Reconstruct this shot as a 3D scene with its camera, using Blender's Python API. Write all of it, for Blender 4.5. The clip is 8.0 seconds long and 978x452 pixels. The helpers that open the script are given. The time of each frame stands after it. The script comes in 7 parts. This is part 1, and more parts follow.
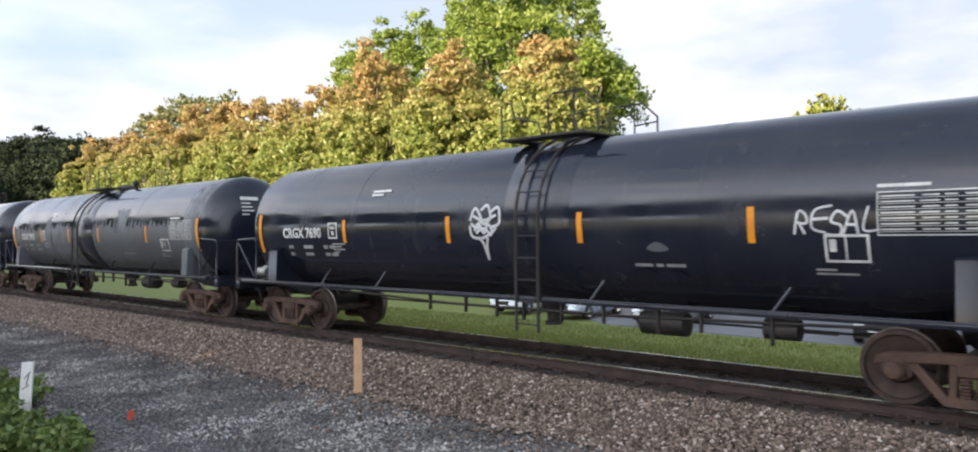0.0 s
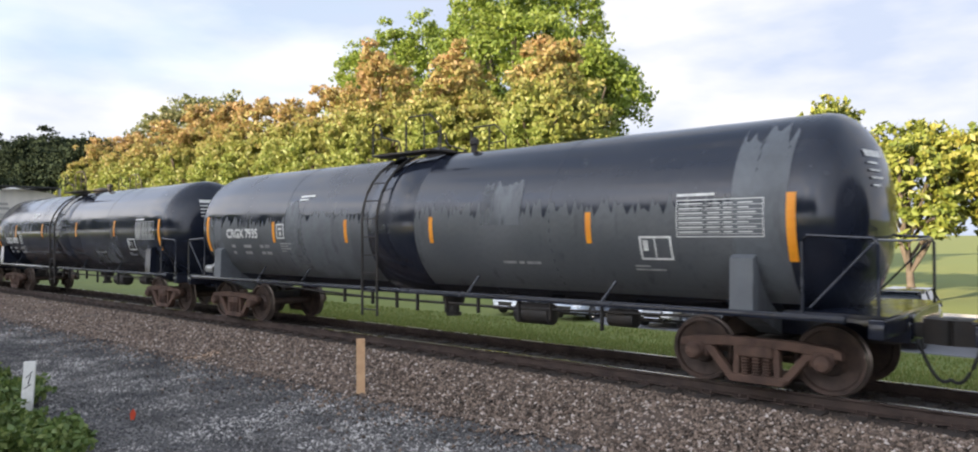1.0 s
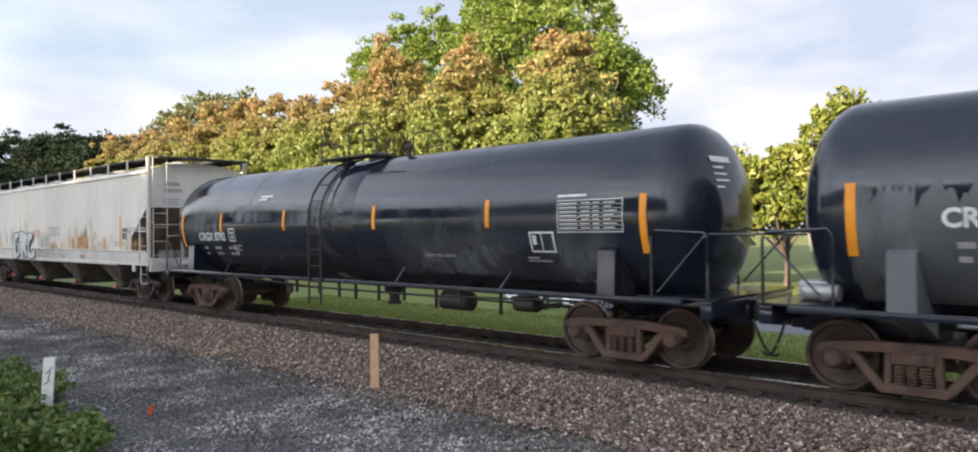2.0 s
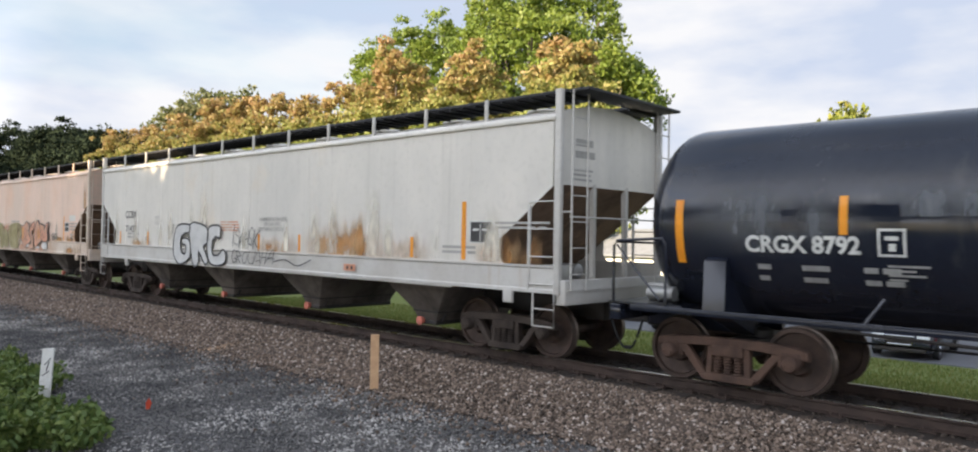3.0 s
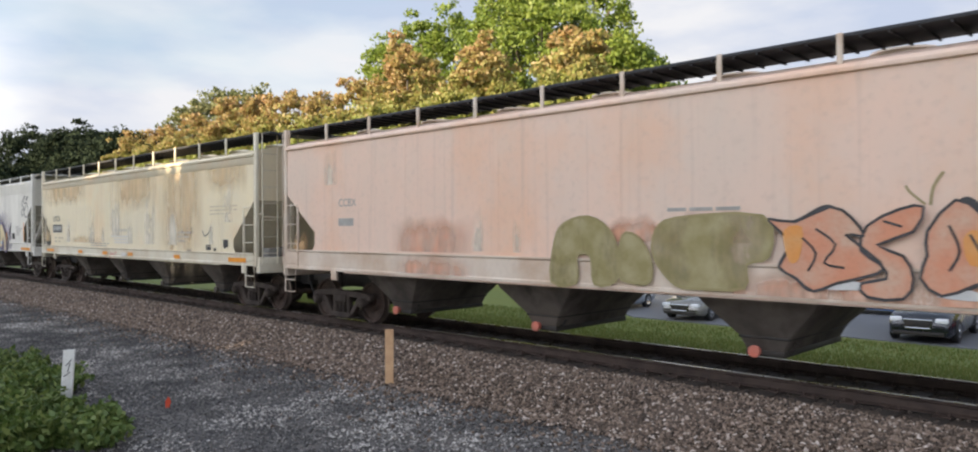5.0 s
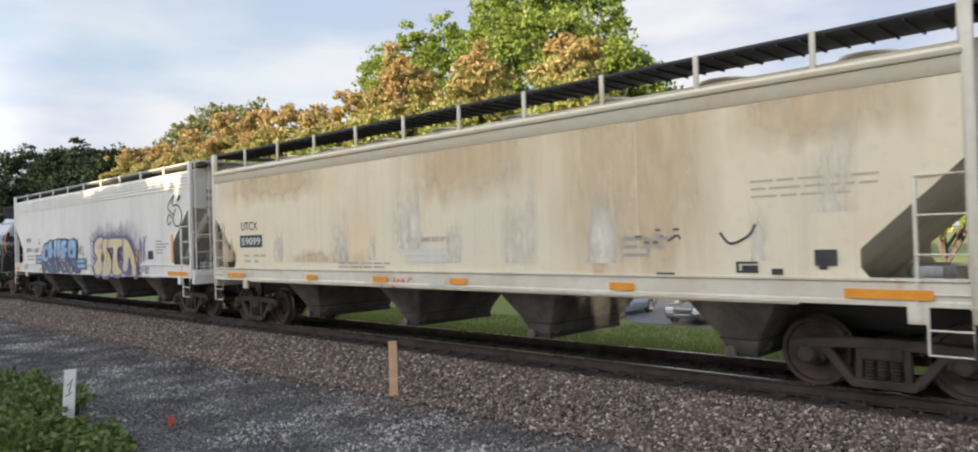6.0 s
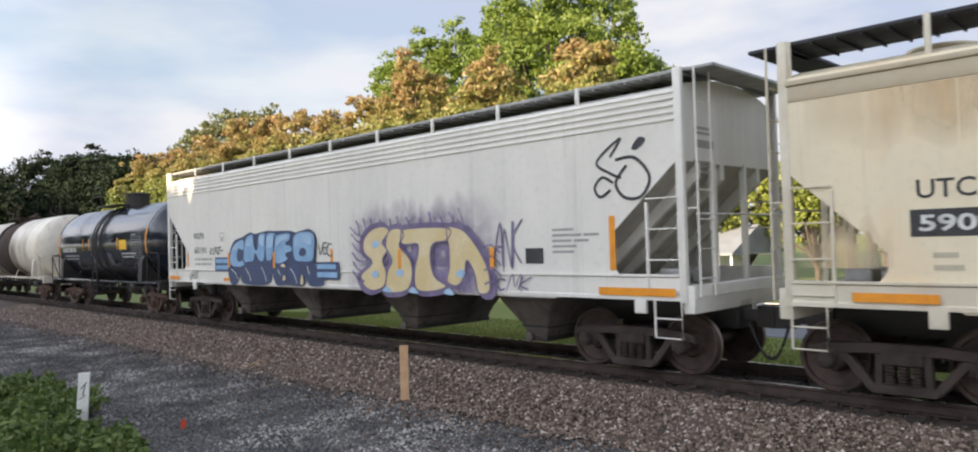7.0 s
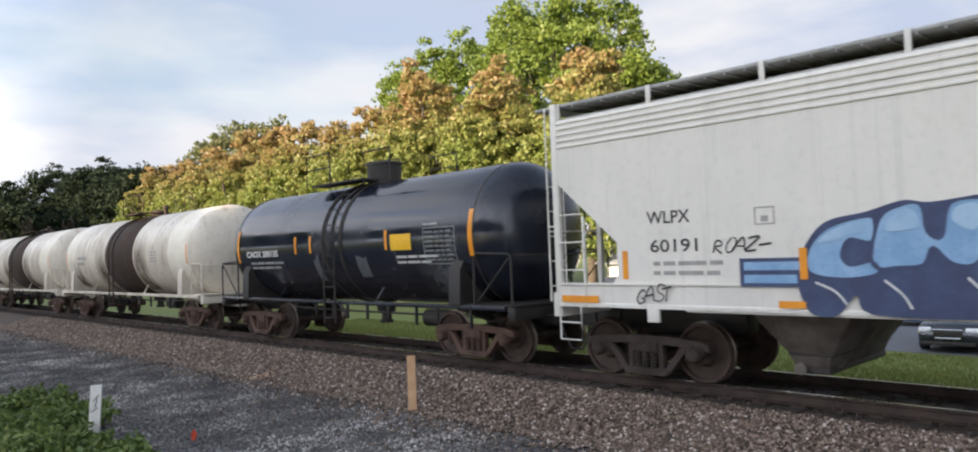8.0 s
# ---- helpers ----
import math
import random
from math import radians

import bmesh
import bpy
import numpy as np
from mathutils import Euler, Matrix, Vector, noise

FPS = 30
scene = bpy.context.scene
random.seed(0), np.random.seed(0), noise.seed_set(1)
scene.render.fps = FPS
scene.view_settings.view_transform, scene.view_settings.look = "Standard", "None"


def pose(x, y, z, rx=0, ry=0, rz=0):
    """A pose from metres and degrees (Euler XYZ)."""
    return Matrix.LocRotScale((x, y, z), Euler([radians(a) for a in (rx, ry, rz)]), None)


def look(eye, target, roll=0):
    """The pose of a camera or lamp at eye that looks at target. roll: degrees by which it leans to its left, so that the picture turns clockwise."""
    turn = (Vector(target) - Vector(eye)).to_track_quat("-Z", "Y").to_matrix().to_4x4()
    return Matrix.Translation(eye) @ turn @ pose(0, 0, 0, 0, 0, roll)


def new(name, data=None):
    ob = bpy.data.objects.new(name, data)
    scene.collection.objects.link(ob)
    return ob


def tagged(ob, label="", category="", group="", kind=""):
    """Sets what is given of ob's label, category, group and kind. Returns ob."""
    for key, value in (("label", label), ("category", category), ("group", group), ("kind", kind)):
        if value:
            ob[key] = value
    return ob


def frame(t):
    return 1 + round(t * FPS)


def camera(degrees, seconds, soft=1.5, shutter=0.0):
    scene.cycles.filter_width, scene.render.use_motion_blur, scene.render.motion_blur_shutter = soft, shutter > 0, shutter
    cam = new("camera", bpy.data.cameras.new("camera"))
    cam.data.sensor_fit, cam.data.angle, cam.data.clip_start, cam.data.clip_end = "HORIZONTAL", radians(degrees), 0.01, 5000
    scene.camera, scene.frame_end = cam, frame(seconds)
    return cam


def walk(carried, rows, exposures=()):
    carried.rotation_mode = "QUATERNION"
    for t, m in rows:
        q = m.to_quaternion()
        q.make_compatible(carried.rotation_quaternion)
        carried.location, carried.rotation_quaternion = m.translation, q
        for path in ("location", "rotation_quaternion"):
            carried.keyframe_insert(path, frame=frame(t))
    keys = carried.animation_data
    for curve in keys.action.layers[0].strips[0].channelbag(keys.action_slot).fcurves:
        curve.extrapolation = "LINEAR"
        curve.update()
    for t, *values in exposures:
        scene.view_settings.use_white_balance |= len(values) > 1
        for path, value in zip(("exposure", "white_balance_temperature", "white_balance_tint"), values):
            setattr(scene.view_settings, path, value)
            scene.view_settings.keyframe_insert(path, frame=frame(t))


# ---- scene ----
# Track along X (the train runs towards +X), Y away from the camera, rail tops at z = 0.
SPEED = 15.50
END = 8.0

# ---- camera ----
cam = camera(66.3, 8.0, soft=1.9, shutter=0.06)
walk(cam, [
    (0.0, pose(0.064, -11.076, 2.120, 90.726, 0.473, 41.822)),
    (0.5, pose(0.024, -11.058, 2.108, 90.676, 0.603, 42.571)),
    (1.0, pose(0.022, -11.044, 2.111, 90.780, 0.333, 42.047)),
    (1.5, pose(0.018, -11.063, 2.110, 90.485, 0.499, 42.942)),
    (1.7, pose(0.060, -11.054, 2.125, 90.348, 0.684, 43.081)),
    (2.8, pose(0.004, -11.055, 2.119, 90.674, -0.258, 42.739)),
    (3.0, pose(-0.056, -11.105, 2.086, 90.791, -1.004, 42.860)),
    (3.5, pose(-0.031, -11.091, 2.096, 90.474, -0.128, 44.135)),
    (4.0, pose(0.001, -11.081, 2.110, 90.868, 0.262, 44.235)),
    (4.5, pose(0.000, -11.100, 2.100, 90.400, 0.000, 44.400)),
    (4.7, pose(0.025, -11.101, 2.122, 90.076, 0.118, 44.203)),
    (5.8, pose(0.037, -11.062, 2.099, 90.582, 1.047, 43.633)),
    (6.0, pose(-0.040, -11.066, 2.114, 90.832, 1.657, 43.994)),
    (6.5, pose(-0.023, -11.063, 2.102, 91.497, 1.623, 44.910)),
    (7.0, pose(-0.034, -11.056, 2.093, 91.275, 1.642, 44.901)),
    (7.5, pose(0.025, -11.085, 2.133, 91.939, 2.190, 45.215)),
    (8.0, pose(0.082, -11.101, 2.125, 91.938, 2.173, 45.548)),
], exposures=((0.0, 1.90, 7250, 12), (1.0, 1.82, 7250, 12), (1.7, 1.77, 7250, 12), (3.0, 1.66, 7280, 11), (3.6, 1.58, 7280, 11), (8.0, 1.55, 7150, 12)))

# ---- light ----
world = bpy.data.worlds.new("sky")
scene.world = world
world.use_nodes = True
SUN_EL, SUN_AZ = 15.0, 188.0   # degrees; azimuth clockwise from +Y


def make_sky():
    nt = world.node_tree
    nt.nodes.clear()
    out = nt.nodes.new("ShaderNodeOutputWorld")
    bg = nt.nodes.new("ShaderNodeBackground")
    sky = nt.nodes.new("ShaderNodeTexSky")
    sky.sky_type = "NISHITA"
    sky.sun_disc = False
    sky.sun_elevation = radians(SUN_EL)
    sky.sun_rotation = radians(SUN_AZ)
    sky.altitude, sky.air_density, sky.dust_density = 20, 1.0, 1.5
    co = nt.nodes.new("ShaderNodeTexCoord")
    mp = nt.nodes.new("ShaderNodeMapping")
    mp.inputs["Scale"].default_value = (1.0, 1.0, 3.0)
    mp.inputs["Location"].default_value = (0.35, 0.1, 0.0)
    n1 = nt.nodes.new("ShaderNodeTexNoise")
    n1.inputs["Scale"].default_value, n1.inputs["Detail"].default_value = 1.3, 5
    n1.inputs["Roughness"].default_value = 0.55
    r1 = nt.nodes.new("ShaderNodeValToRGB")
    r1.color_ramp.elements[0].position, r1.color_ramp.elements[1].position = 0.15, 0.45
    n2 = nt.nodes.new("ShaderNodeTexNoise")
    n2.inputs["Scale"].default_value, n2.inputs["Detail"].default_value = 3.4, 7
    r2 = nt.nodes.new("ShaderNodeValToRGB")
    r2.color_ramp.elements[0].position, r2.color_ramp.elements[1].position = 0.42, 0.62
    r2.color_ramp.elements[0].color = (1.95, 2.38, 3.25, 1)
    r2.color_ramp.elements[1].color = (3.0, 3.22, 3.65, 1)
    # a long grey-blue cloud bank with a ragged white edge below it
    tilt = nt.nodes.new("ShaderNodeVectorMath")
    tilt.operation = "DOT_PRODUCT"
    tilt.inputs[1].default_value = (0.20, -0.04, 0.98)
    bank = nt.nodes.new("ShaderNodeMapRange")
    bank.inputs["From Min"].default_value, bank.inputs["From Max"].default_value = -0.06, 0.10
    bank.inputs["To Min"].default_value, bank.inputs["To Max"].default_value = 0.12, -0.07
    side = nt.nodes.new("ShaderNodeVectorMath")
    side.operation = "DOT_PRODUCT"
    side.inputs[1].default_value = (-0.8, 0.6, 0.0)
    far = nt.nodes.new("ShaderNodeMapRange")
    far.inputs["From Min"].default_value, far.inputs["From Max"].default_value = 0.70, 0.90
    reach = nt.nodes.new("ShaderNodeMath")
    reach.operation = "MULTIPLY"
    both = nt.nodes.new("ShaderNodeMath")
    both.operation = "ADD"
    for a, b in ((co.outputs["Generated"], side.inputs[0]), (side.outputs["Value"], far.inputs["Value"]), (bank.outputs[0], reach.inputs[0]), (far.outputs[0], reach.inputs[1])):
        nt.links.new(a, b)
    for a, b in ((co.outputs["Generated"], tilt.inputs[0]), (tilt.outputs["Value"], bank.inputs["Value"]), (n2.outputs["Fac"], both.inputs[0]), (reach.outputs[0], both.inputs[1])):
        nt.links.new(a, b)
    # the cloud thins out overhead, where the sky is blue
    up = nt.nodes.new("ShaderNodeSeparateXYZ")
    thin = nt.nodes.new("ShaderNodeMapRange")
    thin.inputs["From Min"].default_value, thin.inputs["From Max"].default_value = 0.42, 0.80
    thin.inputs["To Min"].default_value, thin.inputs["To Max"].default_value = 1.0, 0.30
    cover = nt.nodes.new("ShaderNodeMath")
    cover.operation = "MULTIPLY"
    for a, b in ((co.outputs["Generated"], up.inputs[0]), (up.outputs["Z"], thin.inputs["Value"]), (r1.outputs["Color"], cover.inputs[0]), (thin.outputs[0], cover.inputs[1])):
        nt.links.new(a, b)
    # thin cloud scatters more light near the sun
    dot = nt.nodes.new("ShaderNodeVectorMath")
    dot.operation = "DOT_PRODUCT"
    dot.inputs[1].default_value = (math.sin(radians(SUN_AZ)), math.cos(radians(SUN_AZ)), 0.25)
    glow = nt.nodes.new("ShaderNodeMapRange")
    glow.inputs["From Min"].default_value, glow.inputs["From Max"].default_value = -0.1, 1.0
    glow.inputs["To Min"].default_value, glow.inputs["To Max"].default_value = 1.0, 4.2
    bright = nt.nodes.new("ShaderNodeVectorMath")
    bright.operation = "SCALE"
    for a, b in ((co.outputs["Generated"], dot.inputs[0]), (dot.outputs["Value"], glow.inputs["Value"]), (r2.outputs["Color"], bright.inputs[0]), (glow.outputs[0], bright.inputs["Scale"])):
        nt.links.new(a, b)
    mix = nt.nodes.new("ShaderNodeMix")
    mix.data_type = "RGBA"
    for a, b in ((co.outputs["Generated"], mp.inputs["Vector"]), (mp.outputs[0], n1.inputs["Vector"]), (mp.outputs[0], n2.inputs["Vector"]),
                 (n1.outputs["Fac"], r1.inputs["Fac"]), (both.outputs[0], r2.inputs["Fac"]), (cover.outputs[0], mix.inputs["Factor"]),
                 (sky.outputs[0], mix.inputs["A"]), (bright.outputs[0], mix.inputs["B"]),
                 (mix.outputs["Result"], bg.inputs["Color"]), (bg.outputs[0], out.inputs[0])):
        nt.links.new(a, b)
    bg.inputs["Strength"].default_value = 0.095


make_sky()
sun = new("sun", bpy.data.lights.new("sun", "SUN"))
sun.data.energy, sun.data.angle, sun.data.color = 5.0, radians(0.6), (1.0, 0.84, 0.62)
sun_dir = Vector((math.sin(radians(SUN_AZ)) * math.cos(radians(SUN_EL)), math.cos(radians(SUN_AZ)) * math.cos(radians(SUN_EL)), math.sin(radians(SUN_EL))))
sun.matrix_world = look(sun_dir * 60, (0, 0, 0))


# ---- materials ----
def node_mat(name):
    m = bpy.data.materials.new(name)
    m.use_nodes = True
    nt = m.node_tree
    return m, nt, nt.nodes["Principled BSDF"]


def noise_node(nt, vec, scale, detail=4, rough=0.55):
    n = nt.nodes.new("ShaderNodeTexNoise")
    n.inputs["Scale"].default_value, n.inputs["Detail"].default_value, n.inputs["Roughness"].default_value = scale, detail, rough
    nt.links.new(vec, n.inputs["Vector"])
    return n.outputs["Fac"]


def ramp_node(nt, fac, lo, hi, c0=(0, 0, 0), c1=(1, 1, 1)):
    r = nt.nodes.new("ShaderNodeValToRGB")
    r.color_ramp.elements[0].position, r.color_ramp.elements[1].position = lo, hi
    r.color_ramp.elements[0].color, r.color_ramp.elements[1].color = (*c0, 1), (*c1, 1)
    nt.links.new(fac, r.inputs["Fac"])
    return r.outputs["Color"]


def mix_node(nt, fac, a, b):
    x = nt.nodes.new("ShaderNodeMix")
    x.data_type = "RGBA"
    for value, socket in ((fac, x.inputs["Factor"]), (a, x.inputs["A"]), (b, x.inputs["B"])):
        if isinstance(value, (int, float)):
            socket.default_value = value
        elif isinstance(value, tuple):
            socket.default_value = (*value, 1)
        else:
            nt.links.new(value, socket)
    return x.outputs["Result"]


def coords(nt, scale=(1, 1, 1)):
    co = nt.nodes.new("ShaderNodeTexCoord")
    mp = nt.nodes.new("ShaderNodeMapping")
    mp.inputs["Scale"].default_value = scale
    nt.links.new(co.outputs["Object"], mp.inputs["Vector"])
    return mp.outputs[0]


def bump_node(nt, bsdf, fac, strength, distance=0.02):
    b = nt.nodes.new("ShaderNodeBump")
    b.inputs["Strength"].default_value, b.inputs["Distance"].default_value = strength, distance
    nt.links.new(fac, b.inputs["Height"])
    nt.links.new(b.outputs[0], bsdf.inputs["Normal"])


def worn(name, base, second, rough=0.6, metal=0.0, coarse=1.3, fine=14.0, lo=0.42, hi=0.68, third=None, streak=0.0, bump=0.15, rough_var=0.12):
    """Paint, metal, wood or stone: base colour with stains of a second one, grain, and vertical run-off streaks of a third."""
    m, nt, b = node_mat(name)
    v = coords(nt)
    big = ramp_node(nt, noise_node(nt, v, coarse, 6, 0.6), lo, hi)
    col = mix_node(nt, big, base, second)
    grain = noise_node(nt, v, fine, 4)
    dark = tuple(c * 0.72 for c in base)
    col = mix_node(nt, ramp_node(nt, grain, 0.5, 0.85, (0, 0, 0), (0.55, 0.55, 0.55)), col, dark)
    if third:
        sv = coords(nt, (2.6, 2.6, 0.14))
        s = ramp_node(nt, noise_node(nt, sv, 1.6, 5, 0.6), 0.62 - streak, 0.80 - streak * 0.6)
        col = mix_node(nt, s, col, third)
    nt.links.new(col, b.inputs["Base Color"])
    rv = nt.nodes.new("ShaderNodeMapRange")
    rv.inputs["To Min"].default_value, rv.inputs["To Max"].default_value = max(rough - rough_var, 0.05), min(rough + rough_var, 1)
    nt.links.new(big, rv.inputs["Value"])
    nt.links.new(rv.outputs[0], b.inputs["Roughness"])
    b.inputs["Metallic"].default_value = metal
    if bump:
        bump_node(nt, b, grain, bump, 0.01)
    return m


def island_mat(name, ramp, rough=0.7, bump=0.0, translucent=0.0, by_object=False, patch=0.0, spec=0.5, height=None):
    """One colour out of the ramp for every separate leaf or stone, drifting in patches over the whole."""
    m, nt, b = node_mat(name)
    if by_object:
        inf = nt.nodes.new("ShaderNodeObjectInfo")
        rnd = inf.outputs["Random"]
    else:
        inf = nt.nodes.new("ShaderNodeNewGeometry")
        rnd = inf.outputs["Random Per Island"]
    if patch:
        drift = noise_node(nt, coords(nt), patch, 2)
        mr = nt.nodes.new("ShaderNodeMapRange")
        mr.inputs["From Min"].default_value, mr.inputs["From Max"].default_value = 0.3, 0.7
        nt.links.new(drift, mr.inputs["Value"])
        mx = nt.nodes.new("ShaderNodeMix")
        mx.inputs["Factor"].default_value = 0.55
        nt.links.new(rnd, mx.inputs["A"])
        nt.links.new(mr.outputs[0], mx.inputs["B"])
        rnd = mx.outputs["Result"]
    if height:
        sep = nt.nodes.new("ShaderNodeSeparateXYZ")
        nt.links.new(coords(nt), sep.inputs[0])
        hr = nt.nodes.new("ShaderNodeMapRange")
        hr.inputs["From Min"].default_value, hr.inputs["From Max"].default_value = height
        nt.links.new(sep.outputs["Z"], hr.inputs["Value"])
        mh = nt.nodes.new("ShaderNodeMix")
        mh.inputs["Factor"].default_value = 0.45
        nt.links.new(rnd, mh.inputs["A"])
        nt.links.new(hr.outputs[0], mh.inputs["B"])
        rnd = mh.outputs["Result"]
    r = nt.nodes.new("ShaderNodeValToRGB")
    els = r.color_ramp.elements
    while len(els) < len(ramp):
        els.new(0.5)
    for e, (pos, c) in zip(els, ramp):
        e.position, e.color = pos, (*c, 1)
    nt.links.new(rnd, r.inputs["Fac"])
    col = r.outputs["Color"]
    nt.links.new(col, b.inputs["Base Color"])
    b.inputs["Roughness"].default_value = rough
    b.inputs["Specular IOR Level"].default_value = spec
    if bump:
        bump_node(nt, b, noise_node(nt, coords(nt), 40, 4), bump)
    if translucent:
        tr = nt.nodes.new("ShaderNodeBsdfTranslucent")
        nt.links.new(col, tr.inputs["Color"])
        ms = nt.nodes.new("ShaderNodeMixShader")
        ms.inputs[0].default_value = translucent
        nt.links.new(b.outputs[0], ms.inputs[1])
        nt.links.new(tr.outputs[0], ms.inputs[2])
        nt.links.new(ms.outputs[0], nt.nodes["Material Output"].inputs["Surface"])
    return m


def car_side(name, base, second, blush, grime, rough=0.42, blush_at=0.56, wide=0.30):
    """Weathered sheet-steel sides: broad uneven panels, a blush of rust dust, thin vertical run-off lines."""
    m, nt, b = node_mat(name)
    panel = ramp_node(nt, noise_node(nt, coords(nt, (wide, 1, 0.16)), 1.6, 5, 0.62), 0.36, 0.66)
    col = mix_node(nt, panel, base, second)
    rusty = ramp_node(nt, noise_node(nt, coords(nt, (0.55, 1, 0.42)), 1.1, 6, 0.6), blush_at, blush_at + 0.24, (0, 0, 0), (0.8, 0.8, 0.8))
    col = mix_node(nt, rusty, col, blush)
    runs = ramp_node(nt, noise_node(nt, coords(nt, (4.5, 1, 0.10)), 1.5, 6, 0.65), 0.55, 0.82, (0, 0, 0), (0.6, 0.6, 0.6))
    col = mix_node(nt, runs, col, grime)
    fine = noise_node(nt, coords(nt), 9.0, 5)
    col = mix_node(nt, ramp_node(nt, fine, 0.52, 0.85, (0, 0, 0), (0.35, 0.35, 0.35)), col, grime)
    nt.links.new(col, b.inputs["Base Color"])
    rv = nt.nodes.new("ShaderNodeMapRange")
    rv.inputs["To Min"].default_value, rv.inputs["To Max"].default_value = rough - 0.12, rough + 0.16
    nt.links.new(panel, rv.inputs["Value"])
    nt.links.new(rv.outputs[0], b.inputs["Roughness"])
    # sheets bulge a little between the frames behind them
    bump_node(nt, b, noise_node(nt, coords(nt, (0.8, 1, 0.35)), 1.2, 2), 0.35, 0.05)
    return m


def film(name, c, second, cover=0.5, scale=2.2, rough=0.7, stretch=0.35):
    """A thin stain or flaked coat, broken up by vertical noise so that the paint below shows through."""
    m, nt, b = node_mat(name)
    v = coords(nt)
    nt.links.new(mix_node(nt, ramp_node(nt, noise_node(nt, v, 3.0, 5), 0.4, 0.65), c, second), b.inputs["Base Color"])
    sv = coords(nt, (1, 1, stretch))
    a = ramp_node(nt, noise_node(nt, sv, scale, 7, 0.65), 0.56 - cover * 0.4, 0.88 - cover * 0.4)
    fade = nt.nodes.new("ShaderNodeAttribute")
    fade.attribute_name = "fade"
    mul = nt.nodes.new("ShaderNodeMath")
    mul.operation = "MULTIPLY"
    nt.links.new(a, mul.inputs[0])
    nt.links.new(fade.outputs["Fac"], mul.inputs[1])
    nt.links.new(mul.outputs[0], b.inputs["Alpha"])
    b.inputs["Roughness"].default_value = rough
    return m


def plain(name, c, rough=0.5, metal=0.0):
    return worn(name, c, tuple(x * 0.8 for x in c), rough, metal, 3.0, 30.0, bump=0.05)


def glass_mat(name, tint=(0.02, 0.025, 0.03)):
    m, nt, b = node_mat(name)
    b.inputs["Base Color"].default_value = (*tint, 1)
    b.inputs["Roughness"].default_value = 0.04
    b.inputs["Coat Weight"].default_value = 0.6
    bump_node(nt, b, noise_node(nt, coords(nt), 2.0, 2), 0.02)
    return m


BLACK = worn("black_tank_paint", (0.012, 0.015, 0.025), (0.020, 0.023, 0.033), 0.21, 0, 0.8, 9, third=(0.034, 0.036, 0.040), streak=0.02, bump=0.04)
GREY_PATCH = worn("grey_primer", (0.105, 0.115, 0.125), (0.085, 0.092, 0.10), 0.5, 0, 2.0, 12, third=(0.05, 0.05, 0.055), streak=0.06, bump=0.05)
GREY_FLAKE = film("grey_primer_patches", (0.12, 0.13, 0.14), (0.09, 0.097, 0.105), 0.80, 3.0, 0.5, 0.22)
GREY_DULL = film("dull_grey_bloom", (0.085, 0.094, 0.108), (0.11, 0.118, 0.13), 0.66, 2.6, 0.55, 0.16)
CREAM_TANK = worn("cream_white_tank_paint", (0.65, 0.585, 0.49), (0.50, 0.435, 0.35), 0.5, 0, 0.8, 10, third=(0.30, 0.23, 0.17), streak=0.07)
GREY_COAT = worn("dull_grey_undercoat", (0.072, 0.078, 0.084), (0.10, 0.106, 0.112), 0.5, 0, 0.7, 10, third=(0.03, 0.032, 0.036), streak=0.05, bump=0.08)
CREAM_SPILL = worn("pale_cream_spill", (0.80, 0.75, 0.64), (0.70, 0.62, 0.50), 0.6, 0, 1.6, 12, third=(0.50, 0.40, 0.30), streak=0.03)
BROWN_SPILL = worn("dark_brown_spill", (0.030, 0.016, 0.010), (0.06, 0.032, 0.020), 0.85, 0, 2.0, 14, third=(0.11, 0.07, 0.05), streak=0.0)
BROWN_FLAKE = film("thin_brown_runoff", (0.10, 0.06, 0.04), (0.20, 0.14, 0.10), 0.60, 2.4, 0.8, 0.3)
WHITE_CAR = car_side("off_white_car_paint", (0.67, 0.635, 0.58), (0.56, 0.54, 0.50), (0.66, 0.53, 0.39), (0.42, 0.40, 0.36), 0.44, 0.60)
PINK_CAR = car_side("pinkish_faded_car_paint", (0.76, 0.53, 0.42), (0.66, 0.52, 0.43), (0.74, 0.44, 0.29), (0.44, 0.33, 0.27), 0.44, 0.50)
TAN_CAR = car_side("tan_car_paint", (0.78, 0.67, 0.47), (0.69, 0.61, 0.455), (0.74, 0.51, 0.29), (0.53, 0.46, 0.34), 0.42, 0.55)
TAN_BAND = worn("darker_tan_band", (0.47, 0.42, 0.31), (0.52, 0.39, 0.26), 0.6, 0, 0.6, 9, bump=0.05)
GREY_CAR = car_side("pale_grey_car_paint", (0.74, 0.71, 0.645), (0.63, 0.605, 0.555), (0.71, 0.61, 0.48), (0.46, 0.45, 0.41), 0.40, 0.64)
TAN_TRIM = worn("pale_tan_sill_paint", (0.66, 0.61, 0.49), (0.55, 0.46, 0.34), 0.55, 0, 0.9, 9, third=(0.40, 0.28, 0.17), streak=0.0, bump=0.06)
GREY_TRIM = worn("dull_grey_sill_paint", (0.52, 0.505, 0.475), (0.43, 0.40, 0.36), 0.55, 0, 0.9, 9, third=(0.36, 0.26, 0.18), streak=-0.02, bump=0.06)
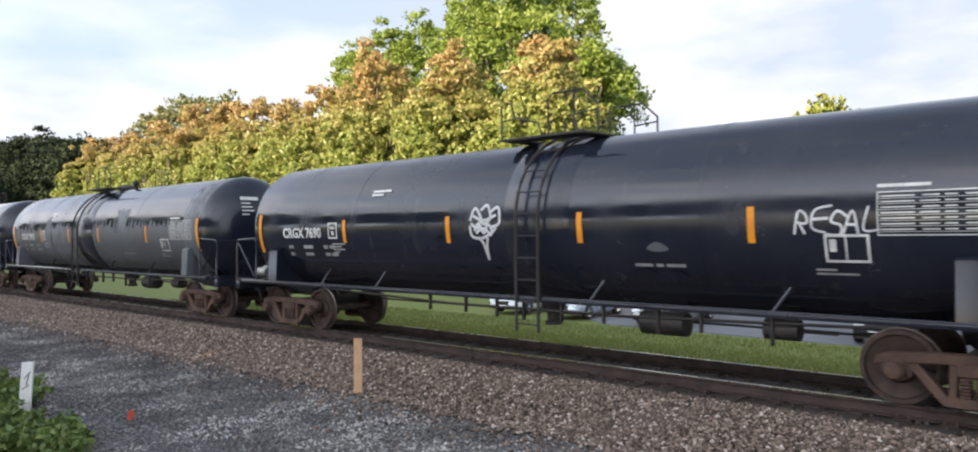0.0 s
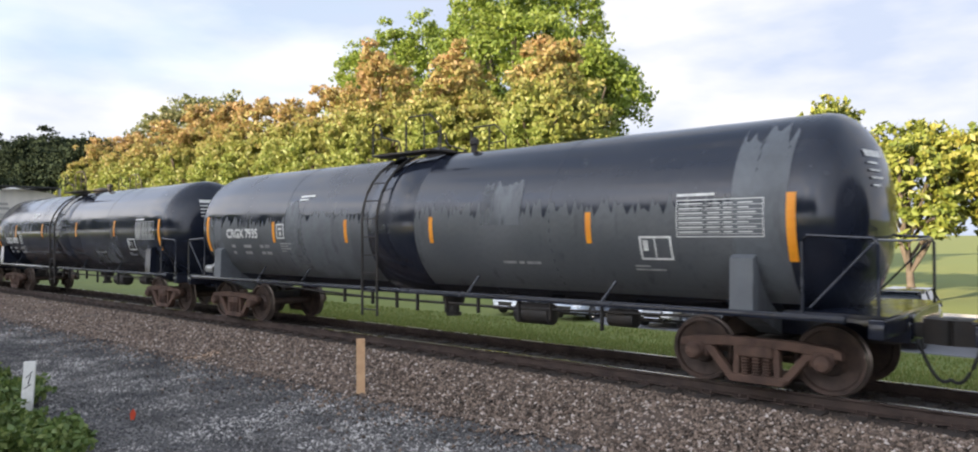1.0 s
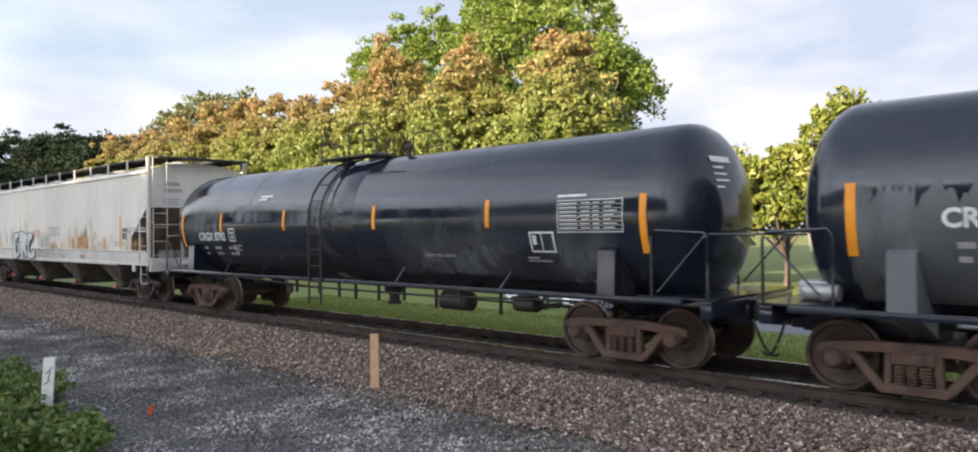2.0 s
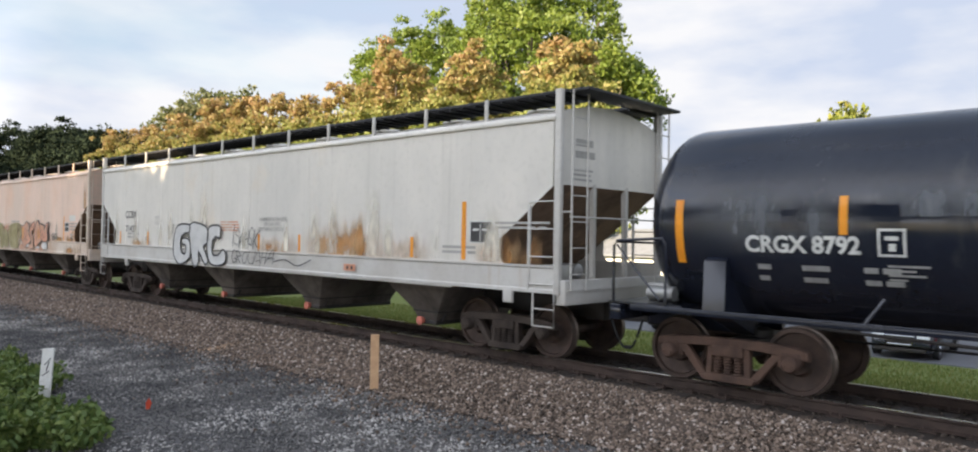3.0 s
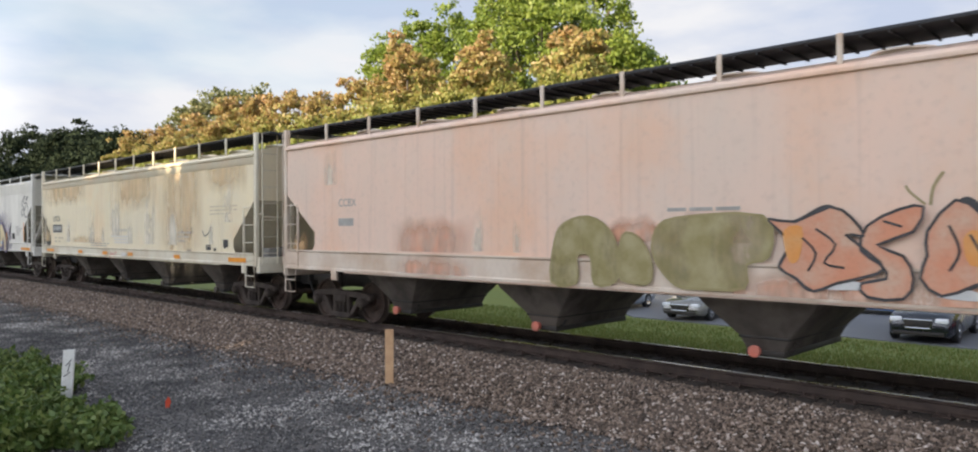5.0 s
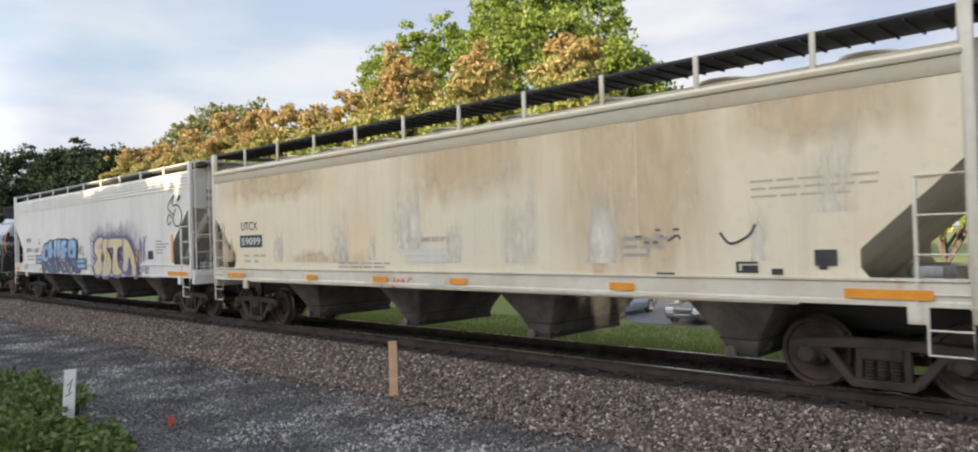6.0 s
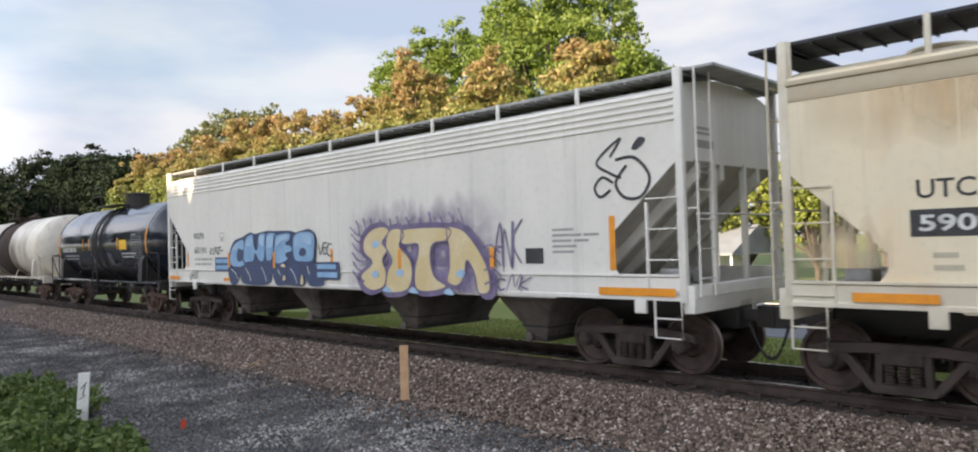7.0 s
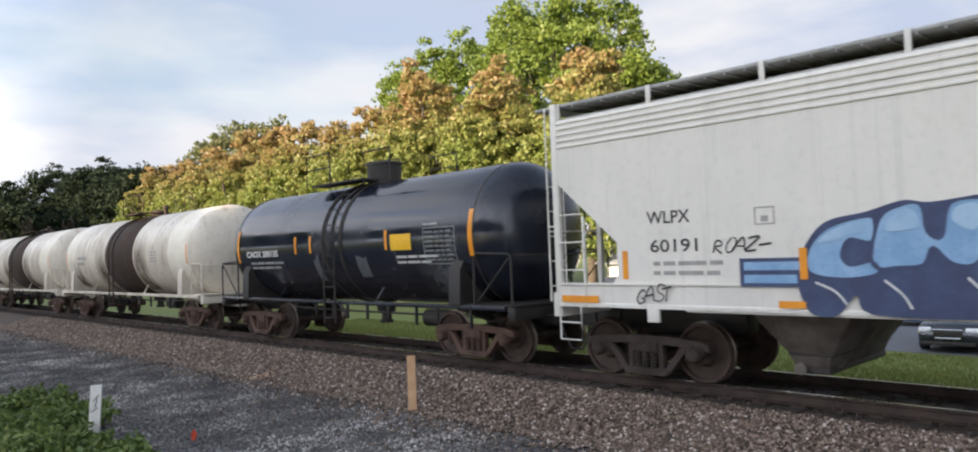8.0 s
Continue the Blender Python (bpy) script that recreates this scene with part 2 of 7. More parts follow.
SILL_WHITE = worn("sill_paint", (0.64, 0.54, 0.45), (0.50, 0.36, 0.26), 0.6, 0, 1.1, 10, bump=0.06)
HOPPER_DARK = worn("grimy_hopper_steel", (0.14, 0.118, 0.10), (0.055, 0.046, 0.04), 0.8, 0.1, 1.5, 12, third=(0.04, 0.035, 0.03), streak=0.05)
STEEL_DARK = worn("black_underframe_steel", (0.022, 0.02, 0.019), (0.05, 0.04, 0.033), 0.7, 0.2, 2.5, 16)
GRATING = worn("dark_walkway_grating", (0.028, 0.03, 0.036), (0.05, 0.05, 0.055), 0.7, 0.3, 3, 30)
GRATING_GREY = worn("grey_walkway_grating", (0.38, 0.38, 0.37), (0.28, 0.28, 0.27), 0.6, 0.2, 3, 30)
# rust and grime of the slope sheets, with their underside's shade in the colour
SLOPE_RUST_SHADE = worn("shaded_rust_slope_sheet", (0.26, 0.165, 0.11), (0.13, 0.085, 0.06), 0.85, 0, 1.4, 12, third=(0.36, 0.22, 0.13), streak=0.03)
SLOPE_GREY = worn("shaded_grimy_slope_sheet", (0.50, 0.47, 0.41), (0.38, 0.35, 0.30), 0.8, 0, 1.2, 12, third=(0.24, 0.20, 0.16), streak=0.04)
RUST = worn("rusty_cast_steel", (0.105, 0.058, 0.040), (0.060, 0.036, 0.028), 0.82, 0.15, 3.0, 20, third=(0.15, 0.075, 0.045), streak=0.02, bump=0.3)
RUST_GREY = worn("dusty_cast_steel", (0.055, 0.039, 0.031), (0.032, 0.024, 0.020), 0.85, 0.15, 3.0, 20, bump=0.3)
WHEEL = worn("wheel_steel", (0.070, 0.043, 0.033), (0.04, 0.028, 0.023), 0.7, 0.3, 4.0, 22, bump=0.2)
TREAD = worn("worn_wheel_rim", (0.15, 0.115, 0.095), (0.09, 0.07, 0.06), 0.45, 0.6, 4.0, 22, bump=0.05)
RAIL = worn("rusty_rail", (0.055, 0.034, 0.026), (0.035, 0.024, 0.02), 0.8, 0.2, 3.0, 30, bump=0.2)
RAILTOP = worn("polished_rail_head", (0.40, 0.38, 0.36), (0.28, 0.26, 0.25), 0.32, 0.9, 2.0, 30, bump=0.05)
ORANGE = worn("orange_reflector_tape", (0.80, 0.30, 0.02), (0.70, 0.24, 0.02), 0.45, 0, 3, 20, bump=0)
WHITE_INK = worn("white_stencil_paint", (0.66, 0.66, 0.63), (0.45, 0.45, 0.43), 0.6, 0, 6, 40, bump=0)
GREY_INK = worn("faded_white_stencil_paint", (0.33, 0.33, 0.32), (0.22, 0.22, 0.22), 0.6, 0, 6, 40, bump=0)
BLACK_INK = worn("black_stencil_paint", (0.025, 0.025, 0.028), (0.05, 0.05, 0.05), 0.6, 0, 6, 40, bump=0)
DIM_INK = worn("faded_grey_stencil_paint", (0.30, 0.29, 0.27), (0.38, 0.37, 0.35), 0.6, 0, 6, 40, bump=0)
SPRAY_BLACK = worn("black_spray_paint", (0.03, 0.03, 0.035), (0.06, 0.06, 0.065), 0.5, 0, 5, 30, bump=0)
SPRAY_WHITE = worn("white_spray_paint", (0.62, 0.62, 0.62), (0.45, 0.45, 0.46), 0.5, 0, 6, 30, bump=0)
SPRAY_PALE = worn("pale_spray_fill", (0.56, 0.56, 0.55), (0.48, 0.48, 0.47), 0.5, 0, 3, 30, bump=0)
SPRAY_SKY = worn("pale_blue_spray_paint", (0.34, 0.50, 0.65), (0.25, 0.41, 0.59), 0.45, 0, 2, 20, bump=0)
SPRAY_HALO = film("violet_overspray", (0.17, 0.13, 0.25), (0.28, 0.23, 0.35), 0.75, 3.0, 0.6, 0.8)
SPRAY_BLUE = worn("light_blue_spray_paint", (0.17, 0.33, 0.53), (0.28, 0.45, 0.63), 0.45, 0, 2, 20, bump=0)
SPRAY_NAVY = worn("navy_spray_paint", (0.03, 0.045, 0.11), (0.05, 0.08, 0.16), 0.45, 0, 3, 20, bump=0)
SPRAY_YELLOW = worn("cream_yellow_spray_paint", (0.60, 0.47, 0.24), (0.66, 0.56, 0.36), 0.5, 0, 2, 20, bump=0)
SPRAY_VIOLET = worn("violet_spray_paint", (0.13, 0.10, 0.19), (0.22, 0.18, 0.28), 0.5, 0, 3, 20, bump=0)
SPRAY_CORAL = worn("coral_spray_paint", (0.60, 0.25, 0.15), (0.56, 0.36, 0.26), 0.5, 0, 2, 20, bump=0)
SPRAY_OLIVE = worn("olive_spray_paint", (0.25, 0.21, 0.09), (0.32, 0.27, 0.13), 0.5, 0, 2, 20, bump=0)
CORAL_WASH = film("washed_coral_spray_paint", (0.62, 0.31, 0.20), (0.62, 0.42, 0.32), 0.72, 2.4, 0.6, 0.25)
OLIVE_WASH = film("washed_olive_spray_paint", (0.25, 0.21, 0.085), (0.36, 0.31, 0.17), 0.95, 1.6, 0.6, 0.4)
ORANGE_SPRAY = worn("orange_spray_paint", (0.66, 0.27, 0.07), (0.62, 0.33, 0.14), 0.5, 0, 3, 20, bump=0)
SPRAY_RED = worn("red_spray_paint", (0.55, 0.10, 0.08), (0.60, 0.22, 0.17), 0.5, 0, 4, 20, bump=0)
RUST_RUN = film("rust_stain", (0.44, 0.20, 0.06), (0.52, 0.33, 0.17), 0.60, 2.2, 0.8, 0.4)
BARE_PATCH = film("scuffed_pale_patch", (0.76, 0.71, 0.60), (0.68, 0.63, 0.53), 0.60, 3.0, 0.6, 0.3)
YELLOW_SIGN = worn("yellow_placard", (0.85, 0.48, 0.02), (0.75, 0.42, 0.03), 0.5, 0, 4, 20, bump=0)
CAP_RED = worn("faded_red_outlet_cap", (0.55, 0.15, 0.10), (0.42, 0.16, 0.12), 0.6, 0, 5, 20, bump=0.1)
GALV = worn("galvanised_steel", (0.36, 0.36, 0.35), (0.25, 0.24, 0.23), 0.5, 0.5, 4, 20, bump=0.1)
RUBBER = worn("black_rubber", (0.015, 0.015, 0.016), (0.03, 0.03, 0.03), 0.8, 0, 4, 30)


# ---- mesh helpers ----
def box(bm, x0, x1, y0, y1, z0, z1):
    v = [bm.verts.new(p) for p in ((x0, y0, z0), (x1, y0, z0), (x1, y1, z0), (x0, y1, z0), (x0, y0, z1), (x1, y0, z1), (x1, y1, z1), (x0, y1, z1))]
    for f in ((3, 2, 1, 0), (4, 5, 6, 7), (0, 1, 5, 4), (1, 2, 6, 5), (2, 3, 7, 6), (3, 0, 4, 7)):
        bm.faces.new([v[i] for i in f])
    return v


def soft_box(bm, x0, x1, y0, y1, z0, z1, r=0.02, seg=2):
    b2 = bmesh.new()
    box(b2, x0, x1, y0, y1, z0, z1)
    bmesh.ops.bevel(b2, geom=b2.edges[:], offset=r, segments=seg, affect="EDGES", profile=0.5)
    join(bm, b2)


def join(bm, other):
    me = bpy.data.meshes.new("tmp")
    other.to_mesh(me)
    other.free()
    bm.from_mesh(me)
    bpy.data.meshes.remove(me)


def prism(bm, poly, y0, y1, axis="y"):
    """A flat outline pushed from y0 to y1; axis y: outline in (x, z); axis x: outline in (y, z); axis z: outline in (x, y)."""
    def at(p, d):
        return {"y": (p[0], d, p[1]), "x": (d, p[0], p[1]), "z": (p[0], p[1], d)}[axis]
    a = [bm.verts.new(at(p, y0)) for p in poly]
    b = [bm.verts.new(at(p, y1)) for p in poly]
    faces = [bm.faces.new(a), bm.faces.new(b[::-1])]
    for i in range(len(poly)):
        j = (i + 1) % len(poly)
        faces.append(bm.faces.new((a[j], a[i], b[i], b[j])))
    bmesh.ops.recalc_face_normals(bm, faces=faces)
    return faces


def tube(bm, pts, r, seg=8, closed=False):
    """A round bar along a line of points."""
    pts = [Vector(p) for p in pts]
    rings = []
    n = len(pts)
    for i, p in enumerate(pts):
        d = (pts[(i + 1) % n] - pts[i - 1]) if closed or 0 < i < n - 1 else (pts[1] - pts[0] if i == 0 else pts[-1] - pts[-2])
        d.normalize()
        u = d.cross(Vector((0, 0, 1)) if abs(d.z) < 0.9 else Vector((1, 0, 0))).normalized()
        w = d.cross(u)
        rings.append([bm.verts.new(p + (u * math.cos(a) + w * math.sin(a)) * r) for a in (2 * math.pi * k / seg for k in range(seg))])
    for i in range(n if closed else n - 1):
        a, b = rings[i], rings[(i + 1) % n]
        for k in range(seg):
            bm.faces.new((a[k], a[(k + 1) % seg], b[(k + 1) % seg], b[k]))
    if not closed:
        bm.faces.new(rings[0][::-1])
        bm.faces.new(rings[-1])


def lathe(bm, profile, axis="y", centre=(0, 0, 0), seg=32):
    """A turned body: profile of (radius, distance along the axis)."""
    rings = []
    for r, d in profile:
        ring = []
        for k in range(seg):
            a = 2 * math.pi * k / seg
            c, s = r * math.cos(a), r * math.sin(a)
            p = {"y": (c, d, s), "x": (d, c, s), "z": (c, s, d)}[axis]
            ring.append(bm.verts.new((p[0] + centre[0], p[1] + centre[1], p[2] + centre[2])))
        rings.append(ring)
    faces = []
    for a, b in zip(rings, rings[1:]):
        for k in range(seg):
            faces.append(bm.faces.new((a[k], a[(k + 1) % seg], b[(k + 1) % seg], b[k])))
    faces.append(bm.faces.new(rings[0][::-1]))
    faces.append(bm.faces.new(rings[-1]))
    bmesh.ops.recalc_face_normals(bm, faces=faces)
    return faces


def finish(name, bm, mats, smooth=None):
    me = bpy.data.meshes.new(name)
    bm.to_mesh(me)
    bm.free()
    for m in mats if isinstance(mats, (list, tuple)) else [mats]:
        me.materials.append(m)
    if smooth:
        me.shade_smooth()
        me.set_sharp_from_angle(angle=radians(smooth))
    return me


def part(name, bm, material, parent, label="", smooth=40):
    """One mesh under a thing or a part."""
    ob = new(name, finish(name, bm, material, smooth))
    ob.parent = parent
    return tagged(ob, label)


def thing(name, label, category, group="", m=None):
    ob = new(name)
    ob.empty_display_size = 0.3
    if m is not None:
        ob.matrix_basis = m
    return tagged(ob, label, category, group)


def structure(name, bm, material, label="", smooth=None):
    return tagged(new(name, finish(name, bm, material, smooth)), label, name.split("_")[0], kind="structure")


# ---- running gear ----
RW = 0.457


def make_truck_parts():
    """Meshes of one four-wheel truck, centred on its king pin at rail height."""
    bm = bmesh.new()
    soft_box(bm, -0.22, 0.22, -1.0, 1.0, 0.42, 0.66, 0.03)
    lathe(bm, [(0.22, 0.66), (0.22, 0.76), (0.17, 0.78)], "z", seg=16)
    bolster = finish("truck", bm, STEEL_DARK, 40)
    bm = bmesh.new()
    # one wheel and its axle; the tread meets the rail at y = 0.75
    for side in (-1, 1):
        y = 0.75 * side
        lathe(bm, [(0.12, y - 0.075 * side), (0.20, y - 0.075 * side), (0.37, y - 0.055 * side), (0.395, y - 0.085 * side), (0.482, y - 0.075 * side), (0.482, y - 0.05 * side),
                   (RW + 0.004, y - 0.035 * side), (RW - 0.004, y + 0.065 * side), (0.40, y + 0.065 * side), (0.385, y + 0.02 * side), (0.21, y - 0.01 * side),
                   (0.17, y + 0.06 * side), (0.10, y + 0.065 * side)], "y", seg=36)
    lathe(bm, [(0.085, -1.08), (0.085, 1.08)], "y", seg=14)
    for f in bm.faces:
        rr = [math.hypot(v.co.x, v.co.z) for v in f.verts]
        if min(rr) > 0.45:
            f.material_index = 1
    wheelset = finish("wheelset", bm, [WHEEL, TREAD], 30)
    bm = bmesh.new()
    # cast side frame on the -Y side, with two windows, jaws over the bearings and a spring seat
    y0, y1 = -1.05, -0.90
    top = [(-1.12, 0.50), (-1.10, 0.62), (-0.95, 0.66), (-0.45, 0.70), (0.45, 0.70), (0.95, 0.66), (1.10, 0.62), (1.12, 0.50), (0.98, 0.53), (0.80, 0.54), (0.42, 0.57), (-0.42, 0.57), (-0.80, 0.54), (-0.98, 0.53)]
    prism(bm, top, y0, y1)
    for s in (-1, 1):
        prism(bm, [(s * 0.80, 0.58), (s * 0.66, 0.58), (s * 0.30, 0.15), (s * 0.40, 0.10)], y0 + 0.01, y1 - 0.01)
        prism(bm, [(s * 0.22, 0.60), (s * 0.31, 0.60), (s * 0.33, 0.16), (s * 0.24, 0.16)], y0 + 0.012, y1 - 0.012)
        prism(bm, [(s * 0.70, 0.57), (s * 0.80, 0.57), (s * 0.76, 0.40), (s * 0.70, 0.38)], y0 + 0.014, y1 - 0.014)
    prism(bm, [(-0.42, 0.18), (-0.36, 0.085), (0.36, 0.085), (0.42, 0.18), (0.26, 0.20), (-0.26, 0.20)], y0 - 0.02, y1 + 0.02)
    soft_box(bm, -0.24, 0.24, -1.08, -0.88, 0.44, 0.60, 0.02)
    bmesh.ops.bevel(bm, geom=[e for e in bm.edges if e.calc_length() > 0.12], offset=0.012, segments=1, affect="EDGES")
    frame_me = finish("side_frame", bm, RUST, 40)
    bm = bmesh.new()
    for x in (-0.15, 0.0, 0.15):
        for y in (-1.03, -0.93):
            for k in range(6):
                lathe(bm, [(0.050, 0.205 + k * 0.04), (0.062, 0.215 + k * 0.04), (0.062, 0.225 + k * 0.04), (0.050, 0.235 + k * 0.04)], "z", (x, y, 0), 8)
    springs = finish("spring_nest", bm, RUST, 40)
    bm = bmesh.new()
    soft_box(bm, -0.13, 0.13, -1.06, -0.90, 0.44, 0.60, 0.02)
    lathe(bm, [(0.12, -1.02), (0.125, -1.10), (0.095, -1.15), (0.04, -1.16)], "y", (0, 0, RW), 18)
    for k in range(3):
        a = radians(90 + 120 * k)
        lathe(bm, [(0.018, -1.15), (0.018, -1.175)], "y", (0.06 * math.cos(a), 0, RW + 0.06 * math.sin(a)), 6)
    bearing = finish("bearing_cap", bm, RUST, 40)
    bm = bmesh.new()
    soft_box(bm, 0.50, 0.58, -0.82, 0.82, 0.36, 0.44, 0.015)
    brake = finish("brake_beam", bm, STEEL_DARK, 40)
    return bolster, wheelset, frame_me, springs, bearing, brake


TRUCK = make_truck_parts()
DUSTY = {}
for key in (2, 3, 4):
    me2 = TRUCK[key].copy()
    me2.materials.clear()
    me2.materials.append(RUST_GREY)
    DUSTY[key] = me2
WHEELSETS = []


def add_truck(car, x, dusty=False):
    bolster, wheelset, frame_me, springs, bearing, brake = TRUCK
    if dusty:
        frame_me, springs, bearing = DUSTY[2], DUSTY[3], DUSTY[4]
    t = new("truck", bolster)
    t.parent, t.matrix_basis = car, pose(x, 0, 0)
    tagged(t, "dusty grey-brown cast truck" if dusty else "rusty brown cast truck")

    def sub(name, me, m):
        o = new(name, me)
        o.parent, o.matrix_basis = t, m
        return o
    for turn in (0, 180):
        sub("side_frame", frame_me, pose(0, 0, 0, 0, 0, turn))
        tagged(sub("spring_nest", springs, pose(0, 0, 0, 0, 0, turn)), kind="stuff")
        for wx in (-0.89, 0.89):
            sub("bearing_cap", bearing, pose(0, 0, 0, 0, 0, turn) @ pose(wx, 0, 0))
    for turn in (0, 180):
        sub("brake_beam", brake, pose(0, 0, 0, 0, 0, turn))
    for wx in (-0.89, 0.89):
        WHEELSETS.append((sub("wheelset", wheelset, pose(wx, 0, RW)), wx))


def coupler_bm(s, x_end, z=0.86):
    """Shank, knuckle head and draft gear at one end; s = +1 or -1."""
    bm = bmesh.new()
    soft_box(bm, min(s * (x_end - 1.1), s * (x_end - 0.25)), max(s * (x_end - 1.1), s * (x_end - 0.25)), -0.09, 0.09, z - 0.09, z + 0.09, 0.02)
    prism(bm, [(s * (x_end - 0.32), -0.13), (s * (x_end - 0.02), -0.22), (s * (x_end + 0.06), -0.12), (s * (x_end - 0.04), 0.0), (s * (x_end + 0.07), 0.10), (s * (x_end + 0.02), 0.20), (s * (x_end - 0.32), 0.13)], z - 0.16, z + 0.16, "z")
    soft_box(bm, min(s * (x_end - 0.95), s * (x_end - 0.55)), max(s * (x_end - 0.95), s * (x_end - 0.55)), -0.24, 0.24, z - 0.2, z + 0.2, 0.03)
    return bm


def hose_bm(s, x_end):
    bm = bmesh.new()
    pts = []
    for k in range(13):
        a = k / 12
        pts.append((s * (x_end - 0.35 + 0.36 * a), -0.33 + 0.06 * a, 0.78 - 0.52 * math.sin(a * math.pi * 0.62)))
    tube(bm, pts, 0.022, 8)
    return bm


# ---- lettering and painted shapes ----
def text_verts(words, size, bold=0.0):
    cu = bpy.data.curves.new("words", "FONT")
    cu.body, cu.size, cu.offset = words, size, bold
    cu.resolution_u = 3
    ob = new("words", cu)
    dg = bpy.context.evaluated_depsgraph_get()
    me = bpy.data.meshes.new_from_object(ob.evaluated_get(dg))
    bpy.data.objects.remove(ob)
    bpy.data.curves.remove(cu)
    v = [(p.co.x, p.co.y) for p in me.vertices]
    f = [tuple(p.vertices) for p in me.polygons]
    bpy.data.meshes.remove(me)
    return v, f


class Paint:
    """Paint films that lie on the car's side: flat at y = side, or wrapped on a lying cylinder."""

    def __init__(self, side=None, radius=None, axis_z=0.0):
        self.side, self.radius, self.axis_z = side, radius, axis_z
        self.level = 0

    def at(self, u, v, lift):
        if self.radius:
            a = (v - self.axis_z) / self.radius
            a = max(-1.5, min(1.5, a))
            r = self.radius + lift
            return (u, -r * math.cos(a), self.axis_z + r * math.sin(a))
        return (u, self.side - lift, v)

    def add(self, name, parent, material, shapes, lift=0.006, label=""):
        """shapes: list of (verts2d, faces). Loose shapes become parts of their own, fine lettering stays together."""
        fine = name in ("small_lettering", "side_lettering", "data_panel", "stencil_box", "notice_frame", "reporting_mark", "car_number", "faded_notice")
        if len(shapes) > 1 and not fine:
            for i, s in enumerate(shapes):
                self.add(name, parent, material, [s], lift + 0.0012 * i, label)
            return None
        verts, faces, fades = [], [], []
        for vs, fs, *more in shapes:
            n = len(verts)
            fades += more[0] if more else [1.0] * len(vs)
            verts += [self.at(u, v, lift + (2e-5 * k if "graffiti" in name else 0)) for k, (u, v) in enumerate(vs)]
            faces += [tuple(n + i for i in f) for f in fs]
        me = bpy.data.meshes.new(name)
        me.from_pydata(verts, [], faces)
        me.attributes.new("fade", "FLOAT", "POINT").data.foreach_set("value", fades)
        bm = bmesh.new()
        bm.from_mesh(me)
        if self.radius:
            bmesh.ops.triangulate(bm, faces=bm.faces[:])
        for f in bm.faces:
            if f.normal.y > 0:
                f.normal_flip()
        bm.to_mesh(me)
        bm.free()
        me.materials.append(material)
        ob = new(name, me)
        ob.parent = parent
        if fine and len(shapes) > 1:
            tagged(ob, kind="stuff")
        return tagged(ob, label)


def rect(u0, v0, u1, v1, rows=1):
    vs, fs = [], []
    for k in range(rows + 1):
        v = v0 + (v1 - v0) * k / rows
        vs += [(u0, v), (u1, v)]
    for k in range(rows):
        fs.append((2 * k, 2 * k + 1, 2 * k + 3, 2 * k + 2))
    return vs, fs


def words(s, u, v, size, bold=0.0, width=None):
    vs, fs = text_verts(s, size, bold)
    if width:
        w = max(p[0] for p in vs) - min(p[0] for p in vs)
        k = width / w
        vs = [(p[0] * k, p[1]) for p in vs]
    return [(a + u, b + v) for a, b in vs], fs


def bars(u, v, widths, h, gap):
    """Lines of writing too small to read."""
    out = []
    for i, row in enumerate(widths):
        x = u
        for w in row:
            if w > 0:
                out.append(rect(x, v - i * gap, x + w, v - i * gap + h))
            x += abs(w) + 0.05
    return out


def outline_box(u0, v0, u1, v1, w):
    return [rect(u0, v0, u1, v0 + w), rect(u0, v1 - w, u1, v1), rect(u0, v0 + w, u0 + w, v1 - w, 3), rect(u1 - w, v0 + w, u1, v1 - w, 3)]


def stroke(pts, w, closed=False, steps=7):
    """A painted line of width w through points, rounded by Catmull-Rom."""
    P = [Vector(p) for p in pts]
    n = len(P)
    line = []
    for i in range(n if closed else n - 1):
        if closed:
            a, b, c, d = P[i - 1], P[i], P[(i + 1) % n], P[(i + 2) % n]
        else:
            a, b, c, d = P[max(i - 1, 0)], P[i], P[i + 1], P[min(i + 2, n - 1)]
        for k in range(steps):
            t = k / steps
            line.append(0.5 * (2 * b + (c - a) * t + (2 * a - 5 * b + 4 * c - d) * t * t + (3 * b - a - 3 * c + d) * t ** 3))
    if not closed:
        line.append(P[-1])
    vs, fs = [], []
    m = len(line)
    for i, p in enumerate(line):
        q = line[(i + 1) % m] if (closed or i < m - 1) else p
        r = line[i - 1] if (closed or i > 0) else p
        d = (q - r).normalized()
        nrm = Vector((-d.y, d.x)) * w * 0.5
        vs += [tuple(p + nrm), tuple(p - nrm)]
    for i in range(m if closed else m - 1):
        j = (i + 1) % m
        fs.append((2 * i, 2 * i + 1, 2 * j + 1, 2 * j))
    return vs, fs


def blob(pts, steps=7):
    P = [Vector(p) for p in pts]
    n = len(P)
    vs = []
    for i in range(n):
        a, b, c, d = P[i - 1], P[i], P[(i + 1) % n], P[(i + 2) % n]
        for k in range(steps):
            t = k / steps
            vs.append(tuple(0.5 * (2 * b + (c - a) * t + (2 * a - 5 * b + 4 * c - d) * t * t + (3 * b - a - 3 * c + d) * t ** 3)))
    return vs, [tuple(range(len(vs)))]


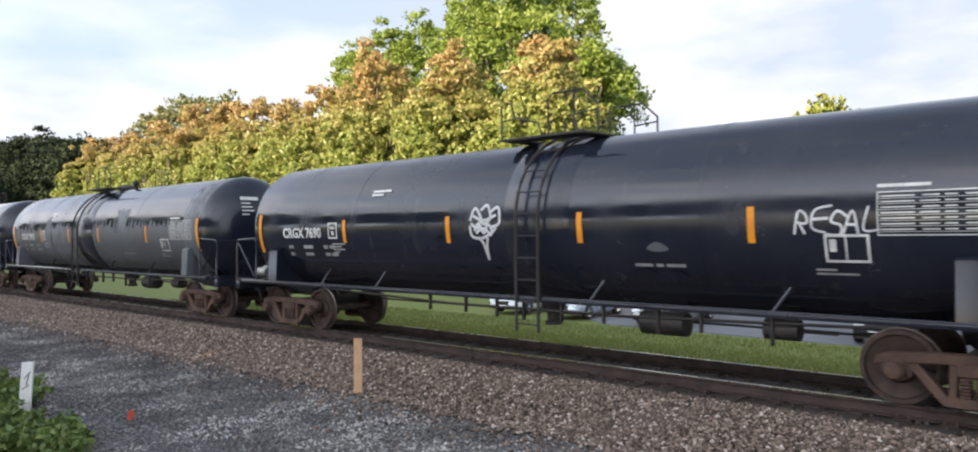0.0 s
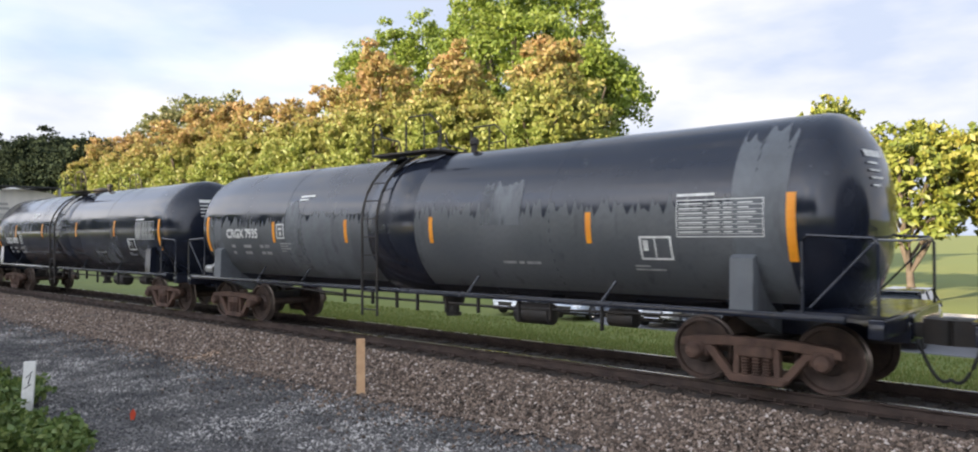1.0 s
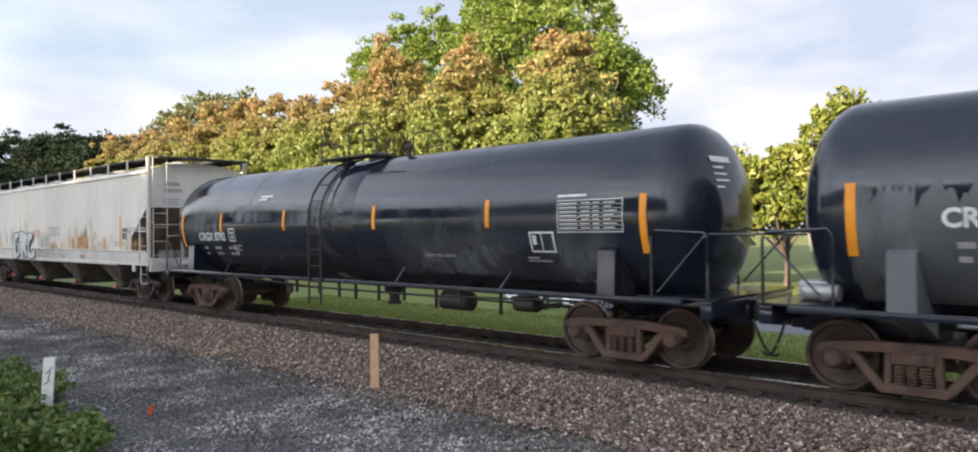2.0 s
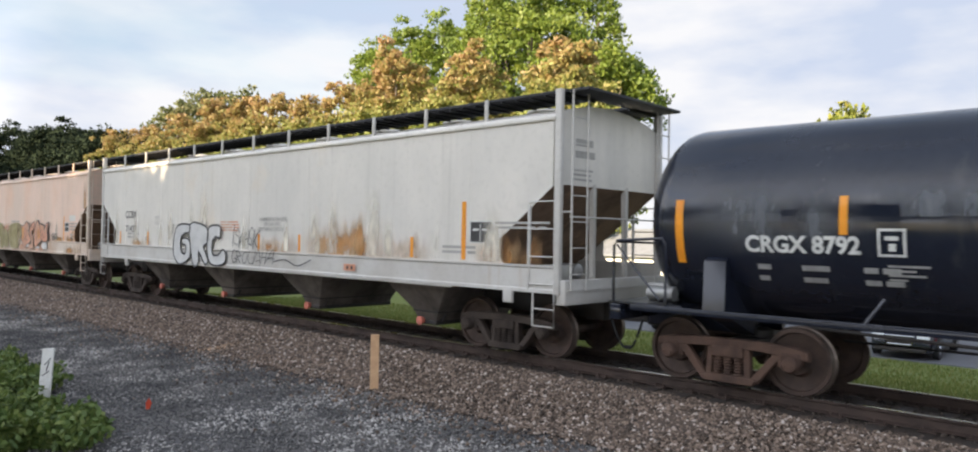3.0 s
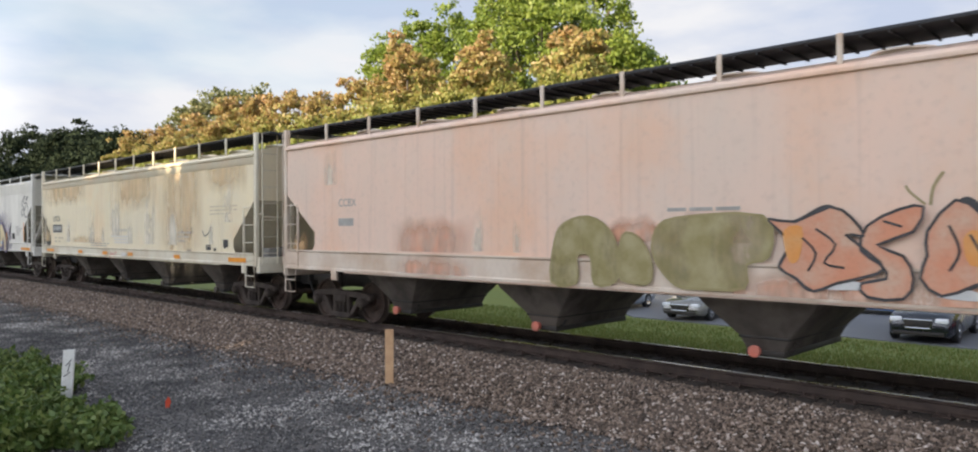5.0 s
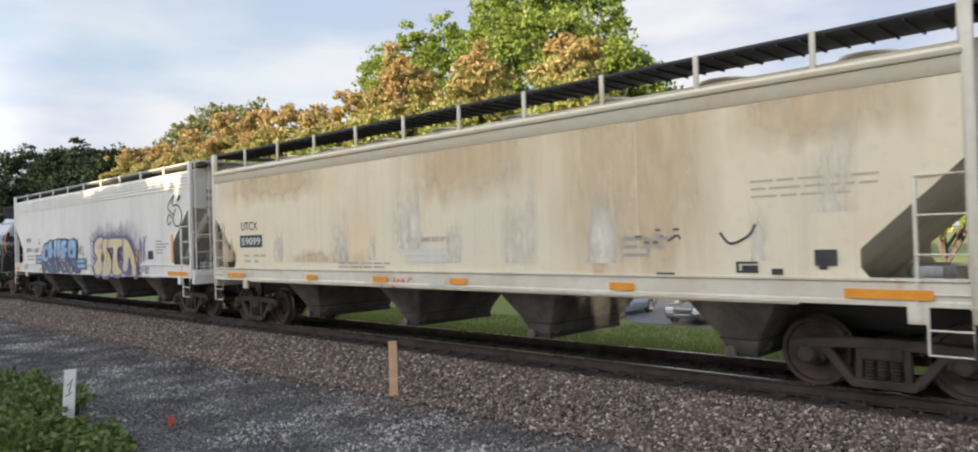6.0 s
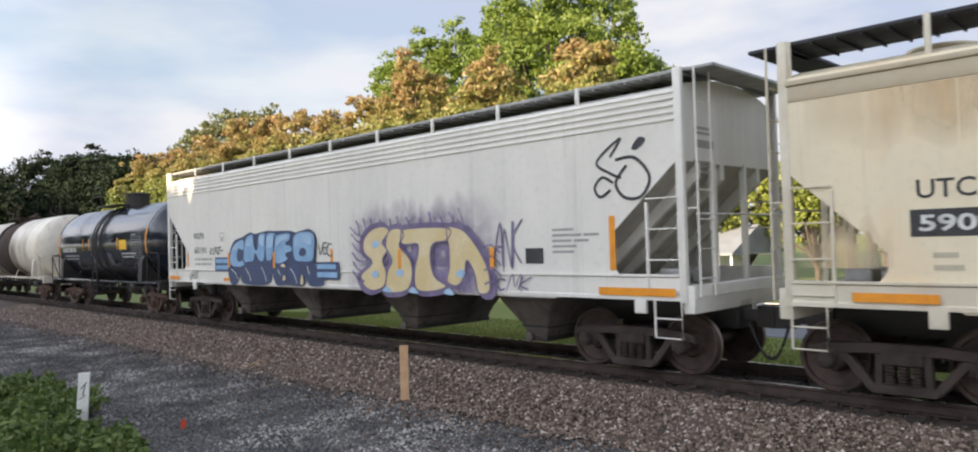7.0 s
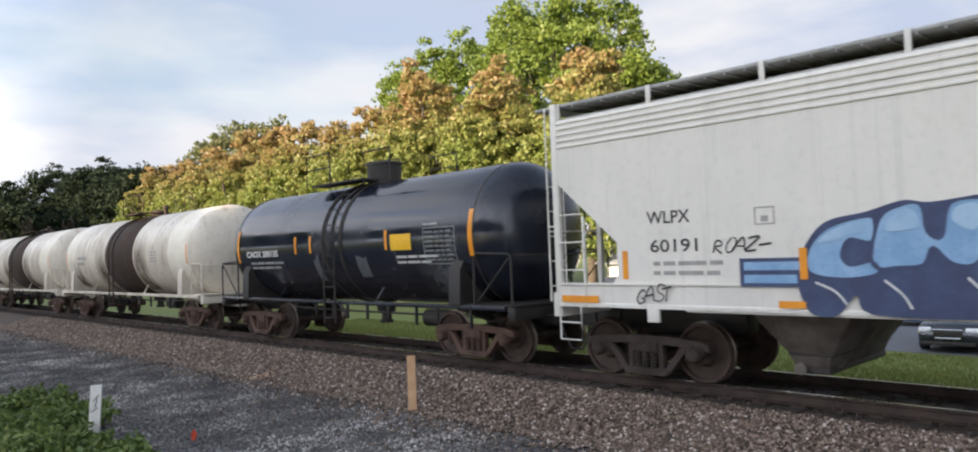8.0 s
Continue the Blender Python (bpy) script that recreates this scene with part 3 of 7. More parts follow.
def ragged(u0, u1, v0, v1, rnd, teeth=9, droop=0.35, soft=True):
    """A patch of flaked paint: straight below, torn along its top or the other way round."""
    vs, fs, fade = [], [], []
    for k in range(teeth + 1):
        u = u0 + (u1 - u0) * k / teeth
        edge = min(1.0, 3.2 * min(k, teeth - k) / teeth + 0.05) if soft else 1.0
        top = v1 - abs(v1 - v0) * droop * rnd.random()
        for r in range(13):
            vs.append((u, v0 + (top - v0) * r / 12))
            fade.append(edge * min(1.0, (12 - r) / 7.0) if soft else 1.0)
    for k in range(teeth):
        for r in range(12):
            a = k * 13 + r
            fs.append((a, a + 13, a + 14, a + 1))
    return vs, fs, fade


def in_box(pts, u, v, w, h):
    return [(u + p[0] * w, v + p[1] * h) for p in pts]


# outlines of the painted letters, in a unit square
OUTLINE_LETTERS = [[(0.31, 1.0), (0.08, 0.98), (0.0, 0.62), (0.01, 0.22), (0.13, 0.0), (0.32, 0.18), (0.32, 0.6), (0.18, 0.66), (0.18, 0.51), (0.25, 0.48), (0.24, 0.28), (0.16, 0.32), (0.14, 0.63), (0.21, 0.78), (0.31, 0.82)],
                   [(0.32, 1.0), (0.6, 0.98), (0.67, 0.82), (0.66, 0.57), (0.59, 0.46), (0.68, 0.16), (0.62, 0.05), (0.5, 0.35), (0.5, 0.06), (0.39, 0.05)],
                   [(0.88, 0.97), (0.7, 0.96), (0.66, 0.72), (0.67, 0.3), (0.74, 0.06), (0.92, 0.06), (1.0, 0.21), (0.95, 0.43), (0.86, 0.29), (0.76, 0.31), (0.75, 0.58), (0.81, 0.72), (0.88, 0.69)]]


# ---- tank cars ----
TR, TZ = 1.455, 2.35


def tank_bm(r, half, head, z, n=56, stations=14):
    bm = bmesh.new()
    prof = []
    for k in range(9):
        a = math.pi / 2 * k / 8
        prof.append((max(r * math.sin(a), 0.01), -half - head * math.cos(a)))
    for k in range(1, stations):
        prof.append((r, -half + 2 * half * k / stations))
    for k in range(9):
        a = math.pi / 2 * (1 - k / 8)
        prof.append((max(r * math.sin(a), 0.01), half + head * math.cos(a)))
    lathe(bm, prof, "x", (0, 0, z), n)
    return bm


def ring_bm(x, r, w, z, lift=0.02, seg=56, a0=0, a1=360):
    bm = bmesh.new()
    lathe(bm, [(r, x - w / 2), (r + lift, x - w / 2 + 0.01), (r + lift, x + w / 2 - 0.01), (r, x + w / 2)], "x", (0, 0, z), seg)
    return bm


def end_gear(car, half, x_end, rail_paint, ladder_side=False):
    """Couplers, hoses, end platforms, and bent hand rails at both ends of a tank car."""
    for s in (-1, 1):
        part("coupler", coupler_bm(s, x_end), STEEL_DARK, car)
        part("air_hose", hose_bm(s, x_end), RUBBER, car)
        bm = bmesh.new()
        a, b = sorted((s * (half - 0.7), s * (x_end - 0.42)))
        soft_box(bm, a, b, -0.33, 0.33, 0.70, 1.08, 0.03)
        a, b = sorted((s * (x_end - 0.62), s * (x_end - 0.44)))
        soft_box(bm, a, b, -1.45, 1.45, 0.86, 1.10, 0.02)
        a, b = sorted((s * (half - 0.2), s * (x_end - 0.40)))
        box(bm, a, b, -1.42, 1.42, 1.11, 1.14)
        part("end_sill", bm, rail_paint, car)
        for y in (-1.44, 1.44):
            bm = bmesh.new()
            x0, x1 = s * (half + 0.05), s * (x_end - 0.55)
            tube(bm, [(x0, y, 1.12), (x0, y, 2.02), (x0 + s * 0.06, y, 2.10), (x1, y, 2.06), (x1 + s * 0.05, y, 1.98), (x1 + s * 0.05, y, 1.12)], 0.022)
            tube(bm, [(x0 + s * 0.10, y, 1.2), (x1, y, 2.0)], 0.016)
            part("grab_rail", bm, rail_paint, car)
        bm = bmesh.new()
        tube(bm, [(s * (x_end - 0.52), -1.40, 2.04), (s * (x_end - 0.50), 0, 2.02), (s * (x_end - 0.52), 1.40, 2.04)], 0.018)
        part("end_rail", bm, rail_paint, car)


def saddle(car, x, material, r=TR, z=TZ):
    """Bolster cradle from the underframe up the tank's flanks."""
    for s in (-1, 1):
        bm = bmesh.new()
        inner = []
        for k in range(7):
            a = radians(200 + 50 * k / 6)
            inner.append((r * 1.005 * math.cos(a), z + r * 1.005 * math.sin(a)))
        outer = [(-0.5, 0.72), (-1.42, 1.06), (-1.50, 1.12), (-1.47, 1.80)]
        poly = [(-s * y, zz) for y, zz in inner + outer]
        prism(bm, poly, x - 0.16, x + 0.16, "x")
        part("saddle", bm, material, car)


def side_sills(car, half, y, z, material, brackets):
    for s in (-1, 1):
        bm = bmesh.new()
        soft_box(bm, -half, half, s * y - 0.045, s * y + 0.045, z - 0.045, z + 0.045, 0.012)
        part("side_sill", bm, material, car)
        for x in brackets:
            bm = bmesh.new()
            tube(bm, [(x, s * y, z), (x + 0.22, s * (y - 0.10), z + 0.34)], 0.022, 6)
            part("bracket", bm, material, car)


def platform(car, x, z, paint, tall=0.92):
    """Manway platform with bent pipe railing on the tank's crown."""
    bm = bmesh.new()
    for s in (-1, 1):
        soft_box(bm, x - 1.05, x + 0.75, s * 0.78 - 0.2, s * 0.78 + 0.2, z, z + 0.045, 0.01)
    for k in (-1, 1):
        soft_box(bm, x + k * 0.75 - 0.15 - 0.1, x + k * 0.75 + 0.05, -0.8, 0.8, z + 0.002, z + 0.042, 0.01)
    part("platform_deck", bm, paint, car)
    for s in (-1, 1):
        bm = bmesh.new()
        y = s * 0.96
        tube(bm, [(x - 1.02, y, z), (x - 1.02, y, z + tall * 0.86), (x - 0.92, y, z + tall * 0.95), (x - 0.80, y, z + tall * 0.92), (x - 0.72, y, z + tall * 0.55), (x - 0.2, y, z + tall * 0.36), (x - 0.12, y, z + 0.04)], 0.019)
        tube(bm, [(x - 1.02, y, z + tall * 0.5), (x - 0.76, y, z + tall * 0.52)], 0.014)
        part("platform_railing", bm, paint, car)
        bm = bmesh.new()
        tube(bm, [(x + 0.02, y, z), (x + 0.02, y, z + tall * 0.88), (x + 0.12, y, z + tall), (x + 0.72, y, z + tall), (x + 1.02, y, z + tall * 0.62), (x + 1.02, y, z)], 0.019)
        tube(bm, [(x + 0.55, y, z), (x + 0.55, y, z + tall)], 0.016)
        tube(bm, [(x + 0.55, y, z + tall * 0.45), (x + 1.02, y, z + tall * 0.5)], 0.014)
        part("platform_railing", bm, paint, car)
    bm = bmesh.new()
    lathe(bm, [(0.28, z - 0.25), (0.28, z + 0.06), (0.34, z + 0.07), (0.34, z + 0.13), (0.1, z + 0.2)], "z", (x, 0, 0), 20)
    part("manway", bm, paint, car)
    if x > 0.5:
        return
    bm = bmesh.new()
    lathe(bm, [(0.06, z - 0.2), (0.06, z + 0.12), (0.10, z + 0.14), (0.10, z + 0.22), (0.04, z + 0.28)], "z", (x + 1.25, -0.25, 0), 12)
    part("vent_valve", bm, paint, car)


def ladder(car, x, w, y, z0, z1, paint, bulge=None):
    """Two stringers and rungs; bulge: (r, z) of a tank that it follows."""
    for s in (-1, 1):
        bm = bmesh.new()
        pts = []
        n = 16
        for k in range(n + 1):
            z = z0 + (z1 - z0) * k / n
            yy = y
            if bulge:
                d = abs(z - bulge[1]) / bulge[0]
                lim = -bulge[0] * math.sqrt(max(1 - d * d, 0.02)) - 0.12
                yy = lim if z > bulge[1] else min(-bulge[0] - 0.1, y)
            pts.append((x + s * w / 2, yy, z))
        tube(bm, pts, 0.028, 6)
        part("ladder_stringer", bm, paint, car)
    z = z0 + 0.12
    while z < z1 - 0.1:
        yy = y
        if bulge:
            d = abs(z - bulge[1]) / bulge[0]
            yy = -bulge[0] * math.sqrt(max(1 - d * d, 0.02)) - 0.12 if z > bulge[1] else min(-bulge[0] - 0.1, y)
        bm = bmesh.new()
        tube(bm, [(x - w / 2, yy, z), (x + w / 2, yy, z)], 0.014, 6)
        part("rung", bm, paint, car)
        z += 0.36


def underneath(car, y=-0.45):
    """Brake cylinder, reservoir, outlet, pipes and rods below the tank."""
    bm = bmesh.new()
    lathe(bm, [(0.06, 2.2), (0.19, 2.25), (0.19, 3.0), (0.06, 3.05)], "x", (0, y, 0.72), 16)
    part("air_reservoir", bm, STEEL_DARK, car)
    bm = bmesh.new()
    lathe(bm, [(0.05, 4.2), (0.15, 4.22), (0.15, 4.7), (0.03, 4.74), (0.03, 5.2)], "x", (0, y, 0.76), 14)
    part("brake_cylinder", bm, STEEL_DARK, car)
    bm = bmesh.new()
    lathe(bm, [(0.24, 0.95), (0.22, 0.75), (0.12, 0.70), (0.12, 0.56), (0.16, 0.55), (0.16, 0.48)], "z", (0.1, 0, 0), 16)
    part("bottom_outlet", bm, STEEL_DARK, car)
    bm = bmesh.new()
    tube(bm, [(-6, -0.62, 0.92), (-2, -0.62, 0.80), (2, -0.62, 0.80), (6.2, -0.6, 0.9)], 0.025, 6)
    tube(bm, [(-5.8, 0.4, 0.66), (5.8, 0.4, 0.66)], 0.02, 6)
    part("brake_pipe", bm, STEEL_DARK, car)
    rnd = random.Random(7)
    for k in range(9):
        x = -1.6 + k * 0.78 + rnd.uniform(-0.2, 0.2)
        bm = bmesh.new()
        soft_box(bm, x - 0.02, x + 0.02, -1.47, -1.41, 0.78 - rnd.random() * 0.12, 1.04, 0.005)
        part("hanger", bm, STEEL_DARK, car)


def stripes(paint, car, xs, z=2.23, w=0.10, h=0.48):
    for x in xs:
        paint.add("reflector_stripe", car, ORANGE, [rect(x - w / 2, z - h / 2, x + w / 2, z + h / 2, 4)], 0.013)


def head_stripe(paint, car, x, v0=1.75, v1=2.65):
    shape = []
    n = 8
    vs, fs = [], []
    for k in range(n + 1):
        v = v0 + (v1 - v0) * k / n
        vs += [(x - 0.06, v), (x + 0.06, v)]
    for k in range(n):
        fs.append((2 * k, 2 * k + 1, 2 * k + 3, 2 * k + 2))
    shape.append((vs, fs))
    paint.add("reflector_stripe", car, ORANGE, shape, 0.014)


def table_panel(paint, car, u0, v0, w, h, ink):
    """A stencilled table of small lines."""
    out = outline_box(u0, v0, u0 + w, v0 + h, 0.014)
    k = 8
    for i in range(1, k):
        z = v0 + h * i / k
        out.append(rect(u0 + 0.04, z, u0 + w * 0.32, z + 0.016))
        out.append(rect(u0 + w * (0.36 + 0.02 * (i % 2)), z, u0 + w * 0.52, z + 0.016))
        out.append(rect(u0 + w * 0.56, z, u0 + w * 0.66, z + 0.016))
        out.append(rect(u0 + w * 0.72, z, u0 + w * (0.84 + 0.04 * (i % 3)), z + 0.016))
        out.append(rect(u0 + 0.02, z - 0.022, u0 + w - 0.02, z - 0.016))
    out.append(rect(u0, v0 + h + 0.05, u0 + w * 0.45, v0 + h + 0.09))
    paint.add("data_panel", car, ink, out, 0.008)


def big_tank_car(number, shell, label, seed, ink, patched, fit_x, stripe_x, ladder_x, box_x, dz=0.0, stripe_z=2.23):
    car = thing("tank_car", label, "tank car", "black tank cars of the passing train")
    half = 7.62
    part("tank", tank_bm(TR, half, 0.72, TZ), shell, car, smooth=50)
    p = Paint(radius=TR, axis_z=TZ)
    for x in (-6.9, 6.9):
        add_truck(car, x)
        saddle(car, x, GREY_PATCH if number == "7935" else shell)
    end_gear(car, half, 9.05, shell)
    side_sills(car, 8.2, 1.5, 1.08, shell, (-5.0, -3.2, 1.9, 4.7))
    part("tank_band", ring_bm(fit_x + 0.1, TR, 1.35, TZ, 0.007), BLACK, car)
    for x in (-3.9, 3.7):
        part("weld_seam", ring_bm(x, TR, 0.03, TZ, 0.006), shell, car)
    platform(car, fit_x, TZ + TR - 0.02, STEEL_DARK, 0.72)
    ladder(car, ladder_x, 0.46, -1.57, 0.55, TZ + TR + 0.05, STEEL_DARK, (TR, TZ))
    underneath(car)
    bm = bmesh.new()
    soft_box(bm, -8.3, -7.85, -0.9, -0.5, 1.14, 1.42, 0.04)
    lathe(bm, [(0.05, -8.15), (0.11, -8.12), (0.11, -7.7)], "x", (0, -1.1, 1.28), 12)
    part("brake_valve", bm, GALV, car)
    stripes(p, car, stripe_x, stripe_z)
    for x in (-7.45, 7.55):
        head_stripe(p, car, x)
    p.add("reporting_mark", car, WHITE_INK, [words("CRGX " + number, -6.49, 2.11 + dz, 0.30, 0.010, 1.44)], 0.018)
    p.add("stencil_box", car, WHITE_INK, outline_box(box_x, 2.08 + dz, box_x + 0.31, 2.42 + dz, 0.032) + [rect(box_x + 0.08, 2.28 + dz, box_x + 0.23, 2.33 + dz), rect(box_x + 0.12, 2.15 + dz, box_x + 0.20, 2.24 + dz)], 0.010)
    p.add("small_lettering", car, ink, bars(-6.35, 1.86 + dz, [(0.18, -0.3, 0.34, -0.3, 0.16, 0.2), (0.14, -0.34, 0.3, -0.34, 0.18, 0.2)], 0.075, 0.17), 0.014)
    p.add("small_lettering", car, ink, bars(box_x + 0.1, 1.95 + dz, [(0.45,), (0.3,), (0.4,), (0.2,)], 0.03, 0.06), 0.014)
    p.add("small_lettering", car, WHITE_INK, bars(-3.45, 3.02, [(0.55,), (0.35,)], 0.05, 0.08), 0.014)
    p.add("small_lettering", car, ink, bars(2.6, 1.62, [(0.3, 0.12, 0.3)], 0.05, 0.08), 0.014)
    p.add("stencil_box", car, WHITE_INK, outline_box(5.34, 1.74, 5.86, 2.10, 0.032) + [rect(5.40, 1.88, 5.48, 2.04), rect(5.58, 1.78, 5.60, 2.07)], 0.014)
    p.add("small_lettering", car, ink, bars(5.2, 1.62, [(0.25,), (0.5,)], 0.03, 0.06), 0.014)
    table_panel(p, car, 5.95, 2.08, 1.25, 0.52, WHITE_INK)
    # small stencils on the end head, facing along the train
    for k, w in enumerate((0.5, 0.26, 0.3, 0.34, 0.2)):
        bm = bmesh.new()
        z = TZ + 0.78 - k * 0.10
        h = 0.09 if k == 0 else 0.03
        pts = []
        for y in (-0.55, -0.55 + w):
            for zz in (z, z + h):
                rr = min(math.hypot(y, zz - TZ) / TR, 0.99)
                pts.append((half + 0.735 * math.sqrt(1 - rr * rr) + 0.006, y, zz))
        v = [bm.verts.new(q) for q in (pts[0], pts[2], pts[3], pts[1])]
        bm.faces.new(v)
        part("head_lettering", bm, WHITE_INK, car)
    rnd = random.Random(seed)
    if patched:
        for i, (u0, u1, v0, v1, m) in enumerate(patched):
            p.add("primer_patch", car, m, [ragged(u0, u1, v0, v1, rnd, max(4, int(abs(u1 - u0) * 22)), 0.20, m is GREY_DULL)], 0.004 + 0.0005 * i)
    return car, p


def piece(paint, car, shapes, u, v, w, h, fill, line, thick, lift=0.05, steps=5):
    """A spray-painted piece: each plump shape with its outline."""
    for i, s in enumerate(shapes):
        mid = sum(a for a, b in s) / len(s)
        pts = in_box([(mid + (a - mid) * 1.05, b) for a, b in s], u, v, w, h)
        paint.add("graffiti", car, fill, [blob(pts, steps)], lift + 0.0011 * i, "painted graffiti shape")
        paint.add("graffiti_outline", car, line, [stroke(pts, thick, True, steps)], lift + 0.004 + 0.0011 * i, "painted graffiti outline")


BLUE_SHAPES = [[(0.04, 0.39), (0.04, 0.6), (0.09, 0.79), (0.18, 0.87), (0.2, 0.82), (0.19, 0.65), (0.14, 0.68), (0.12, 0.54), (0.14, 0.45), (0.19, 0.48), (0.2, 0.37), (0.12, 0.33)],
               [(0.2, 0.45), (0.22, 0.84), (0.27, 0.95), (0.31, 0.94), (0.32, 0.72), (0.35, 0.67), (0.37, 0.94), (0.44, 0.96), (0.44, 0.87), (0.42, 0.48), (0.37, 0.45), (0.33, 0.59), (0.31, 0.45), (0.26, 0.43)],
               [(0.45, 0.5), (0.45, 0.92), (0.54, 0.96), (0.54, 0.84), (0.51, 0.5), (0.48, 0.45)],
               [(0.54, 0.45), (0.54, 0.86), (0.59, 0.93), (0.69, 0.94), (0.69, 0.82), (0.65, 0.75), (0.7, 0.72), (0.71, 0.62), (0.65, 0.57), (0.67, 0.48), (0.6, 0.4)],
               [(0.74, 0.48), (0.73, 0.84), (0.78, 0.94), (0.87, 0.95), (0.92, 0.87), (0.92, 0.64), (0.9, 0.45), (0.82, 0.43)]]
NAVY_SHAPE = [(0.0, 0.33), (0.02, 0.6), (0.08, 0.84), (0.18, 0.91), (0.27, 0.99), (0.33, 0.96), (0.45, 1.0), (0.54, 0.99), (0.69, 0.98), (0.76, 0.94), (0.87, 0.99), (0.93, 0.87), (0.93, 0.61), (0.92, 0.43), (0.95, 0.28), (1.0, 0.1), (0.98, 0.03), (0.87, 0.03), (0.83, 0.2), (0.82, 0.02), (0.66, 0.02), (0.55, 0.02), (0.5, 0.22), (0.46, 0.02), (0.19, 0.02), (0.15, 0.18), (0.1, 0.0), (0.03, 0.03)]
YELLOW_SHAPES = [[(0.03, 0.08), (0.0, 0.26), (0.1, 0.45), (0.03, 0.61), (0.03, 0.81), (0.1, 0.96), (0.2, 1.0), (0.25, 0.92), (0.19, 0.76), (0.23, 0.64), (0.19, 0.49), (0.22, 0.29), (0.2, 0.1), (0.11, 0.02)],
                 [(0.22, 0.04), (0.24, 0.32), (0.28, 0.49), (0.23, 0.7), (0.26, 0.92), (0.34, 0.96), (0.38, 0.85), (0.34, 0.7), (0.42, 0.51), (0.44, 0.27), (0.4, 0.06), (0.3, 0.0)],
                 [(0.37, 0.87), (0.42, 0.95), (0.72, 0.93), (0.71, 0.76), (0.61, 0.71), (0.59, 0.48), (0.62, 0.25), (0.7, 0.12), (0.59, 0.04), (0.48, 0.07), (0.47, 0.33), (0.5, 0.6), (0.49, 0.72), (0.38, 0.72)],
                 [(0.73, 0.93), (0.82, 0.91), (0.88, 0.8), (0.95, 0.58), (1.0, 0.32), (1.0, 0.07), (0.93, 0.05), (0.91, 0.29), (0.86, 0.48), (0.84, 0.26), (0.79, 0.13), (0.72, 0.19), (0.74, 0.39), (0.74, 0.65)]]
OLIVE_SHAPES = [[(0.0, 0.0), (0.02, 0.63), (0.07, 0.9), (0.2, 1.0), (0.31, 0.79), (0.35, 0.42), (0.34, 0.07), (0.23, 0.0), (0.21, 0.41), (0.14, 0.4), (0.14, 0.01)],
                [(0.36, 0.16), (0.38, 0.71), (0.45, 0.71), (0.51, 0.43), (0.51, 0.08), (0.43, 0.05)],
                [(0.54, 0.43), (0.55, 0.79), (0.64, 0.96), (0.98, 0.97), (1.0, 0.47), (0.92, 0.36), (0.91, 0.06), (0.74, 0.02), (0.63, 0.06)]]
CORAL_SHAPES = [[(0.0, 0.82), (0.1, 0.8), (0.22, 0.96), (0.29, 0.84), (0.33, 0.64), (0.27, 0.66), (0.38, 0.37), (0.37, 0.25), (0.24, 0.13), (0.16, 0.03), (0.1, 0.17), (0.04, 0.29), (0.08, 0.57)],
                [(0.35, 0.75), (0.45, 0.92), (0.52, 0.94), (0.49, 0.69), (0.38, 0.55), (0.46, 0.44), (0.49, 0.21), (0.46, 0.0), (0.35, 0.0), (0.33, 0.14), (0.41, 0.2), (0.39, 0.35), (0.33, 0.49)],
                [(0.54, 0.69), (0.62, 1.0), (0.69, 0.85), (0.74, 0.59), (0.78, 0.32), (0.67, 0.17), (0.58, 0.05), (0.52, 0.22), (0.54, 0.45)],
                [(0.71, 0.88), (0.79, 0.85), (0.87, 0.81), (0.86, 0.65), (0.94, 0.88), (1.0, 0.93), (0.96, 0.7), (0.99, 0.44), (0.98, 0.31), (0.88, 0.25), (0.79, 0.35), (0.76, 0.59)]]

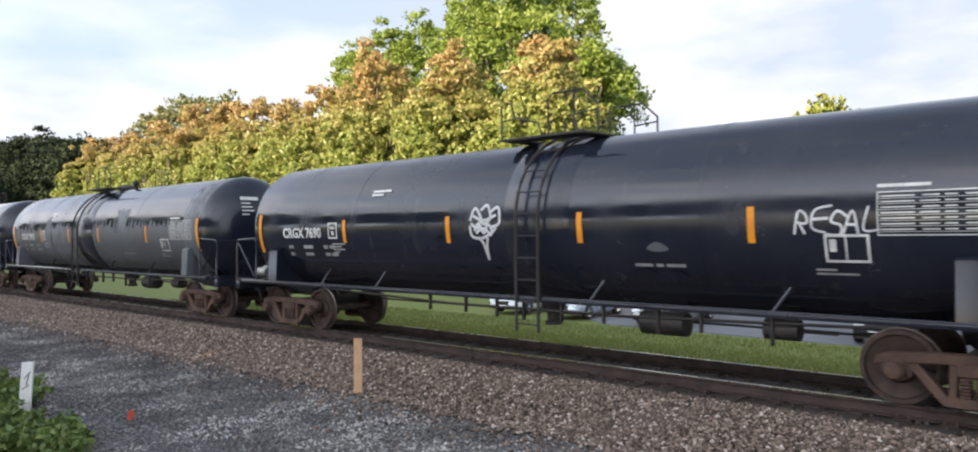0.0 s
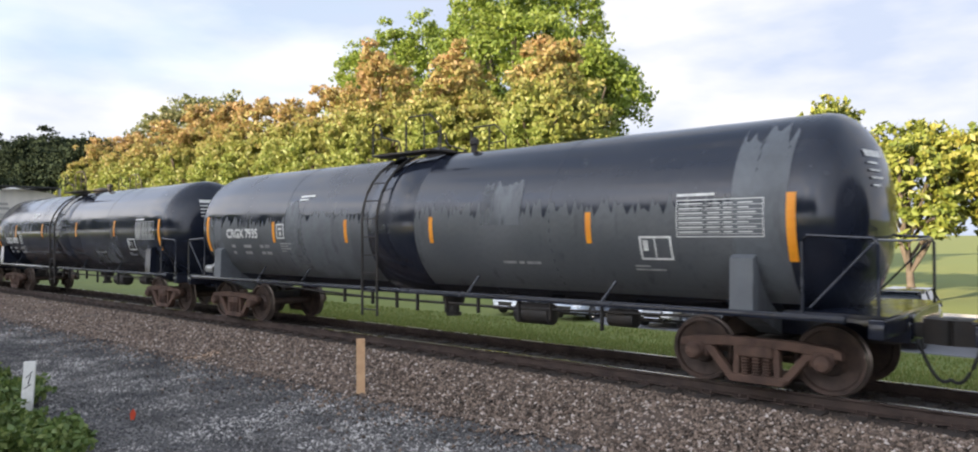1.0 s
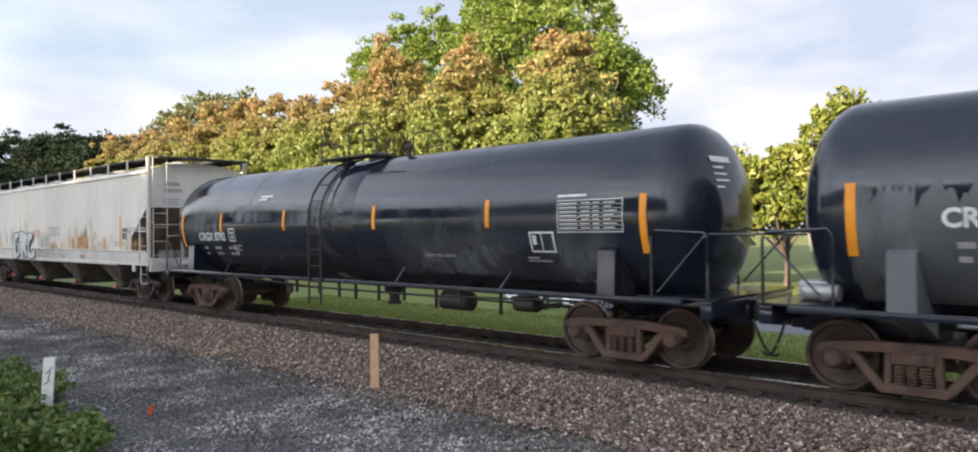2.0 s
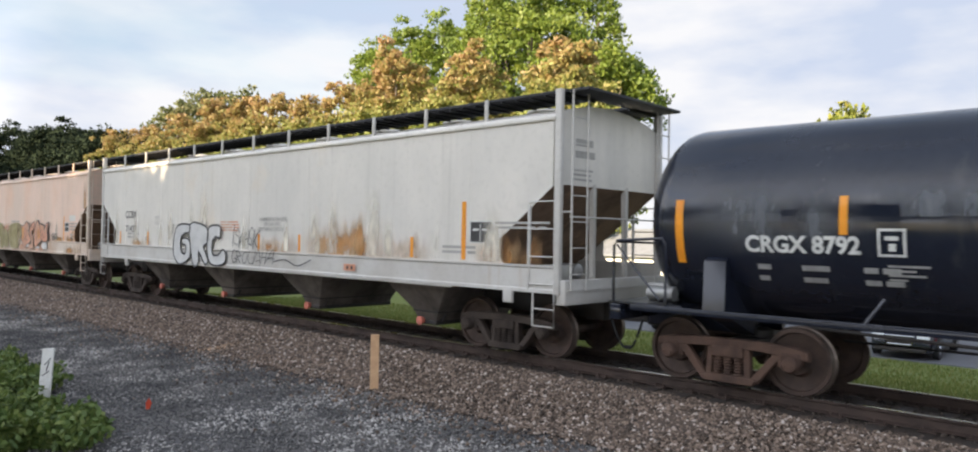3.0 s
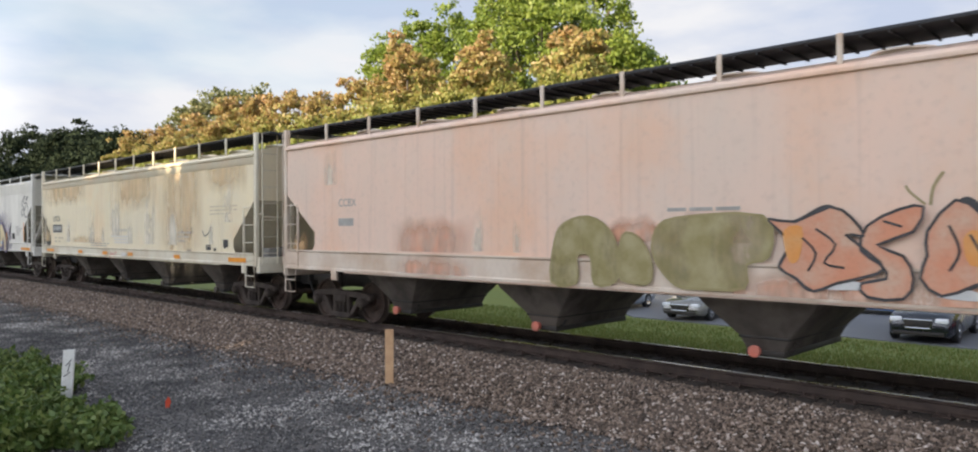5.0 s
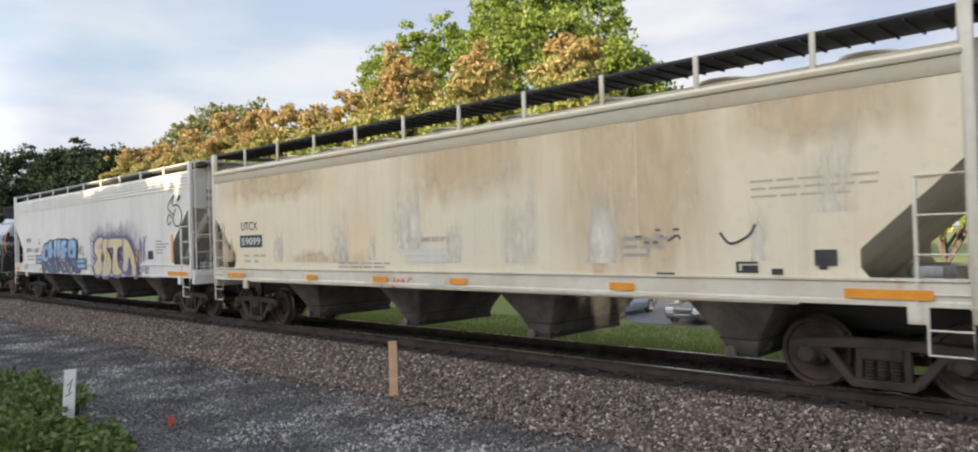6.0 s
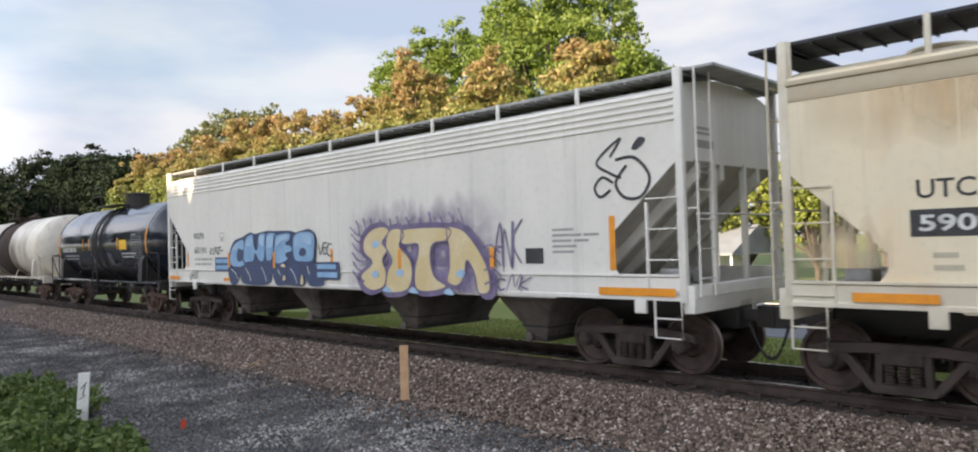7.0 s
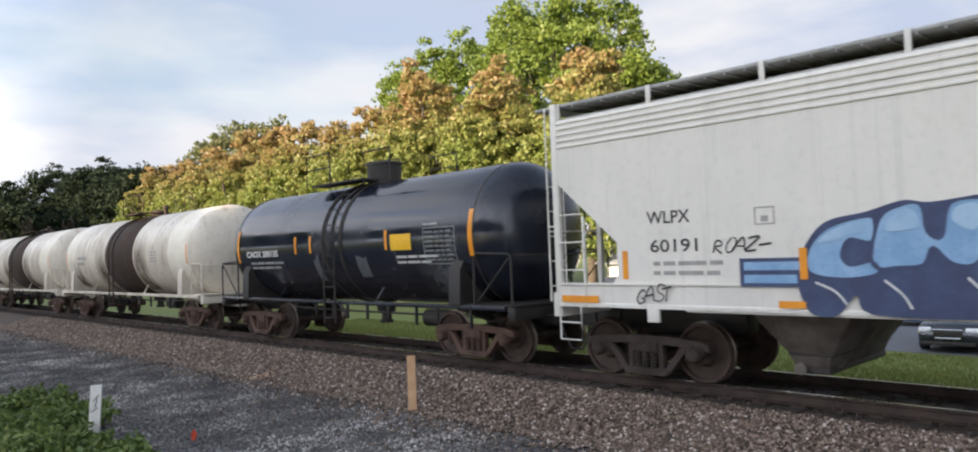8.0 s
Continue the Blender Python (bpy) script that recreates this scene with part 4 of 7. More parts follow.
# hand-drawn capitals for the sprayed tags, each a list of strokes in a unit square
HAND = {"R": [[(0.1, 0), (0.15, 1), (0.7, 0.95), (0.75, 0.6), (0.2, 0.5)], [(0.35, 0.5), (0.9, 0)]], "O": [[(0.5, 1), (0.1, 0.6), (0.3, 0.05), (0.8, 0.2), (0.85, 0.8), (0.45, 1)]],
        "A": [[(0, 0), (0.5, 1), (0.9, 0)], [(0.15, 0.35), (0.8, 0.4)]], "Z": [[(0.05, 0.9), (0.85, 0.95), (0.1, 0.05), (0.95, 0.1)]], "E": [[(0.8, 0.95), (0.1, 0.85), (0.15, 0.1), (0.85, 0.0)], [(0.12, 0.5), (0.7, 0.55)]],
        "S": [[(0.85, 0.9), (0.3, 1), (0.2, 0.6), (0.8, 0.4), (0.7, 0.05), (0.1, 0.1)]], "T": [[(0, 0.95), (1, 1)], [(0.5, 0.97), (0.45, 0)]], "G": [[(0.85, 0.85), (0.3, 0.95), (0.1, 0.4), (0.5, 0), (0.9, 0.3), (0.5, 0.4)]],
        "L": [[(0.2, 1), (0.15, 0.05), (0.85, 0.1)]], "I": [[(0.5, 1), (0.45, 0)]], "H": [[(0.1, 1), (0.15, 0)], [(0.8, 1), (0.85, 0)], [(0.1, 0.5), (0.85, 0.55)]], "K": [[(0.1, 1), (0.15, 0)], [(0.85, 1), (0.15, 0.5), (0.9, 0)]],
        "U": [[(0.1, 1), (0.15, 0.15), (0.6, 0), (0.85, 0.3), (0.9, 1)]], "N": [[(0.1, 0), (0.15, 1), (0.8, 0.05), (0.9, 1)]], "M": [[(0, 0), (0.2, 1), (0.5, 0.3), (0.8, 1), (1, 0)]], "C": [[(0.85, 0.9), (0.3, 0.95), (0.1, 0.4), (0.4, 0), (0.9, 0.15)]],
        "D": [[(0.15, 0), (0.2, 1), (0.8, 0.75), (0.8, 0.25), (0.1, 0.0)]], "W": [[(0, 1), (0.25, 0), (0.5, 0.7), (0.75, 0), (1, 1)]], "9": [[(0.8, 0.65), (0.4, 0.5), (0.3, 0.85), (0.75, 0.95), (0.8, 0.6), (0.6, 0)]],
        "5": [[(0.85, 1), (0.3, 0.95), (0.25, 0.55), (0.8, 0.45), (0.65, 0.05), (0.15, 0.1)]], "1": [[(0.3, 0.8), (0.55, 1), (0.5, 0)]], ">": [[(0.1, 0.9), (0.9, 0.5), (0.1, 0.1)]], "-": [[(0, 0.5), (1, 0.5)]], "V": [[(0, 1), (0.4, 0), (0.9, 1)]]}


def hand_tag(p, car, text, u, v, w, h, material, width=0.03, lift=0.010, seed=1):
    """A quick one-line tag in overlapping hand-drawn capitals."""
    q = random.Random(seed)
    cell = w / len(text)
    out = []
    for i, ch in enumerate(text):
        if ch == " ":
            continue
        lean, drop, grow = q.uniform(0.1, 0.55), q.uniform(-0.18, 0.15), q.uniform(0.85, 1.3)
        for line in HAND[ch]:
            out.append(stroke([(u + cell * (i + 1.1 * a * grow + q.uniform(-0.12, 0.12)) + lean * b * cell, v + h * (b * grow + drop + q.uniform(-0.1, 0.1))) for a, b in line], width * q.uniform(0.7, 1.15), False, 5))
    p.add("graffiti", car, material, out, lift, "sprayed tag")


def tag_scribble(p, car, u, v, w, h, seed, material, name="graffiti", n=5, width=0.06):
    rnd = random.Random(seed)
    out = []
    for i in range(n):
        x = u + w * i / n
        pts = [(x + rnd.uniform(-0.1, 0.9) * w / n * 1.2, v + rnd.uniform(0, 1) * h) for _ in range(5)]
        out.append(stroke(pts, width * rnd.uniform(0.7, 1.2)))
    p.add(name, car, material, out, 0.010, "scribbled spray paint")


CARS = []
c1, p1 = big_tank_car("7690", BLACK, "glossy black tank car with orange reflectors and white graffiti", 1, GREY_INK, [], 0.72, (-4.24, -1.19, 1.7, 4.43), 0.74, -4.80)
SCRAWL = ([(0.05, 0.75), (0.2, 1.0), (0.4, 0.8), (0.3, 0.6), (0.08, 0.7)], [(0.4, 0.95), (0.6, 1.05), (0.72, 0.8), (0.5, 0.68), (0.4, 0.85)], [(0.7, 0.9), (0.95, 1.0), (1.0, 0.7), (0.75, 0.62)], [(0.05, 0.65), (0.1, 0.45), (0.35, 0.4), (0.6, 0.45), (0.9, 0.6)],
          [(0.2, 0.55), (0.35, 0.7), (0.5, 0.5), (0.65, 0.68), (0.8, 0.5)], [(0.3, 0.42), (0.45, 0.3), (0.5, 0.0)], [(0.62, 0.42), (0.55, 0.25), (0.5, -0.05)], [(0.15, 0.85), (0.5, 0.75), (0.9, 0.85)], [(0.25, 0.5), (0.5, 0.6), (0.75, 0.45)])
p1.add("graffiti", c1, SPRAY_WHITE, [stroke(in_box(q, -0.66, 1.72, 0.72, 0.88), 0.05, False, 4) for q in SCRAWL], 0.012, "white sprayed scrawl")
hand_tag(p1, c1, "RESAL", 4.95, 2.14, 1.0, 0.26, SPRAY_WHITE, 0.034, 0.012, 9)
p1.add("smudge", c1, GREY_PATCH, [blob(in_box([(0, 0.3), (0.4, 0.9), (0.8, 0.7), (1, 0.2), (0.5, 0)], 2.85, 1.86, 0.35, 0.16))], 0.014)
CARS.append((c1, -8.36))
c2, p2 = big_tank_car("7935", BLACK, "black tank car with grey primer patches where paint has peeled", 2, GREY_INK,
                      [(-7.45, -0.9, 1.02, 2.66, GREY_COAT), (-3.9, -3.2, 1.25, 2.98, GREY_FLAKE), (-3.2, -1.5, 1.02, 2.72, GREY_PATCH), (0.50, 6.8, 1.02, 2.74, GREY_COAT),
                       (2.2, 3.1, 2.3, 3.1, GREY_FLAKE), (6.75, 7.5, 1.0, 3.95, GREY_PATCH), (-7.5, -6.75, 1.3, 2.72, GREY_FLAKE)], -0.3, (-4.36, -1.63, 0.95, 4.46), -0.70, -4.24)
CARS.append((c2, -26.48))
c3, p3 = big_tank_car("8792", BLACK, "black tank car with dull weathered flanks", 3, GREY_INK,
                      [(-7.4, -5.2, 2.35, 3.0, GREY_DULL), (-5.1, -2.6, 2.4, 2.95, GREY_DULL), (-7.4, -4.8, 2.45, 1.9, GREY_DULL), (-2.6, 1.0, 2.3, 2.9, GREY_DULL), (1.5, 5.5, 1.2, 2.5, GREY_DULL), (5.5, 7.2, 1.1, 2.6, GREY_DULL)], -0.3, (-5.24, -2.2, 1.2, 4.4), -0.75, -4.86, -0.16, 2.42)
p3.add("repainted_block", c3, BLACK, [rect(-6.0, 2.24, -5.78, 2.50, 3), rect(-5.12, 2.34, -4.62, 2.54, 3), rect(-2.55, 2.08, -2.2, 2.25, 3)], 0.012)
CARS.append((c3, -44.36))


# ---- covered hopper cars ----
def hopper_car(s_mid, half, x_end, truck_x, body, trim, label, eave=4.05, tri_z=2.95, tri_in=1.2, ribs=False, band=None, posts=13, walk_mat=None, top=4.45, lip=True, outlets=(5.95, 2.0, -1.95, -5.8), cap=None, mouth=(0.80, 0.36), tri_low=2.05, slope=None, sill1=1.63):
    car = thing("covered_hopper_car", label, "hopper car", "covered hopper cars of the passing train")
    W = 1.58
    sill0 = 1.18
    walk_mat = walk_mat or GRATING
    # flanks with the slanted ends, sheet slopes and end walls in one shell
    bm = bmesh.new()
    run = tri_in * (tri_z - sill0) / (tri_z - tri_low)
    for f in prism(bm, [(-half, tri_z), (-half + run, sill0 - 0.03), (half - run, sill0 - 0.03), (half, tri_z), (half, eave), (-half, eave)], -W, W):
        # down-facing sheets take the slope material, shade included in its rust and grey versions
        if f.normal.z < -0.3:
            f.material_index = 1
    bmesh.ops.bevel(bm, geom=[e for e in bm.edges if abs(e.verts[0].co.x) == half and abs(e.verts[1].co.x) == half and abs(e.verts[0].co.z - e.verts[1].co.z) > 0.5], offset=0.05, segments=3, affect="EDGES")
    part("body", bm, [body, slope or SLOPE_RUST_SHADE], car, smooth=30)
    # side plates that close the flanks down to the sill below the slope sheets
    inner = tri_in * (tri_z - sill1 + 0.01) / (tri_z - tri_low)
    for s in (-1, 1):
        for y in (-W, W):
            bm = bmesh.new()
            y0, y1 = sorted((y, y - math.copysign(0.02, y)))
            prism(bm, [(s * (half - tri_in), tri_low), (s * (half - tri_in), sill1 + 0.12), (s * (half - tri_in + 0.10), sill1 - 0.01), (s * (half - inner), sill1 - 0.01)], y0, y1)
            part("side_plate", bm, body, car)
    # roof: low arch between the eaves
    bm = bmesh.new()
    arch = [(-W, eave - 0.01), (-W + 0.02, eave + 0.04), (-1.2, eave + 0.16), (-0.6, eave + 0.27), (0, eave + 0.31), (0.6, eave + 0.27), (1.2, eave + 0.16), (W - 0.02, eave + 0.04), (W, eave - 0.01)]
    prism(bm, arch, -half, half, "x")
    part("roof", bm, body, car, smooth=25)
    for s in (-1, 1):
        bm = bmesh.new()
        if lip:
            soft_box(bm, -half, half, s * W - 0.04, s * W + 0.04, eave - 0.07, eave, 0.015)
        else:
            soft_box(bm, -half, half, s * W - 0.015, s * W + 0.015, eave - 0.03, eave, 0.008)
        part("eave_rail", bm, body if not band else band, car)
        if band:
            bm = bmesh.new()
            soft_box(bm, -half + 0.02, half - 0.02, s * W - 0.012, s * W + 0.012, eave - 0.27, eave - 0.075, 0.006)
            part("eave_band", bm, band, car)
        if ribs:
            for k in range(4):
                bm = bmesh.new()
                z = eave - 0.10 - k * 0.10
                soft_box(bm, -half + 0.02, half - 0.02, s * W - 0.022, s * W + 0.022, z - 0.025, z + 0.02, 0.01)
                part("side_rib", bm, body, car)
        bm = bmesh.new()
        prism(bm, [(s * (W - 0.08), sill0), (s * (W + 0.03), sill0), (s * (W + 0.03), sill0 + 0.05), (s * (W + 0.012), sill0 + 0.07), (s * (W + 0.012), sill1 - 0.05), (s * (W + 0.04), sill1 - 0.03), (s * (W + 0.04), sill1), (s * (W - 0.08), sill1 + 0.0)], -half, half, "x")
        part("side_sill", bm, trim, car)
        for k in range(7):
            x = -half + 1.9 + (2 * half - 3.8) * k / 6
            bm = bmesh.new()
            box(bm, x - 0.008, x + 0.008, s * W - 0.004, s * W + 0.004, sill1, eave - 0.08)
            part("weld_seam", bm, body, car)
        # running boards on posts along the roof's edge
        bm = bmesh.new()
        y0, y1 = sorted((s * 1.49, s * 0.52))
        soft_box(bm, -half - 0.15, half + 0.15, y0, y1, top - 0.02, top + 0.03, 0.008)
        for k in range(60):
            x = -half + 2 * half * k / 59
            box(bm, x - 0.012, x + 0.012, y0 + 0.01, y1 - 0.01, top - 0.05, top - 0.021)
        part("running_board", bm, walk_mat, car)
        for k in range(posts):
            x = -half + 0.02 + (2 * half - 0.04) * k / (posts - 1)
            bm = bmesh.new()
            soft_box(bm, x - 0.035, x + 0.035, s * 1.52 - 0.02, s * 1.52 + 0.02, eave - 0.02, top + 0.03, 0.006)
            part("walkway_post", bm, trim, car)
    for s in (-1, 1):
        bm = bmesh.new()
        a, b = sorted((s * (half + 0.02), s * (half + 0.55)))
        soft_box(bm, a, b, -1.45, 1.45, top - 0.02, top + 0.03, 0.01)
        part("end_running_board", bm, walk_mat, car)
    # roof hatches along the middle
    for k in range(8):
        x = -half + 1.4 + (2 * half - 2.8) * k / 7
        bm = bmesh.new()
        lathe(bm, [(0.38, eave + 0.24), (0.38, eave + 0.36), (0.42, eave + 0.37), (0.42, eave + 0.40), (0.1, eave + 0.46)], "z", (x, 0, 0), 18)
        part("roof_hatch", bm, trim, car)
    # centre sill and end platforms
    bm = bmesh.new()
    soft_box(bm, -truck_x, truck_x, -0.2, 0.2, 1.0, 1.14, 0.02)
    part("centre_sill", bm, STEEL_DARK, car)
    for s in (-1, 1):
        bm = bmesh.new()
        a, b = sorted((s * (truck_x - 1.3), s * (x_end - 0.55)))
        soft_box(bm, a, b, -0.2, 0.2, 0.70, 1.12, 0.02)
        part("stub_sill", bm, STEEL_DARK, car)
        part("coupler", coupler_bm(s, x_end), STEEL_DARK, car)
        part("air_hose", hose_bm(s, x_end), RUBBER, car)
        bm = bmesh.new()
        a, b = sorted((s * (half - tri_in - 0.3), s * (half + 0.22)))
        box(bm, a, b, -1.5, 1.5, 1.22, 1.25)
        a, b = sorted((s * (half + 0.02), s * (half + 0.2)))
        soft_box(bm, a, b, -1.55, 1.55, 1.0, 1.4, 0.015)
        part("end_platform", bm, trim, car)
        # corner posts, ladders and steps
        for y in (-1.59, 1.59):
            sy = 1 if y > 0 else -1
            bm = bmesh.new()
            xp = s * (half + 0.03)
            a, b = sorted((xp - s * 0.05, xp + s * 0.07))
            soft_box(bm, a, b, min(y, y - sy * 0.09), max(y, y - sy * 0.09), sill0 - 0.02, top + 0.03, 0.008)
            part("corner_post", bm, trim, car)
            bm = bmesh.new()
            a, b = sorted((s * (half - 0.54), s * (half - 0.50)))
            soft_box(bm, a, b, y - 0.025, y + 0.025, sill0, 2.62, 0.006)
            part("ladder_stringer", bm, trim, car)
            z = sill0 + 0.14
            while z < 2.7:
                bm = bmesh.new()
                tube(bm, [(s * (half - 0.52), y - sy * -0.02, z), (s * half, y - sy * -0.02, z)], 0.013, 6)
                part("rung", bm, trim, car)
                z += 0.45
            bm = bmesh.new()
            x0, x1 = s * (half - 0.42), s * (half + 0.02)
            yy = y + sy * 0.01
            tube(bm, [(x0, yy, sill0 + 0.02), (x0, yy, 0.64), (x1, yy, 0.64), (x1, yy, sill0 + 0.02)], 0.018, 6)
            tube(bm, [(x0, yy, 0.92), (x1, yy, 0.92)], 0.013, 6)
            part("stirrup_step", bm, trim, car)
            bm = bmesh.new()
            xe = s * (half + 0.28)
            for yl in (y - sy * 0.08, y - sy * 0.5):
                tube(bm, [(xe, yl, 1.24), (xe, yl, top)], 0.016, 6)
            z = 1.5
            while z < top - 0.1:
                tube(bm, [(xe, y - sy * 0.08, z), (xe, y - sy * 0.5, z)], 0.012, 6)
                z += 0.42
            tube(bm, [(xe, y - sy * 0.08, 2.5), (s * half, y - sy * 0.08, 2.5)], 0.014, 6)
            part("end_ladder", bm, trim, car)
        # brackets under the slope sheet and a cross rail
        for y in (-0.5, 0.5):
            bm = bmesh.new()
            prism(bm, [(s * (half - 0.05), 1.25), (s * (half + 0.02), 1.25), (s * (half + 0.02), tri_z + 0.05), (s * (half - 0.08), tri_z - 0.06)], y - 0.04, y + 0.04)
            part("end_strut", bm, trim, car)
        for y in (-0.98, -0.25, 0.98) if ribs else ():
            bm = bmesh.new()
            prism(bm, [(s * (half + 0.01), tri_z), (s * (half - run + 0.1), sill0 + 0.1), (s * (half - run + 0.32), sill0 + 0.08), (s * (half + 0.01), tri_z - 0.24)], y - 0.05, y + 0.05)
            part("slope_brace", bm, trim, car)
        bm = bmesh.new()
        tube(bm, [(s * (half + 0.25), -1.5, 2.42), (s * (half + 0.3), 0, 2.42), (s * (half + 0.25), 1.5, 2.42)], 0.016, 6)
        part("end_rail", bm, trim, car)
        bm = bmesh.new()
        a, b = sorted((s * (half - 0.75), s * (half - 0.40)))
        soft_box(bm, a, b, -0.95, -0.6, 1.26, 1.62, 0.03)
        lathe(bm, [(0.04, s * (half - 0.95)), (0.13, s * (half - 0.9)), (0.13, s * (half - 0.45)), (0.04, s * (half - 0.4))], "x", (0, -0.3, 1.5), 12)
        part("brake_gear", bm, GALV, car)
    for x in (-truck_x, truck_x):
        add_truck(car, x, True)
        for y in (-1.6,):
            bm = bmesh.new()
            soft_box(bm, x - 0.10 + 0.55, x + 0.10 + 0.55, y - 0.012, y + 0.05, 0.98, sill0 + 0.06, 0.01)
            lathe(bm, [(0.055, y - 0.02), (0.05, y - 0.013)], "y", (x + 0.55, 0, 1.06), 12)
            part("jack_pad", bm, trim, car)
    # hopper funnels with outlet gates
    for x in outlets:
        bm = bmesh.new()
        wide, slim = mouth
        levels = [(wide + 0.06, 1.40, 1.17), (wide, 1.36, 1.06), (slim, 1.10, 0.60), (slim * 0.72, 1.06, 0.40)]
        rings = []
        for hx, hy, z in levels:
            rings.append([bm.verts.new((x + a * hx, b * hy, z)) for a, b in ((-1, -1), (1, -1), (1, 1), (-1, 1))])
        for a, b in zip(rings, rings[1:]):
            for k in range(4):
                bm.faces.new((a[k], b[k], b[(k + 1) % 4], a[(k + 1) % 4]))
        bm.faces.new(rings[-1])
        bmesh.ops.recalc_face_normals(bm, faces=bm.faces[:])
        bmesh.ops.bevel(bm, geom=[e for e in bm.edges if not e.is_boundary], offset=0.02, segments=1, affect="EDGES")
        hop = part("hopper_funnel", bm, HOPPER_DARK, car)
        bm = bmesh.new()
        soft_box(bm, x - slim, x + slim, -1.11, 1.11, 0.57, 0.62, 0.015)
        soft_box(bm, x - slim * 0.72 - 0.02, x + slim * 0.72 + 0.02, -1.07, 1.07, 0.33, 0.42, 0.02)
        tube(bm, [(x + 0.22, -0.95, 0.40), (x + 0.34, -0.95, 0.44), (x + 0.38, -0.92, 0.54)], 0.025, 6)
        part("outlet_gate", bm, STEEL_DARK, hop)
        bm = bmesh.new()
        lathe(bm, [(0.07, -1.04), (0.07, -1.12), (0.085, -1.13), (0.085, -1.16), (0.03, -1.17)], "y", (x - 0.12, 0, 0.40), 14)
        part("outlet_cap", bm, cap or CAP_RED, hop)
    return car, Paint(side=-W)


def faint(p, car, rows, u, v, h=0.05, gap=0.1, ink=None):
    p.add("small_lettering", car, ink or DIM_INK, bars(u, v, rows, h, gap), 0.006)


def end_lettering(car, half, ink, z=3.62):
    """Marks and small lines on the end wall that looks back along the train."""
    for k, (y0, y1, dz, h) in enumerate(((-1.05, -0.55, 0.0, 0.12), (-1.05, -0.50, -0.2, 0.12), (-1.1, -0.55, -0.42, 0.035), (-1.1, -0.62, -0.50, 0.035), (-1.1, -0.58, -0.58, 0.035))):
        bm = bmesh.new()
        box(bm, half, half + 0.004, y0, y1, z + dz, z + dz + h)
        part("end_lettering", bm, ink, car)


def upright_stripes(p, car, xs, z0, z1, w=0.09):
    for x in xs:
        p.add("reflector_stripe", car, ORANGE, [rect(x - w / 2, z0, x + w / 2, z1)], 0.007)


# white hopper
H1, q1 = hopper_car(-63.7, 9.5, 10.1, 7.98, WHITE_CAR, GREY_TRIM, "off-white covered hopper car with rust stains and black graffiti")
CARS.append((H1, -63.45))
end_lettering(H1, 9.5, DIM_INK)
q1.add("reporting_mark", H1, BLACK_INK, [words("CCBX", -7.62, 2.47, 0.30, 0.005, 0.84), words("71437", -7.58, 2.03, 0.29, 0.005, 0.80)], 0.006)
faint(q1, H1, [(0.3, 0.2, 0.25), (0.3, 0.25)], -7.4, 1.95, 0.05, 0.1)
for k, letter in enumerate(OUTLINE_LETTERS):
    pts = in_box(letter, -4.06, 1.16, 3.02, 1.10)
    q1.add("graffiti", H1, SPRAY_PALE, [blob(pts, 3)], 0.05 + 0.0012 * k, "pale graffiti letter")
    q1.add("graffiti_outline", H1, SPRAY_BLACK, [stroke(pts, 0.052, True, 3)], 0.056 + 0.0012 * k, "black graffiti outline")
hand_tag(q1, H1, "ISAHSK", -0.95, 1.74, 1.35, 0.42, SPRAY_BLACK, 0.028, 0.012, 11)
hand_tag(q1, H1, "GROUAHA", -0.85, 1.30, 2.0, 0.30, SPRAY_BLACK, 0.024, 0.05, 12)
hand_tag(q1, H1, "951", -4.60, 1.96, 0.42, 0.24, SPRAY_BLACK, 0.028, 0.010, 14)
q1.add("stencil_box", H1, DIM_INK, outline_box(-5.42, 2.27, -5.17, 2.50, 0.02) + [rect(-5.33, 2.32, -5.26, 2.36), rect(-5.32, 2.40, -5.27, 2.45)], 0.006)
q1.add("graffiti", H1, SPRAY_BLACK, [stroke([(1.2, 1.40), (1.7, 1.46), (2.2, 1.34), (2.75, 1.5)], 0.025)], 0.05)
q1.add("side_lettering", H1, DIM_INK, [words("HAMMERING ON SIDE", 0.45, 2.36, 0.13, 0.002, 1.2), words("OF CAR WILL", 0.68, 2.24, 0.13, 0.002, 0.75), words("CONTAMINATE PRODUCT", 0.4, 2.12, 0.13, 0.002, 1.3)], 0.006)
q1.add("faded_notice", H1, SPRAY_CORAL, bars(-1.46, 2.32, [(0.3, 0.55), (0.5, 0.4), (0.62, 0.3), (0.35, 0.5)], 0.035, 0.07), 0.006)
upright_stripes(q1, H1, (-7.98, -5.9, -2.8, 0.45, 2.2, 6.05), 1.66, 2.05)
upright_stripes(q1, H1, (7.45,), 1.66, 2.70, 0.11)
q1.add("notice_plate", H1, BLACK_INK, [rect(7.62, 1.98, 8.12, 2.34)], 0.008)
q1.add("notice_frame", H1, WHITE_INK, outline_box(7.60, 1.96, 8.14, 2.36, 0.025) + [rect(7.68, 2.18, 7.82, 2.22), rect(7.9, 2.18, 8.05, 2.22), rect(7.85, 2.0, 7.87, 2.3)], 0.011)
faint(q1, H1, [(0.5, 0.3), (0.6, 0.2)], 6.9, 1.86, 0.05, 0.09)
faint(q1, H1, [(0.75, 0.4), (0.9, 0.2)], 8.2, 2.3, 0.04, 0.08)
